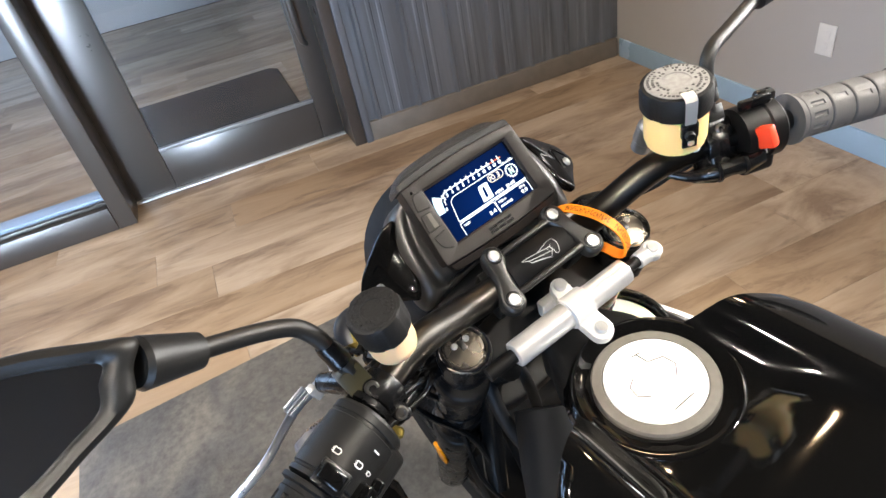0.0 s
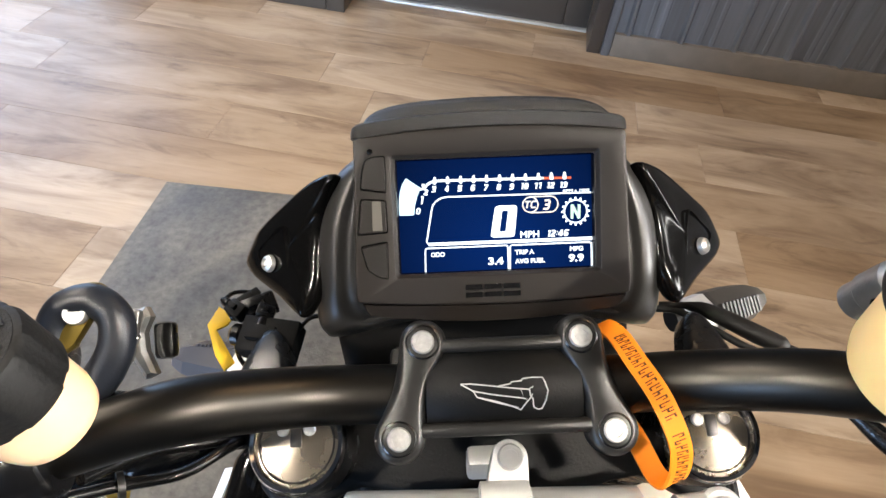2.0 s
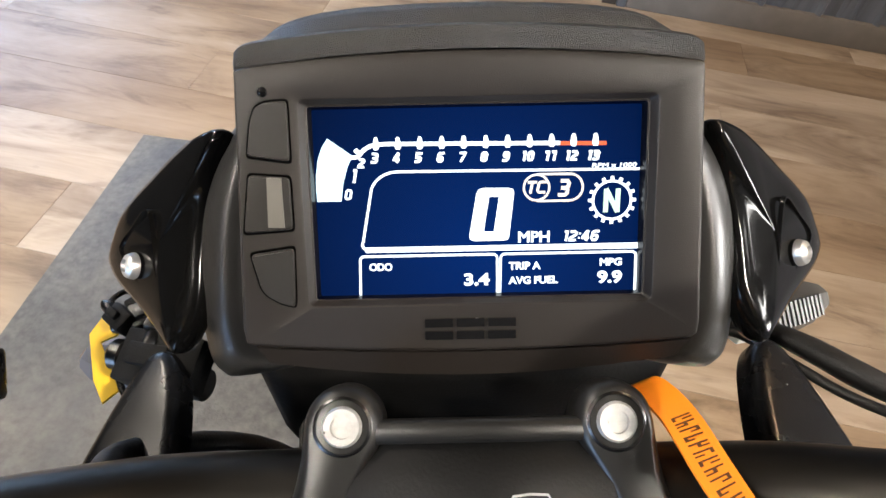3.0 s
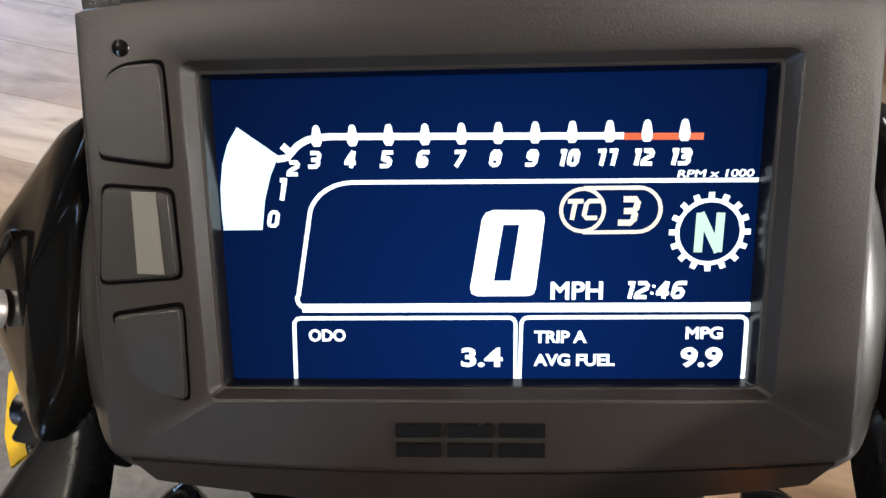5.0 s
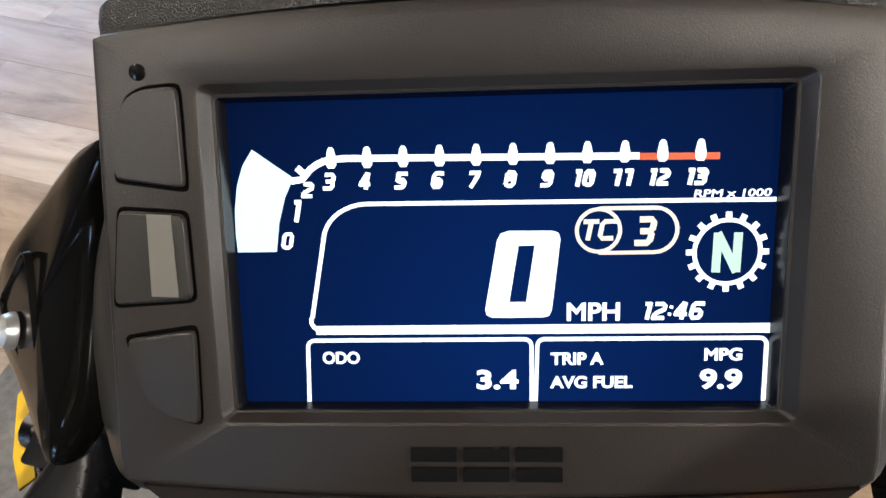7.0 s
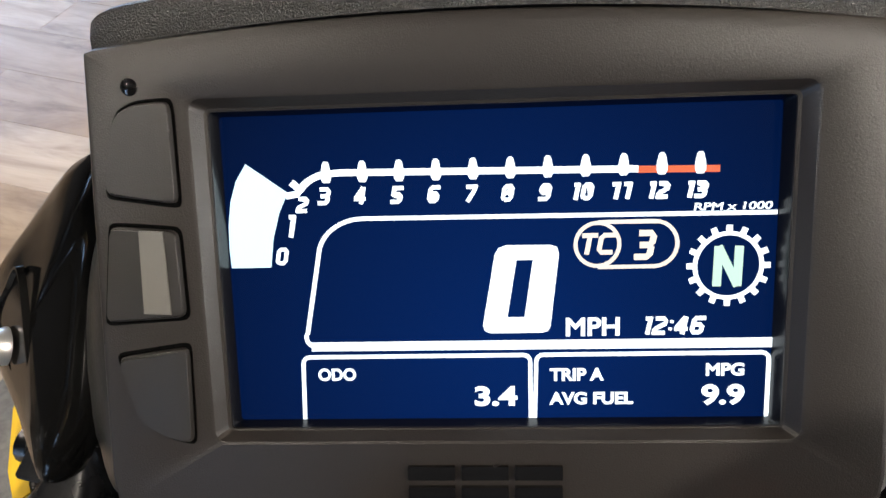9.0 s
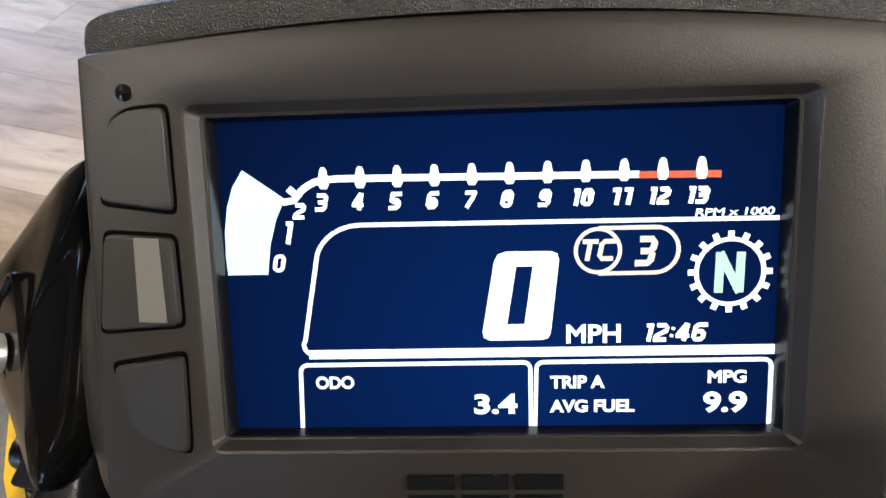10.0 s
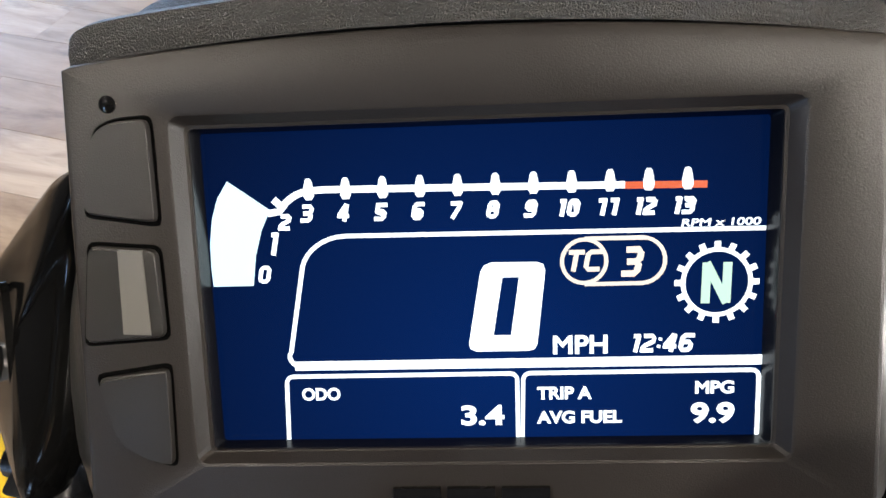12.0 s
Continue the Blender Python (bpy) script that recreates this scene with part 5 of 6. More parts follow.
def perch(s):
    """The clamp on the bar: a split ring with two bolts, the mirror's block, the cylinder ahead of it and the lever."""
    at = along(s, 0.198)
    ax = side_axis(s)
    m = frame_of(at, ax, (0, 0, 1))
    p = part("lever_perch", lathe([(0.0130, -0.011), (0.0175, -0.0105), (0.0185, -0.009), (0.0185, 0.009), (0.0175, 0.0105), (0.0130, 0.011)], m, 36), M_SATIN, None, "black lever perch clamped to the handlebar", 40)
    top, low = Vector((s * 0.2030, -0.1122, 0.0128)), Vector((s * 0.1945, -0.1240, -0.0165))
    face = Vector((0.0, -0.90, 0.43))
    fm = frame_of(top, face, (s * 0.96, -0.15, -0.10))
    up = 1 if fm.to_3x3().col[1].z > 0 else -1
    part("mirror_mount", box(0.021, 0.030, 0.022, fm @ Matrix.Translation((0.0045, up * 0.0080, -0.0125)), 0.0022, 2), M_OLIVE if s < 0 else M_MATTE, p, "dull olive-black mirror mount" if s < 0 else "dull black mirror mount")
    for q, back in ((top, 0.010), (low, 0.012)):
        bm_ = frame_of(q, face, (1, 0, 0))
        part("clamp_ear", lathe([(0.0074, -back), (0.0074, -0.0022), (0.0068, -0.0012), (0.001, -0.0012)], bm_, 26), M_SATIN, p)
        part("bolt", hex_bolt(bm_ @ Matrix.Translation((0, 0, -0.0016)), 0.0056, 0.0046, 0.8), M_SOCKET, p, "grey steel socket bolt")
    # master cylinder ahead of the bar
    c = [at + Vector((s * -0.002, 0.014, -0.002)), at + Vector((s * -0.020, 0.020, -0.008)), at + Vector((s * -0.036, 0.024, -0.014))]
    part("master_cylinder", tube(c, [0.014, 0.0145, 0.011], 22), M_SATIN, p, "black hydraulic master cylinder", 50)
    if s > 0:
        bm_ = frame_of(at + Vector((0.004, -0.009, 0.000)), face, (0.935, -0.345, -0.055))
        part("cylinder_body", join(box(0.036, 0.052, 0.030, bm_ @ Matrix.Translation((0.0, 0.0, -0.010)), 0.006, 3), box(0.030, 0.016, 0.034, bm_ @ Matrix.Translation((-0.004, -0.026, -0.014)), 0.005, 3)), M_SATIN, p, "black cast body of the brake cylinder", 40)
        for dx, dy in ((0.006, 0.012), (-0.004, -0.018)):
            part("body_bolt", hex_bolt(bm_ @ Matrix.Translation((dx, dy, 0.0045)), 0.0052, 0.0040, 0.8), M_DARKBOLT, p)
    if s < 0:
        part("lever_carrier", tube([at + Vector((0, 0.010, -0.006)), Vector((-0.214, -0.060, -0.020)), Vector((-0.226, -0.034, -0.032))], [0.011, 0.010, 0.009], 16), M_SATIN, p, "black arm that carries the lever")
        pts = spline([(-0.222, -0.031, -0.031), (-0.240, -0.0270, -0.036), (-0.256, -0.0276, -0.0413), (-0.272, -0.0360, -0.0430), (-0.300, -0.0540, -0.0450), (-0.330, -0.0590, -0.0520), (-0.356, -0.0600, -0.0600), (-0.385, -0.0590, -0.0690), (-0.413, -0.0570, -0.0790)], 4)
        wide, thin = Vector((-0.15, -0.62, -0.77)).normalized(), Vector((0.0, 0.78, -0.62))
        loops = []
        for k, q in enumerate(pts):
            f = k / (len(pts) - 1)
            w, h = 0.0054 - 0.0016 * f, 0.0036 - 0.0008 * f
            loops.append([Vector(q) + wide * (w * math.copysign(abs(math.cos(t)) ** 0.6, math.cos(t)) + w * 0.5) + thin * (h * math.copysign(abs(math.sin(t)) ** 0.8, math.sin(t))) for t in (2 * math.pi * j / 16 for j in range(16))])
        tip = Vector(pts[-1])
        lev = part("lever", join(rings(loops), lathe([(0.001, -0.0095), (0.0072, -0.0068), (0.0098, 0), (0.0072, 0.0068), (0.001, 0.0095)], frame_of(tip, tip - Vector(pts[-4])), 20)), M_LEVER, p, "polished aluminium lever with a ball end", 50)
        kn = frame_of((-0.2530, -0.0290, -0.0385), (-0.90, -0.10, -0.25), (0, 0, 1))
        knurl = []
        for r, z in ((0.0040, -0.013), (0.0068, -0.012), (0.0068, 0.011), (0.0045, 0.0125)):
            knurl.append([kn @ Vector((r * (1.0 if j % 2 else 0.84) * math.cos(t), r * (1.0 if j % 2 else 0.84) * math.sin(t), z)) for j, t in enumerate(2 * math.pi * j / 28 for j in range(28))])
        part("adjuster", rings(knurl), M_LEVER, lev, "knurled bright adjuster wheel", 10)
        part("adjuster_block", box(0.016, 0.010, 0.008, kn @ Matrix.Translation((-0.004, -0.004, -0.016)), 0.002), M_ALUCAST, lev, "bright adjuster block")


perch(-1)
perch(1)
M_BRASS = mat("yellow_zinc_fitting", (0.20, 0.145, 0.03), 0.35, 0.7, vary=0.35, scale=90)
M_BLUEHOSE = mat("blue_black_hose", (0.010, 0.012, 0.017), 0.36, vary=0.2, scale=60, bump=0.15, bump_scale=900)
arch = part("hose_arch", tube([(-0.1963, -0.0630, 0.0157), (-0.1945, -0.0561, 0.0224), (-0.1889, -0.0514, 0.0270), (-0.1778, -0.0500, 0.0285), (-0.1689, -0.0552, 0.0235), (-0.1684, -0.0640, 0.0151), (-0.1742, -0.0725, 0.0067), (-0.1831, -0.0792, 0.0001)], [0.0070, 0.0072, 0.0073, 0.0073, 0.0074, 0.0076, 0.0080, 0.0085], 24), M_BLUEHOSE, None, "thick blue-black rubber hose bent over ahead of the handlebar", 60)
fit_m = frame_of((-0.1850, -0.0520, 0.0215), (0.15, -0.62, 0.77), (0.8, 0.5, 0.25))
part("banjo_fitting", join(prism(capsule((-0.010, -0.004), (0.010, 0.004), 0.0065, 0.0050, 10), 0.006, fit_m, 0.0012), box(0.010, 0.010, 0.006, fit_m @ Matrix.Translation((-0.012, -0.006, 0.002)), 0.0015)), M_BRASS, arch, "yellowish plated hose fitting")
part("banjo_bolt", hex_bolt(fit_m @ Matrix.Translation((0.001, 0.0, 0.006)), 0.0050, 0.0045), M_BOLT, arch)
bk = frame_of((-0.2045, -0.0100, -0.0575), (0.10, -0.60, 0.79), (1, 0, 0.1))
facets = [(-0.013, 0.004), (-0.006, 0.016), (0.000, 0.022), (0.008, 0.024), (0.011, 0.017), (0.006, 0.006), (0.007, -0.006), (0.013, -0.022), (0.006, -0.025), (-0.001, -0.012), (-0.009, -0.004)]
br_ = part("lever_bracket", prism([(x * 0.85, y * 0.85) for x, y in facets], 0.010, bk @ Matrix.Translation((0, 0, -0.006)), 0.0022, 1), M_CASTGREY, None, "faceted silver cast bracket of the clutch lever", 15)
part("bracket_rib", join(box(0.006, 0.030, 0.006, bk @ Matrix.Translation((0.001, 0.004, 0.008)) @ pose(0, 0, 0, 0, 0, -12), 0.0015), box(0.016, 0.006, 0.005, bk @ Matrix.Translation((-0.003, 0.001, 0.0075)) @ pose(0, 0, 0, 0, 0, 30), 0.0015)), M_CASTGREY, br_)
part("bracket_shoe", box(0.012, 0.022, 0.012, bk @ Matrix.Translation((0.012, 0.000, -0.014)), 0.003), M_SATIN, br_, "black stop behind the bracket")
hs_ = part("clutch_hose", tube([(-0.2420, -0.0860, -0.078), (-0.2272, -0.0810, -0.080), (-0.2092, -0.0785, -0.081), (-0.1980, -0.0760, -0.081), (-0.1911, -0.0740, -0.081), (-0.1767, -0.0675, -0.081), (-0.1660, -0.0630, -0.082), (-0.1560, -0.0590, -0.082), (-0.1424, -0.0566, -0.083), (-0.1250, -0.0560, -0.085)], [0.0060, 0.0066, 0.0072, 0.0062, 0.0090, 0.0115, 0.0105, 0.0074, 0.0080, 0.0080], 20), M_CABLE, None, "shiny black wrapped clutch hose under the handlebar", 60)
for q_, r_ in (((-0.2020, -0.0770, -0.081), 0.0078), ((-0.1610, -0.0610, -0.082), 0.0098), ((-0.1490, -0.0575, -0.083), 0.0088)):
    part("tape_ring", hoop([(r_ - 0.002, -0.0022), (r_, -0.0018), (r_, 0.0018), (r_ - 0.002, 0.0022)], frame_of(q_, (0.9, 0.33, -0.05)), 22), M_GLOSS, hs_, "shiny tape wound round the hose")
part("hose_nut", lathe([(0.003, -0.006), (0.0058, -0.005), (0.0058, 0.003), (0.0045, 0.005), (0.003, 0.006)], frame_of((-0.1990, -0.0880, -0.0815), (0.6, -0.7, -0.3)), 6), M_BRASS, hs_, "small brass hose nut", 10)
part("hose_clip", tube([(-0.2080, -0.0700, -0.062), (-0.1950, -0.0660, -0.060), (-0.1850, -0.0600, -0.064), (-0.1780, -0.0560, -0.074)], [0.003, 0.0042, 0.0036, 0.003], 12), M_GLOSS, hs_, "black wire clip over the hose")
br = part("brake_adjuster", lathe([(0.006, -0.024), (0.0115, -0.022), (0.0115, -0.010), (0.0130, -0.008), (0.0130, 0.012), (0.0105, 0.016), (0.0105, 0.020), (0.004, 0.022)], frame_of((0.217, -0.012, -0.034), (0.1, -0.35, 0.93)), 28), M_CASTGREY, None, "chromed brake lever adjuster", 30)
part("adjuster_arm", tube([(0.216, -0.010, -0.038), (0.210, -0.045, -0.024), (0.204, -0.075, -0.010)], [0.008, 0.009, 0.010], 14), M_SATIN, br)


def right_switch():
    m = frame_of(along(1, 0.240), side_axis(1), (0, 0, 1))
    sw = part("right_switch", lathe([(0.020, -0.022), (0.027, -0.020), (0.028, 0.004), (0.030, 0.006), (0.030, 0.018), (0.026, 0.022), (0.018, 0.024)], m, 40), M_MATTE, None, "black round switch housing", 40)
    part("lower_box", box(0.030, 0.034, 0.036, m @ Matrix.Translation((-0.022, 0.006, -0.004)), 0.006, 3), M_MATTE, sw)
    k = frame_of(Vector((0.2255, -0.1465, 0.0030)), (0.1, -0.93, 0.36), (0, 0.36, 0.93))
    part("stop_switch", box(0.022, 0.011, 0.018, k, 0.003), M_RED, sw, "bright red engine stop switch")
    part("symbol", box(0.004, 0.0012, 0.0006, k @ Matrix.Translation((-0.0145, 0.0, -0.0035))), M_WHITEPL, sw, "small white printed symbol", 0)
    part("throttle_boss", box(0.016, 0.012, 0.020, m @ Matrix.Translation((0.030, -0.004, 0.012)), 0.004), M_SATIN, sw)
    part("cruise_lever", box(0.010, 0.006, 0.034, m @ Matrix.Translation((0.034, 0.004, -0.004)), 0.002), M_SATIN, sw)
    part("cable_sleeve", tube([(0.138, -0.083, -0.010), (0.148, -0.094, -0.014), (0.160, -0.108, -0.019), (0.171, -0.1165, -0.021), (0.184, -0.126, -0.020), (0.196, -0.132, -0.020), (0.208, -0.137, -0.020), (0.226, -0.142, -0.020)], [0.002, 0.0034, 0.0048, 0.0060, 0.0088, 0.0080, 0.0100, 0.0085], 14), M_CABLE, sw, "taped black cable sleeve under the handlebar")
    for q in ((0.184, -0.126, -0.020), (0.208, -0.137, -0.020)):
        part("cable_tie", hoop([(0.0082, -0.0015), (0.0108, -0.0015), (0.0108, 0.0015), (0.0082, 0.0015)], frame_of(q, (0.85, -0.5, 0.05)), 18), M_SATIN, sw)


right_switch()


def mirror(s, stem, head, outline_mid, facing, label):
    c = part("mirror_stem", tube(stem, [0.0075] + [0.0068] * (len(stem) - 1), 20), M_SWITCH, None, label, 60)
    a, b = Vector(stem[0]), Vector(stem[1])
    part("stem_nut", lathe([(0.0080, 0.010), (0.0096, 0.011), (0.0098, 0.016), (0.0092, 0.0175), (0.0084, 0.028), (0.0072, 0.032)], frame_of(a, b - a), 28), M_SATIN, c, "black collar nut at the foot of the stem", 40)
    a, b = Vector(stem[-1]), Vector(head[0])
    part("stem_boot", lathe([(0.0085, -0.002), (0.0120, 0.0), (0.0165, (b - a).length * 0.92), (0.0140, (b - a).length)], frame_of(a, b - a), 28), M_SWITCH, c)
    fm = frame_of(outline_mid, facing, (1, 0, 0))
    pts = [fm.inverted() @ Vector(p) for p in head]
    flat_pts = [(p.x, p.y) for p in spline([(p.x, p.y, 0) for p in pts], 5, True)]
    cx, cy = sum(p[0] for p in flat_pts) / len(flat_pts), sum(p[1] for p in flat_pts) / len(flat_pts)
    def ring(k, z):
        return [fm @ Vector((cx + (x - cx) * k, cy + (y - cy) * k, z)) for x, y in flat_pts]
    part("mirror_shell", rings([ring(0.35, -0.042), ring(0.75, -0.032), ring(0.97, -0.014), ring(1.0, 0.0), ring(0.975, 0.004), ring(0.90, 0.0065), ring(0.80, 0.005), ring(0.74, 0.001), ring(0.73, -0.006)]), M_SWITCH, c, "black plastic mirror shell", 50)
    part("mirror_glass", rings([ring(0.735, -0.009), ring(0.735, -0.005)]), M_MIRROR, c, "silvered mirror glass", 30)


left_stem = [(-0.2075, -0.0970, 0.0250), (-0.2120, -0.0900, 0.0430), (-0.2160, -0.0850, 0.0620), (-0.2260, -0.0805, 0.0780), (-0.2480, -0.0805, 0.0920), (-0.2835, -0.0880, 0.1130)]
left_head = [(-0.3130, -0.1020, 0.1400), (-0.3020, -0.1060, 0.1570), (-0.3220, -0.110, 0.1735), (-0.3550, -0.112, 0.1930), (-0.4000, -0.118, 0.2080), (-0.4500, -0.125, 0.2060), (-0.4800, -0.130, 0.1800), (-0.4760, -0.130, 0.1400), (-0.4400, -0.123, 0.1100), (-0.3950, -0.116, 0.1060), (-0.3560, -0.111, 0.1150), (-0.3240, -0.107, 0.1240)]
mirror(-1, left_stem, left_head, (-0.38, -0.115, 0.155), (0.10, -0.86, 0.50), "black mirror on a bent round stem")
right_stem = [(0.2075, -0.0970, 0.0250), (0.2110, -0.0930, 0.0480), (0.2150, -0.0885, 0.0690), (0.2290, -0.0845, 0.0790), (0.2550, -0.0800, 0.0820), (0.3130, -0.0700, 0.0880)]
right_head = [(0.352, -0.070, 0.094), (0.344, -0.072, 0.112), (0.360, -0.074, 0.130), (0.395, -0.078, 0.150), (0.440, -0.084, 0.160), (0.490, -0.090, 0.150), (0.510, -0.094, 0.120), (0.500, -0.094, 0.085), (0.460, -0.088, 0.062), (0.410, -0.080, 0.060), (0.372, -0.074, 0.070)]
mirror(1, right_stem, right_head, (0.43, -0.085, 0.11), (-0.10, -0.97, 0.22), "black mirror on a bent round stem")


# ---------------------------------------------------------------- tank, cap, bodywork
def tank():
    """Wide shoulders either side of a hollow that holds the filler."""
    across = [(0.0, -0.1065), (0.30, -0.1050), (0.40, -0.0960), (0.47, -0.0830), (0.54, -0.0775), (0.62, -0.0790), (0.72, -0.0860), (0.82, -0.0990), (0.92, -0.1230), (0.97, -0.1480), (1.0, -0.1850)]
    front = [(0.0, -0.150), (0.24, -0.160), (0.36, -0.176), (0.47, -0.193), (0.60, -0.206), (0.75, -0.226), (0.90, -0.252), (1.0, -0.275)]
    ridge = [(p.x, p.y) for p in spline([(k, z, 0) for k, z in across], 5)]
    def lerp(table, q):
        return float(np.interp(q, [t[0] for t in table], [t[1] for t in table]))
    steps = list(np.linspace(-1, 1, 81))
    loops = []
    def loop(edge, drop, pull, back):
        out = []
        for k in steps:
            r = abs(k)
            y0 = lerp(front, r)
            y = y0 + (-0.66 - y0) * back
            w = lerp([(-0.66, 0.080), (-0.60, 0.110), (-0.52, 0.150), (-0.44, 0.182), (-0.34, 0.192), (-0.24, 0.188), (-0.15, 0.185)], y)
            fill = min(1.0, max(0.0, (-0.255 - y) / 0.08))
            fill = fill * fill * (3 - 2 * fill)
            z = lerp(ridge, r)
            z = z + max(0.0, -0.088 - z) * fill * (1 if r < 0.5 else 0)
            z -= 0.30 * max(0.0, -0.36 - y) ** 1.25
            out.append((w * k * edge, y + pull, z - drop * (0.35 + 0.65 * (1 - r))))
        return out
    for edge, drop, pull, back in ((0.86, 0.150, -0.030, 0.0), (0.93, 0.080, -0.006, 0.0), (0.975, 0.030, 0.004, 0.0), (0.99, 0.010, 0.004, 0.0), (0.998, 0.002, 0.0015, 0.0)):
        loops.append(loop(edge, drop, pull, back))
    for q in np.linspace(0, 1, 34)[1:]:
        loops.append(loop(1, 0, 0, float(q)))
    closed = [lp + [(lp[-1][0] * 0.9, lp[-1][1], lp[-1][2] - 0.10), (lp[0][0] * 0.9, lp[0][1], lp[0][2] - 0.10)] for lp in loops]
    return part("fuel_tank", rings(closed), M_GLOSS, None, "gloss black painted fuel tank with raised shoulders", 60)


tk = tank()
cm_ = frame_of((0.0, -0.2000, -0.1020), (0.0, -0.03, 1.0))
part("filler_ring", lathe([(0.0545, -0.012), (0.0545, 0.001), (0.0530, 0.0032), (0.0450, 0.0040), (0.0440, 0.0020), (0.030, 0.0015)], cm_, 64), mat("grey_cast_ring", (0.17, 0.16, 0.14), 0.5, 0.4, vary=0.2, scale=120, bump=0.3, bump_scale=900), tk, "grey cast filler ring", 30)
part("filler_dish", hoop([(0.0560, -0.012), (0.0570, -0.0030), (0.0640, -0.0022), (0.0680, 0.0004), (0.0705, 0.0008), (0.0735, -0.0010), (0.0800, -0.014)], cm_, 72), M_GLOSS, tk, "gloss black moulded rim round the filler", 50)
part("filler_lid", lathe([(0.0436, 0.0), (0.0436, 0.0032), (0.0425, 0.0042), (0.001, 0.0046)], cm_, 64), M_LID, tk, "bright silver filler lid with engraved lines", 30)
marks = [[(0.0032, 0.0287), (0.0128, 0.0265)], [(0.0082, 0.0278), (0.0093, 0.0154)], [(0.0101, 0.0149), (0.0226, 0.0097), (0.0242, -0.0026), (0.0142, -0.0121)], [(-0.0134, 0.0124), (-0.0218, 0.0079), (-0.0238, -0.0028), (-0.0158, -0.0101)], [(-0.0131, -0.0312), (0.0111, -0.0317)]]
part("engraving", join(*[prism(stroke(p, 0.0010), 0.0003, cm_ @ Matrix.Translation((0, 0, 0.0046))) for p in marks]), mat("engraved_grey", (0.05, 0.05, 0.05), 0.8, vary=0), tk, "dark engraved lines", 0)
# matte cover between tank and steering head
neck = [(p.x, p.y) for p in spline([(-0.030, -0.086, 0), (0.030, -0.086, 0), (0.040, -0.105, 0), (0.052, -0.130, 0), (0.056, -0.160, 0), (0.050, -0.200, 0), (0.0, -0.22, 0), (-0.050, -0.200, 0), (-0.056, -0.160, 0), (-0.052, -0.130, 0), (-0.040, -0.105, 0)], 4, True)]
part("tank_neck", prism(neck, 0.050, Matrix.Translation((0, 0, -0.1535)), 0.012, 4), M_DEEP, None, "matte black neck of the tank behind the steering head", 50)
seat_rows = [(-0.60, 0.085, -0.24), (-0.68, 0.12, -0.265), (-0.80, 0.15, -0.265), (-0.92, 0.14, -0.24), (-1.02, 0.10, -0.17), (-1.18, 0.08, -0.12), (-1.26, 0.05, -0.11)]
loops = []
for y, w, t in seat_rows:
    loops.append([(w * math.copysign(abs(math.cos(a)) ** 0.7, math.cos(a)), y, t + 0.05 * (abs(math.sin(a)) ** 0.7 * math.copysign(1, math.sin(a)) - 1)) for a in (2 * math.pi * k / 28 for k in range(28))])
part("seat", rings(loops), M_RUBBER, None, "black seat", 60)


def shroud(s):
    """Radiator side fairing: black inner lip over a white outer panel."""
    outer_pts = [(0.268, 0.075, -0.405), (0.270, 0.035, -0.392), (0.285, -0.045, -0.390), (0.290, -0.130, -0.400), (0.285, -0.200, -0.430)]
    low = [(0.235, 0.020, -0.62), (0.245, -0.02, -0.66), (0.255, -0.08, -0.68), (0.255, -0.14, -0.68), (0.250, -0.19, -0.66)]
    up_in = [(x - 0.010, y, z + 0.002) for x, y, z in outer_pts]
    low_in = [(x - 0.012, y, z) for x, y, z in low]
    def mir(pts):
        return [Vector((s * x, y, z)) for x, y, z in spline(pts, 4)]
    p = part("side_fairing", rings([[a, b, c, d] for a, b, c, d in zip(mir(outer_pts), mir(low), mir(low_in), mir(up_in))]), M_WHITEPAINT, None, "white painted side fairing with a black inner panel", 40)
    lip = [(0.226, 0.098, -0.388), (0.228, 0.080, -0.382), (0.232, 0.03, -0.380), (0.240, -0.06, -0.380), (0.245, -0.16, -0.395), (0.245, -0.22, -0.42)]
    loops = []
    for k, q in enumerate(mir(lip)):
        f = k / (len(mir(lip)) - 1)
        w = 0.004 + 0.018 * min(1, f * 4)
        loops.append([q + Vector((w * math.cos(a), 0, 0.010 * math.sin(a) - (0.10 if math.sin(a) < -0.3 else 0))) for a in (2 * math.pi * j / 16 for j in range(16))])
    part("inner_panel", rings(loops), M_GLOSS, p, "gloss black inner panel", 50)


shroud(-1)
shroud(1)
# coolant bottle
bottle = [(p.x, p.y) for p in spline([(0.152, 0.062, 0), (0.172, 0.076, 0), (0.200, 0.081, 0), (0.222, 0.076, 0), (0.236, 0.052, 0), (0.240, 0.020, 0), (0.228, -0.020, 0), (0.195, -0.050, 0), (0.160, -0.040, 0), (0.146, 0.010, 0)], 4, True)]
part("coolant_bottle", prism(bottle, 0.085, Matrix.Translation((0, 0, -0.450)), 0.014, 5), M_CREAM, None, "cream translucent plastic coolant bottle", 60)
part("bottle_strap", tube([(0.196, 0.085, -0.366), (0.218, 0.081, -0.364), (0.236, 0.062, -0.364), (0.246, 0.036, -0.366), (0.248, 0.010, -0.370), (0.240, -0.030, -0.380)], [0.003, 0.0075, 0.0085, 0.0080, 0.0065, 0.004], 14), M_SATIN, None, "black curved guard over the bottle", 60)

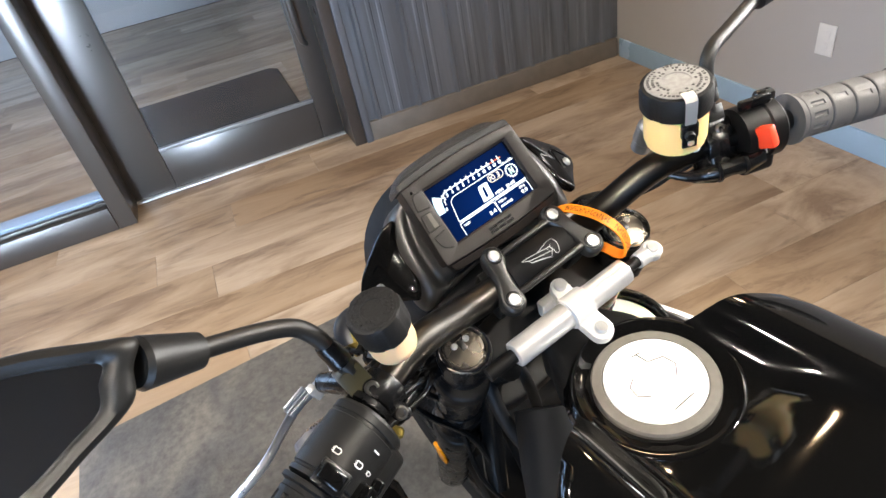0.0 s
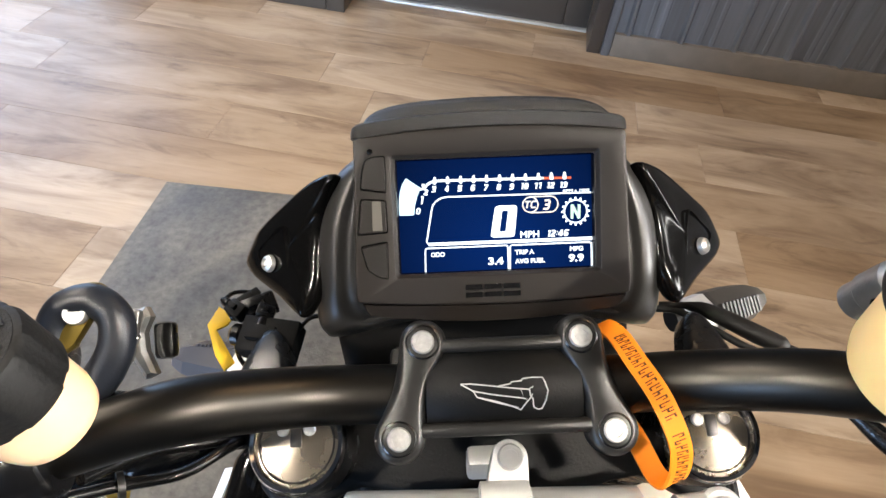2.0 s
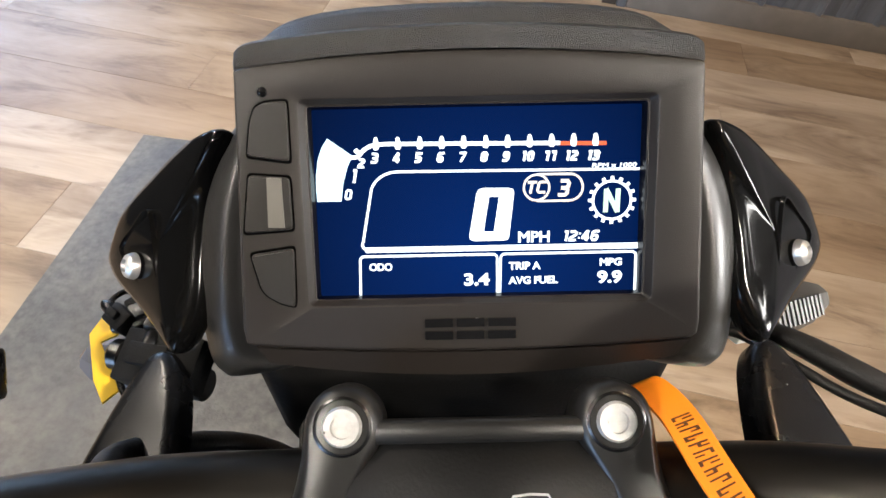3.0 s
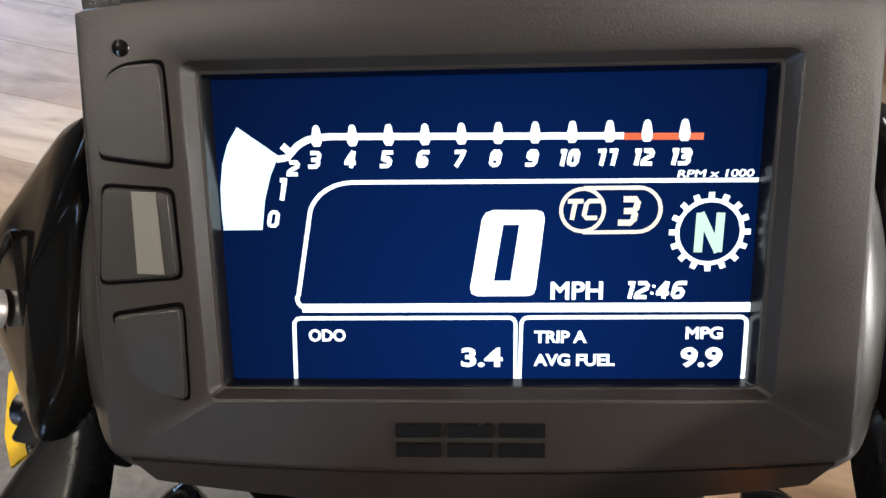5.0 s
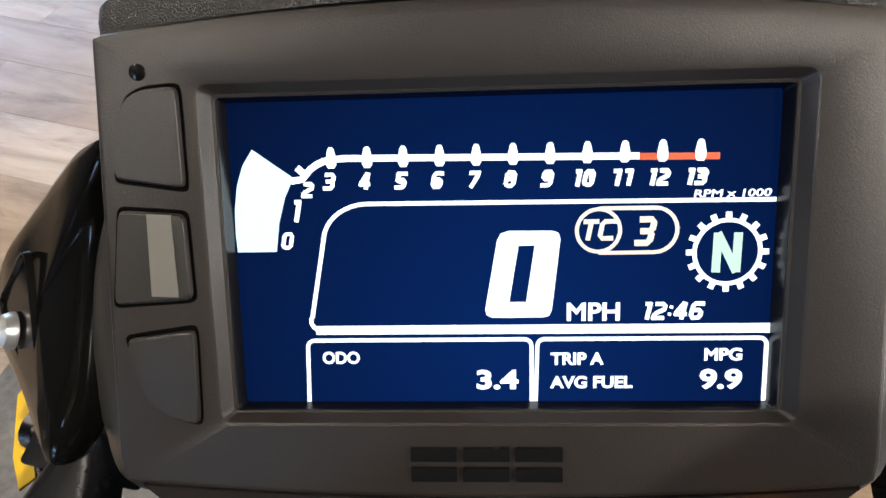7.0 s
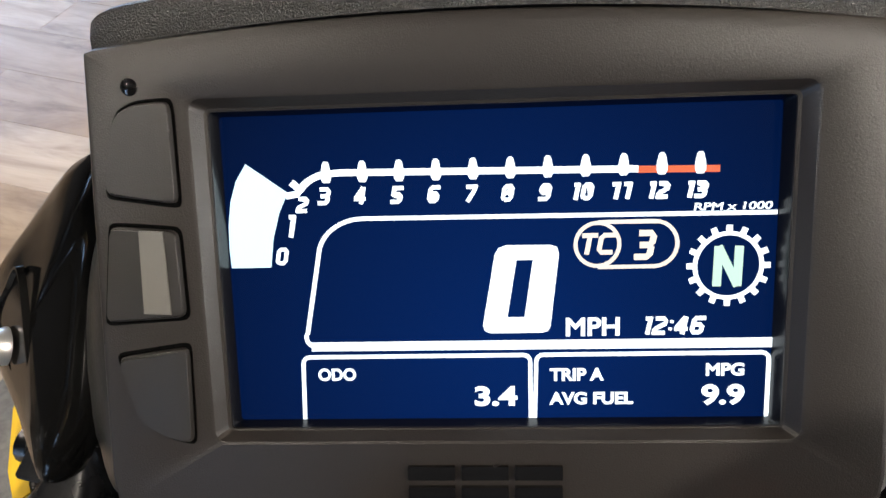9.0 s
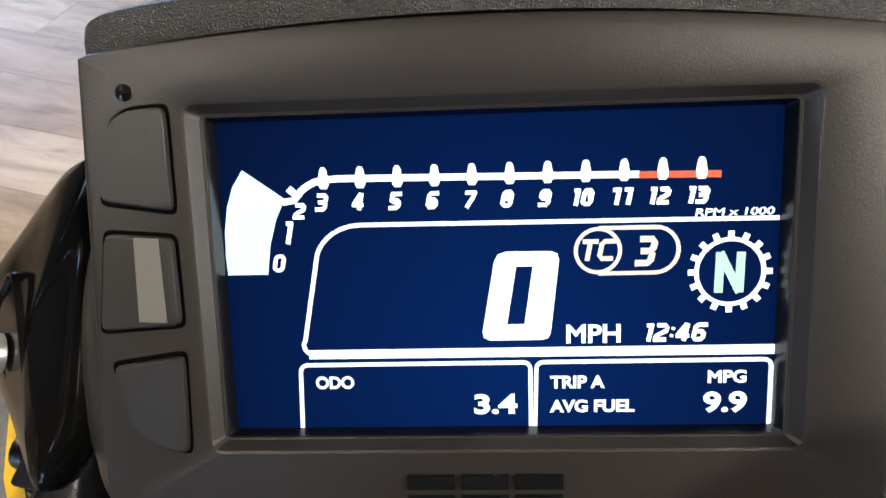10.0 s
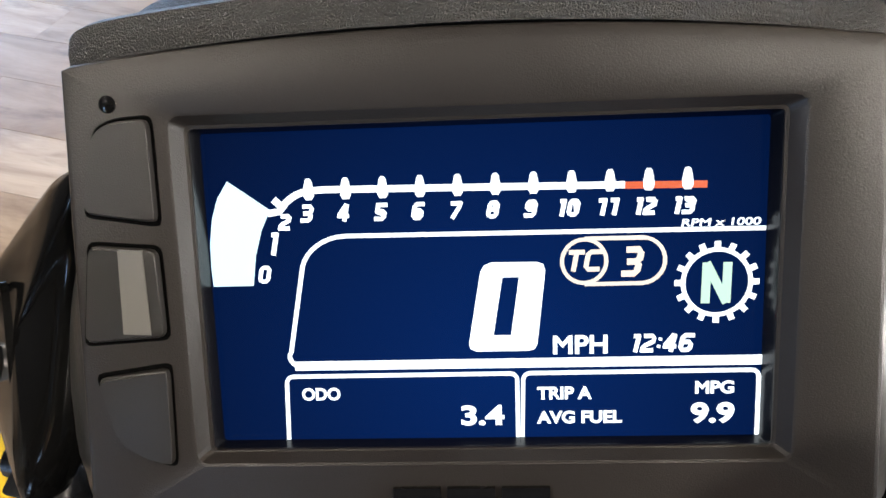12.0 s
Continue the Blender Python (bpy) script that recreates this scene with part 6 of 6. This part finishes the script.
# frame, engine and radiator under the tank
fr_pts = [(0.045, -0.08, -0.22), (0.10, -0.16, -0.29), (0.165, -0.30, -0.37), (0.165, -0.48, -0.45), (0.12, -0.60, -0.58)]
for s in (-1, 1):
    part("frame_beam", tube([(s * x, y, z) for x, y, z in fr_pts], [0.032, 0.036, 0.042, 0.045, 0.045], 20), M_DEEP, None, "black aluminium frame beam", 60)
part("engine", join(box(0.28, 0.36, 0.34, Matrix.Translation((0, -0.32, -0.62)), 0.05, 3), box(0.14, 0.18, 0.24, Matrix.Translation((0, -0.14, -0.42)) @ pose(0, 0, 0, -30, 0, 0), 0.03, 3)), M_DEEP, None, "black engine block", 50)
part("radiator", box(0.22, 0.04, 0.26, Matrix.Translation((0, 0.03, -0.56)) @ pose(0, 0, 0, -18, 0, 0), 0.008), M_DEEP, None, "black radiator")
part("headlight", join(lathe([(0.02, 0.06), (0.07, 0.05), (0.10, 0.0), (0.10, -0.06)], frame_of((0, 0.155, -0.135), (0, 0.95, -0.3)), 36), box(0.20, 0.12, 0.10, Matrix.Translation((0, 0.072, -0.140)), 0.02, 3)), M_DEEP, None, "black headlight unit under the dash", 50)

for s in (-1, 1):
    part("dash_bracket", prism([(s * (p.x - 0.133) * 1.1, p.y) for p in spline([(0.112, -0.036, 0), (0.117, -0.005, 0), (0.124, 0.020, 0), (0.133, 0.030, 0), (0.142, 0.024, 0), (0.150, 0.000, 0), (0.158, -0.036, 0)], 5)], 0.014, Matrix.Translation((s * 0.139, 0, -0.112)) @ pose(0, 0, 0, 0, s * 14, 0), 0.006, 3), M_SATIN, None, "satin black bracket arm behind the handlebar", 50)


def turn_signal(s, at, material, label, ribs):
    """A wedge-shaped lens with crisp edges on a silver root and a rubber stalk."""
    m = frame_of(at, (s * 0.95, 0.28, -0.05), (0, 0, 1))
    section = [(0.80, -0.55), (0.95, 0.35), (0.30, 1.05), (-0.55, 1.0), (-0.95, 0.25), (-0.60, -0.80), (0.20, -1.0)]
    def loop(k, z):
        return [m @ Vector((0.0175 * k * x, 0.021 * k * y, z)) for x, y in section]
    sig = part("turn_signal", rings([loop(k, z) for k, z in ((0.93, -0.022), (1.0, -0.018), (1.0, 0.004), (0.86, 0.026), (0.50, 0.042), (0.30, 0.046))]), material, None, label, 15)
    part("reflector_root", rings([loop(k, z) for k, z in ((0.60, -0.050), (0.86, -0.046), (0.95, -0.0225))]), M_ALUCAST, sig, "silver root of the lens", 15)
    for k in range(ribs):
        z = -0.016 + k * 0.0042
        q = 1.0 if z < 0.004 else 1.0 - 0.14 * (z - 0.004) / 0.022
        part("lens_rib", prism([(q * 0.0175 * 0.95, q * 0.021 * 0.30), (q * 0.0175 * 1.05, q * 0.021 * 0.42), (q * 0.0175 * 0.36, q * 0.021 * 1.12), (q * 0.0175 * 0.28, q * 0.021 * 1.02)], 0.0020, m @ Matrix.Translation((0, 0, z))), material, sig)
    part("stalk", tube([m @ Vector((0, 0, -0.048)), m @ Vector((0, 0, -0.054)), m @ Vector((0.0, 0, -0.062))], [0.010, 0.012, 0.012], 16), M_RUBBER, sig)


turn_signal(-1, (-0.245, 0.112, -0.262), M_LENS, "smoked blue-grey wedge-shaped turn signal", 9)
turn_signal(1, (0.255, 0.152, -0.255), M_CLEARLENS, "clear ribbed wedge-shaped turn signal", 11)

# wiring and hoses
part("wire_sleeve", tube([(0.128, 0.048, -0.116), (0.144, 0.043, -0.112), (0.155, 0.037, -0.110), (0.169, 0.027, -0.110), (0.184, 0.014, -0.110), (0.196, 0.005, -0.110), (0.199, 0.003, -0.110), (0.218, -0.011, -0.108), (0.240, -0.030, -0.098), (0.250, -0.060, -0.070)], [0.0022, 0.0026, 0.0052, 0.0062, 0.0066, 0.0060, 0.0026, 0.0024, 0.0024, 0.0024], 16), M_RUBBER, None, "black cable with a thick sleeve")
part("wire", tube([(0.126, 0.046, -0.118), (0.140, 0.041, -0.116), (0.158, 0.024, -0.115), (0.177, 0.007, -0.115), (0.194, -0.006, -0.112), (0.212, -0.030, -0.095), (0.220, -0.060, -0.060)], 0.0026, 14), M_RUBBER, None, "black cable")
for pts, r in (([(-0.125, -0.055, -0.055), (-0.14, -0.02, -0.10), (-0.11, 0.02, -0.20), (-0.06, 0.02, -0.34), (-0.05, 0.0, -0.5)], 0.0055),
               ([(-0.07, -0.02, -0.12), (-0.085, -0.06, -0.22), (-0.06, -0.09, -0.34), (-0.04, -0.08, -0.46)], 0.008),
               ([(-0.04, 0.0, -0.14), (-0.03, -0.04, -0.24), (-0.05, -0.06, -0.36), (-0.08, -0.05, -0.46)], 0.007)):
    part("hose", tube(pts, r, 14), M_RUBBER, None, "black hose")
bellows = []
for k in range(15):
    bellows.append((0.0185 if k % 2 else 0.0155, -0.004 * k))
part("hose_bellows", lathe(bellows[::-1], frame_of((-0.072, -0.012, -0.215), (0.20, -0.30, 0.93)), 28), M_SATIN, None, "ribbed black rubber hose joint beside the fork", 30)
part("hose_clip", hoop([(0.0175, -0.004), (0.0200, -0.004), (0.0200, 0.004), (0.0175, 0.004)], frame_of((-0.070, -0.014, -0.208), (0.20, -0.30, 0.93)), 28), M_ALU, None, "bright metal hose clip")
for pts, r in (([(-0.150, -0.060, -0.060), (-0.168, -0.030, -0.110), (-0.150, -0.015, -0.190), (-0.112, -0.018, -0.280), (-0.100, -0.03, -0.40)], 0.0042),
               ([(-0.135, -0.050, -0.070), (-0.150, -0.020, -0.130), (-0.120, -0.010, -0.220), (-0.126, -0.030, -0.340), (-0.10, -0.05, -0.44)], 0.0034),
               ([(-0.060, -0.060, -0.150), (-0.072, -0.030, -0.190), (-0.084, -0.012, -0.290), (-0.110, -0.030, -0.380)], 0.0150),
               ([(-0.196, -0.098, -0.040), (-0.180, -0.075, -0.062), (-0.150, -0.062, -0.078), (-0.120, -0.040, -0.105)], 0.0036),
               ([(-0.206, -0.106, -0.044), (-0.186, -0.094, -0.058), (-0.160, -0.085, -0.066), (-0.138, -0.060, -0.082), (-0.118, -0.030, -0.13)], 0.0030)):
    part("hose", tube(pts, r, 14), M_CABLE, None, "shiny black hose beside the fork leg", 60)
for q, d in (((-0.186, -0.094, -0.058), (0.8, 0.4, -0.35)), ((-0.150, -0.020, -0.130), (0.2, 0.4, -0.9))):
    part("cable_tie", hoop([(0.0050, -0.0016), (0.0066, -0.0016), (0.0066, 0.0016), (0.0050, 0.0016)], frame_of(q, d), 16), M_SWITCH, None, "black cable tie")


def connector(x, y, z, sx, sy, sz, turn, material):
    """A plug body with a raised latch and a collar at its cable end."""
    m = Matrix.Translation((x, y, z)) @ pose(0, 0, 0, 14, 0, turn)
    c = part("connector", join(box(sx, sy, sz, m, 0.0016), box(sx * 0.5, sy * 0.4, sz * 0.3, m @ Matrix.Translation((-sx * 0.1, 0, sz * 0.6)), 0.0008)), material, None, "black wiring connector beside the headlight", 30)
    part("cable_collar", lathe([(sy * 0.22, 0), (sy * 0.30, 0.002), (sy * 0.30, 0.007), (sy * 0.16, 0.010)], m @ Matrix.Translation((-sx / 2, 0, 0)) @ pose(0, 0, 0, 0, -90, 0), 16), M_SATIN, c)


connector(-0.146, 0.030, -0.114, 0.040, 0.026, 0.018, -12, M_DEEP)
connector(-0.158, 0.058, -0.112, 0.024, 0.014, 0.013, 24, M_SATIN)
connector(-0.172, 0.052, -0.108, 0.014, 0.011, 0.011, -40, M_DEEP)
connector(-0.168, 0.068, -0.116, 0.018, 0.010, 0.010, 40, M_DEEP)
connector(-0.150, 0.046, -0.104, 0.010, 0.012, 0.009, 80, M_SATIN)
for pts in ([(-0.176, 0.060, -0.110), (-0.184, 0.066, -0.112), (-0.180, 0.074, -0.114), (-0.166, 0.074, -0.115), (-0.150, 0.062, -0.110)], [(-0.166, 0.040, -0.112), (-0.172, 0.034, -0.118), (-0.164, 0.016, -0.122), (-0.140, 0.004, -0.124)], [(-0.128, 0.030, -0.108), (-0.120, 0.044, -0.110), (-0.108, 0.050, -0.115)]):
    part("thin_wire", tube(pts, 0.0016, 10), M_SATIN, None, "thin black wire")

# wheels
def wheel(y, r, width, name):
    m = frame_of((0, y, -BASE + r), (1, 0, 0), (0, 0, 1))
    w = width / 2
    t = part(name, hoop([(r * 0.72, -w * 0.8), (r * 0.86, -w), (r * 0.95, -w * 0.75), (r, 0), (r * 0.95, w * 0.75), (r * 0.86, w), (r * 0.72, w * 0.8)], m, 56), M_RUBBER, None, "black road wheel with rubber tyre", 60)
    part("rim", hoop([(r * 0.66, -w * 0.75), (r * 0.73, -w * 0.8), (r * 0.73, w * 0.8), (r * 0.66, w * 0.75)], m, 56), M_SATIN, t)
    part("hub", lathe([(0.03, -0.06), (0.045, -0.05), (0.045, 0.05), (0.03, 0.06)], m, 28), M_SATIN, t)
    for k in range(6):
        a = math.pi * k / 3
        part("spoke", box(r * 0.64, 0.03, 0.022, m @ pose(0, 0, 0, 0, 0, math.degrees(a)) @ Matrix.Translation((r * 0.36, 0, 0)), 0.006), M_SATIN, t)


wheel(0.285, 0.30, 0.12, "front_wheel")
wheel(-1.13, 0.315, 0.19, "rear_wheel")
fen = []
for k in range(21):
    a = radians(25 + k * 6.5)
    c = Vector((0, 0.285, -BASE + 0.30))
    fen.append([c + Vector((x, 0.325 * math.cos(a) * (1 - abs(x) * 0.6), 0.325 * math.sin(a) * (1 - abs(x) * 0.6))) for x in np.linspace(-0.07, 0.07, 9)])
bm = rings(fen, False, False, closed=False)
bmesh.ops.solidify(bm, geom=bm.faces[:], thickness=0.004)
part("front_fender", bm, M_GLOSS, None, "gloss black front fender", 60)
for s in (-1, 1):
    part("swingarm", tube([(s * 0.10, -0.60, -0.66), (s * 0.12, -0.9, -0.70), (s * 0.11, -1.13, -0.728)], [0.04, 0.035, 0.03], 16), M_MATTE, None, "black swingarm", 60)
part("side_stand", tube([(-0.14, -0.45, -0.78), (-0.22, -0.43, -0.95), (-0.27, -0.42, -1.010)], 0.012, 14), M_SATIN, None, "black side stand", 60)
part("fairing_belly", box(0.26, 0.42, 0.14, Matrix.Translation((0, -0.30, -0.83)), 0.04, 3), M_GLOSS, None, "black belly pan", 50)


# ---------------------------------------------------------------- loose things on the motorcycle
def loose(name, bm, material, label, category, smooth=35):
    ob = finish(name, bm, material, None, "", smooth)
    ob.matrix_world = POSE
    return tagged(ob, label, category)


loop_pts = spline([(0.0560, -0.0290, -0.0330), (0.0590, -0.0440, -0.0215), (0.0630, -0.0620, -0.0175), (0.0720, -0.0810, -0.0235), (0.0795, -0.0970, -0.0390), (0.0790, -0.1040, -0.0560), (0.0735, -0.0990, -0.0630), (0.0660, -0.0830, -0.0560), (0.0600, -0.0600, -0.0580), (0.0540, -0.0380, -0.0500), (0.0540, -0.0280, -0.0430)], 8, True)
mid = sum(loop_pts, Vector()) / len(loop_pts)
rows = []
for i, p in enumerate(loop_pts):
    d = (loop_pts[(i + 1) % len(loop_pts)] - loop_pts[i - 1]).normalized()
    wdir = Vector((0.93, 0.30, 0.20))
    wdir = (wdir - d * wdir.dot(d)).normalized()
    nrm = d.cross(wdir).normalized()
    if nrm.dot(p - mid) < 0:
        nrm = -nrm
    rows.append((p, wdir, nrm))
W2_, T2_ = 0.0052, 0.0009
band_loops = [[p + w * W2_ + n * T2_, p + w * W2_ - n * T2_, p - w * W2_ - n * T2_, p - w * W2_ + n * T2_] for p, w, n in rows]
wrist = loose("wristband", rings(band_loops + band_loops[:1], False, False), M_ORANGE, "orange silicone wristband with dark printing looped over the handlebar", "wristband", 40)
ink = []
for k in range(9, 40):
    if k % 20 in (7, 8):
        continue
    p, w, n = rows[k % len(rows)]
    q = rows[(k + 1) % len(rows)][0]
    d = (q - p)
    for f, g, low, high in ((0.12, 0.30, -0.0029, 0.0029), (0.30, 0.72, *((-0.0029, -0.0019), (-0.0005, 0.0006), (0.0019, 0.0029))[k % 3]), (0.58, 0.74, *((-0.0029, 0.0), (0.0, 0.0029))[k % 2])):
        a, b = p + d * f + n * 0.0010, p + d * g + n * 0.0010
        ink.append(rings([[a + w * low + n * h, b + w * low + n * h, b + w * high + n * h, a + w * high + n * h] for h in (0, 0.0002)]))
o = finish("printing", join(*ink), M_INK, wrist, "dark printed bars", 0)
o["kind"] = "stuff"

tag_m = [(-0.197, 0.076), (-0.184, 0.066), (-0.187, 0.058), (-0.194, 0.054), (-0.175, 0.025), (-0.181, 0.018), (-0.19, 0.031), (-0.202, 0.059)]
loose("yellow_tag", prism(tag_m, 0.0012, Matrix.Translation((0, 0, -0.133)) @ pose(0, 0, 0, 0, 0, 0), 0.0003), M_YELLOW, "bent yellow plastic tag tied to the wiring", "tag")


# ---------------------------------------------------------------- vehicle in the room behind the glass
def far_vehicle():
    root = tagged(new("roadster"), "white and black three-wheeled roadster with bright alloy wheels", "vehicle")
    root.matrix_world = Matrix.Translation((-2.37, 3.33, 0)) @ pose(0, 0, 0, 0, 0, 10)
    def p(name, bm, material, parent=None, label=""):
        return finish(name, bm, material, parent or root, label, 40)
    r = 0.335
    m = frame_of((0, 0, r), (0, -1, 0), (1, 0, 0))
    t = p("front_wheel", hoop([(r * 0.82, -0.11), (r * 0.90, -0.118), (r * 0.985, -0.10), (r, -0.06), (r, 0.06), (r * 0.985, 0.10), (r * 0.90, 0.118), (r * 0.82, 0.11)], m, 72), M_RUBBER, None, "black low-profile tyre on a bright alloy wheel")
    p("rim", hoop([(r * 0.74, -0.10), (r * 0.83, -0.11), (r * 0.845, 0.108), (r * 0.80, 0.116), (r * 0.74, 0.098), (r * 0.72, 0.06)], m, 72), M_CHROME, t)
    p("brake_disc", hoop([(0.05, 0.0), (0.14, 0.0), (0.14, 0.01), (0.05, 0.01)], m, 40), M_FORKCAP, t)
    p("hub", lathe([(0.02, 0.02), (0.065, 0.03), (0.085, 0.078), (0.06, 0.092), (0.045, 0.094), (0.04, 0.088), (0.02, 0.088)], m, 32), M_CHROME, t)
    for k in range(12):
        p("spoke", box(r * 0.66, 0.030, 0.024, m @ pose(0, 0, 0, 0, 0, 30 * k + 4) @ Matrix.Translation((r * 0.42, 0, 0.080)) @ pose(0, 0, 0, 0, -4, 0), 0.007), M_CHROME, t)
    fe = []
    for k in range(19):
        a = radians(30 + k * 6.0)
        fe.append([Vector((0.39 * math.cos(a), y, r + 0.39 * math.sin(a))) for y in np.linspace(-0.13, 0.13, 7)])
    b = rings(fe, False, False, closed=False)
    bmesh.ops.solidify(b, geom=b.faces[:], thickness=0.008)
    p("front_fender", b, M_WHITEPAINT, None, "glossy white front fender")
    for dz in (0.26, 0.42):
        p("suspension_arm", tube([(0.0, 0.10, dz), (-0.10, 0.45, dz + 0.02)], 0.018, 12, smooth=False), M_SATIN)
    p("side_body", prism([(-0.55, 0.0), (-0.50, 0.30), (-0.62, 0.48), (-1.75, 0.55), (-1.75, 0.0)], 0.9, frame_of((0, 0.95, 0.14), (0, -1, 0), (1, 0, 0)) @ Matrix.Translation((0, 0, 0)), 0.03), M_MATTE, None, "dark lower side body")
    p("side_blade", tube([(-0.66, 0.03, 0.62), (-0.60, 0.03, 0.44), (-0.52, 0.03, 0.27)], [0.05, 0.035, 0.006], 14), M_WHITEPAINT, None, "white curved side blade")
    p("nose", box(0.55, 0.9, 0.26, Matrix.Translation((-0.25, 0.62, 0.52)), 0.09, 4), M_WHITEPAINT, None, "white nose body")


far_vehicle()

# ---------------------------------------------------------------- floor planks
PW, PL = 0.2286, 1.22
me = bpy.data.meshes.new("plank")
bm = box(PL - 0.0006, PW - 0.0006, 0.006, Matrix.Translation((0, 0, -0.003)))
bmesh.ops.bevel(bm, geom=[e for e in bm.edges if all(v.co.z > -1e-6 for v in e.verts)], offset=0.0007, segments=1, affect="EDGES")
bm.to_mesh(me)
bm.free()
me.materials.append(M_PLANK)
ends = {12: -0.974, 15: -0.385}
y = 1.535 - PW / 2 - 17 * PW
row = 6
random.seed(7)
while y < Y_FAR:
    start = ends.get(row - 11, random.uniform(0, PL))
    x = start - PL / 2
    while x - PL / 2 > X_WEST:
        x -= PL
    while x - PL / 2 < X_EAST:
        # end pieces are cut at the walls
        x0, x1 = max(x - PL / 2, X_WEST), min(x + PL / 2, X_EAST)
        if x1 - x0 > 0.03:
            ob = new("plank", me)
            ob.location = ((x0 + x1) / 2, y, 0)
            ob.scale = ((x1 - x0) / PL, 1, 1)
            ob.parent = floor
        x += PL
    y += PW
    row += 1
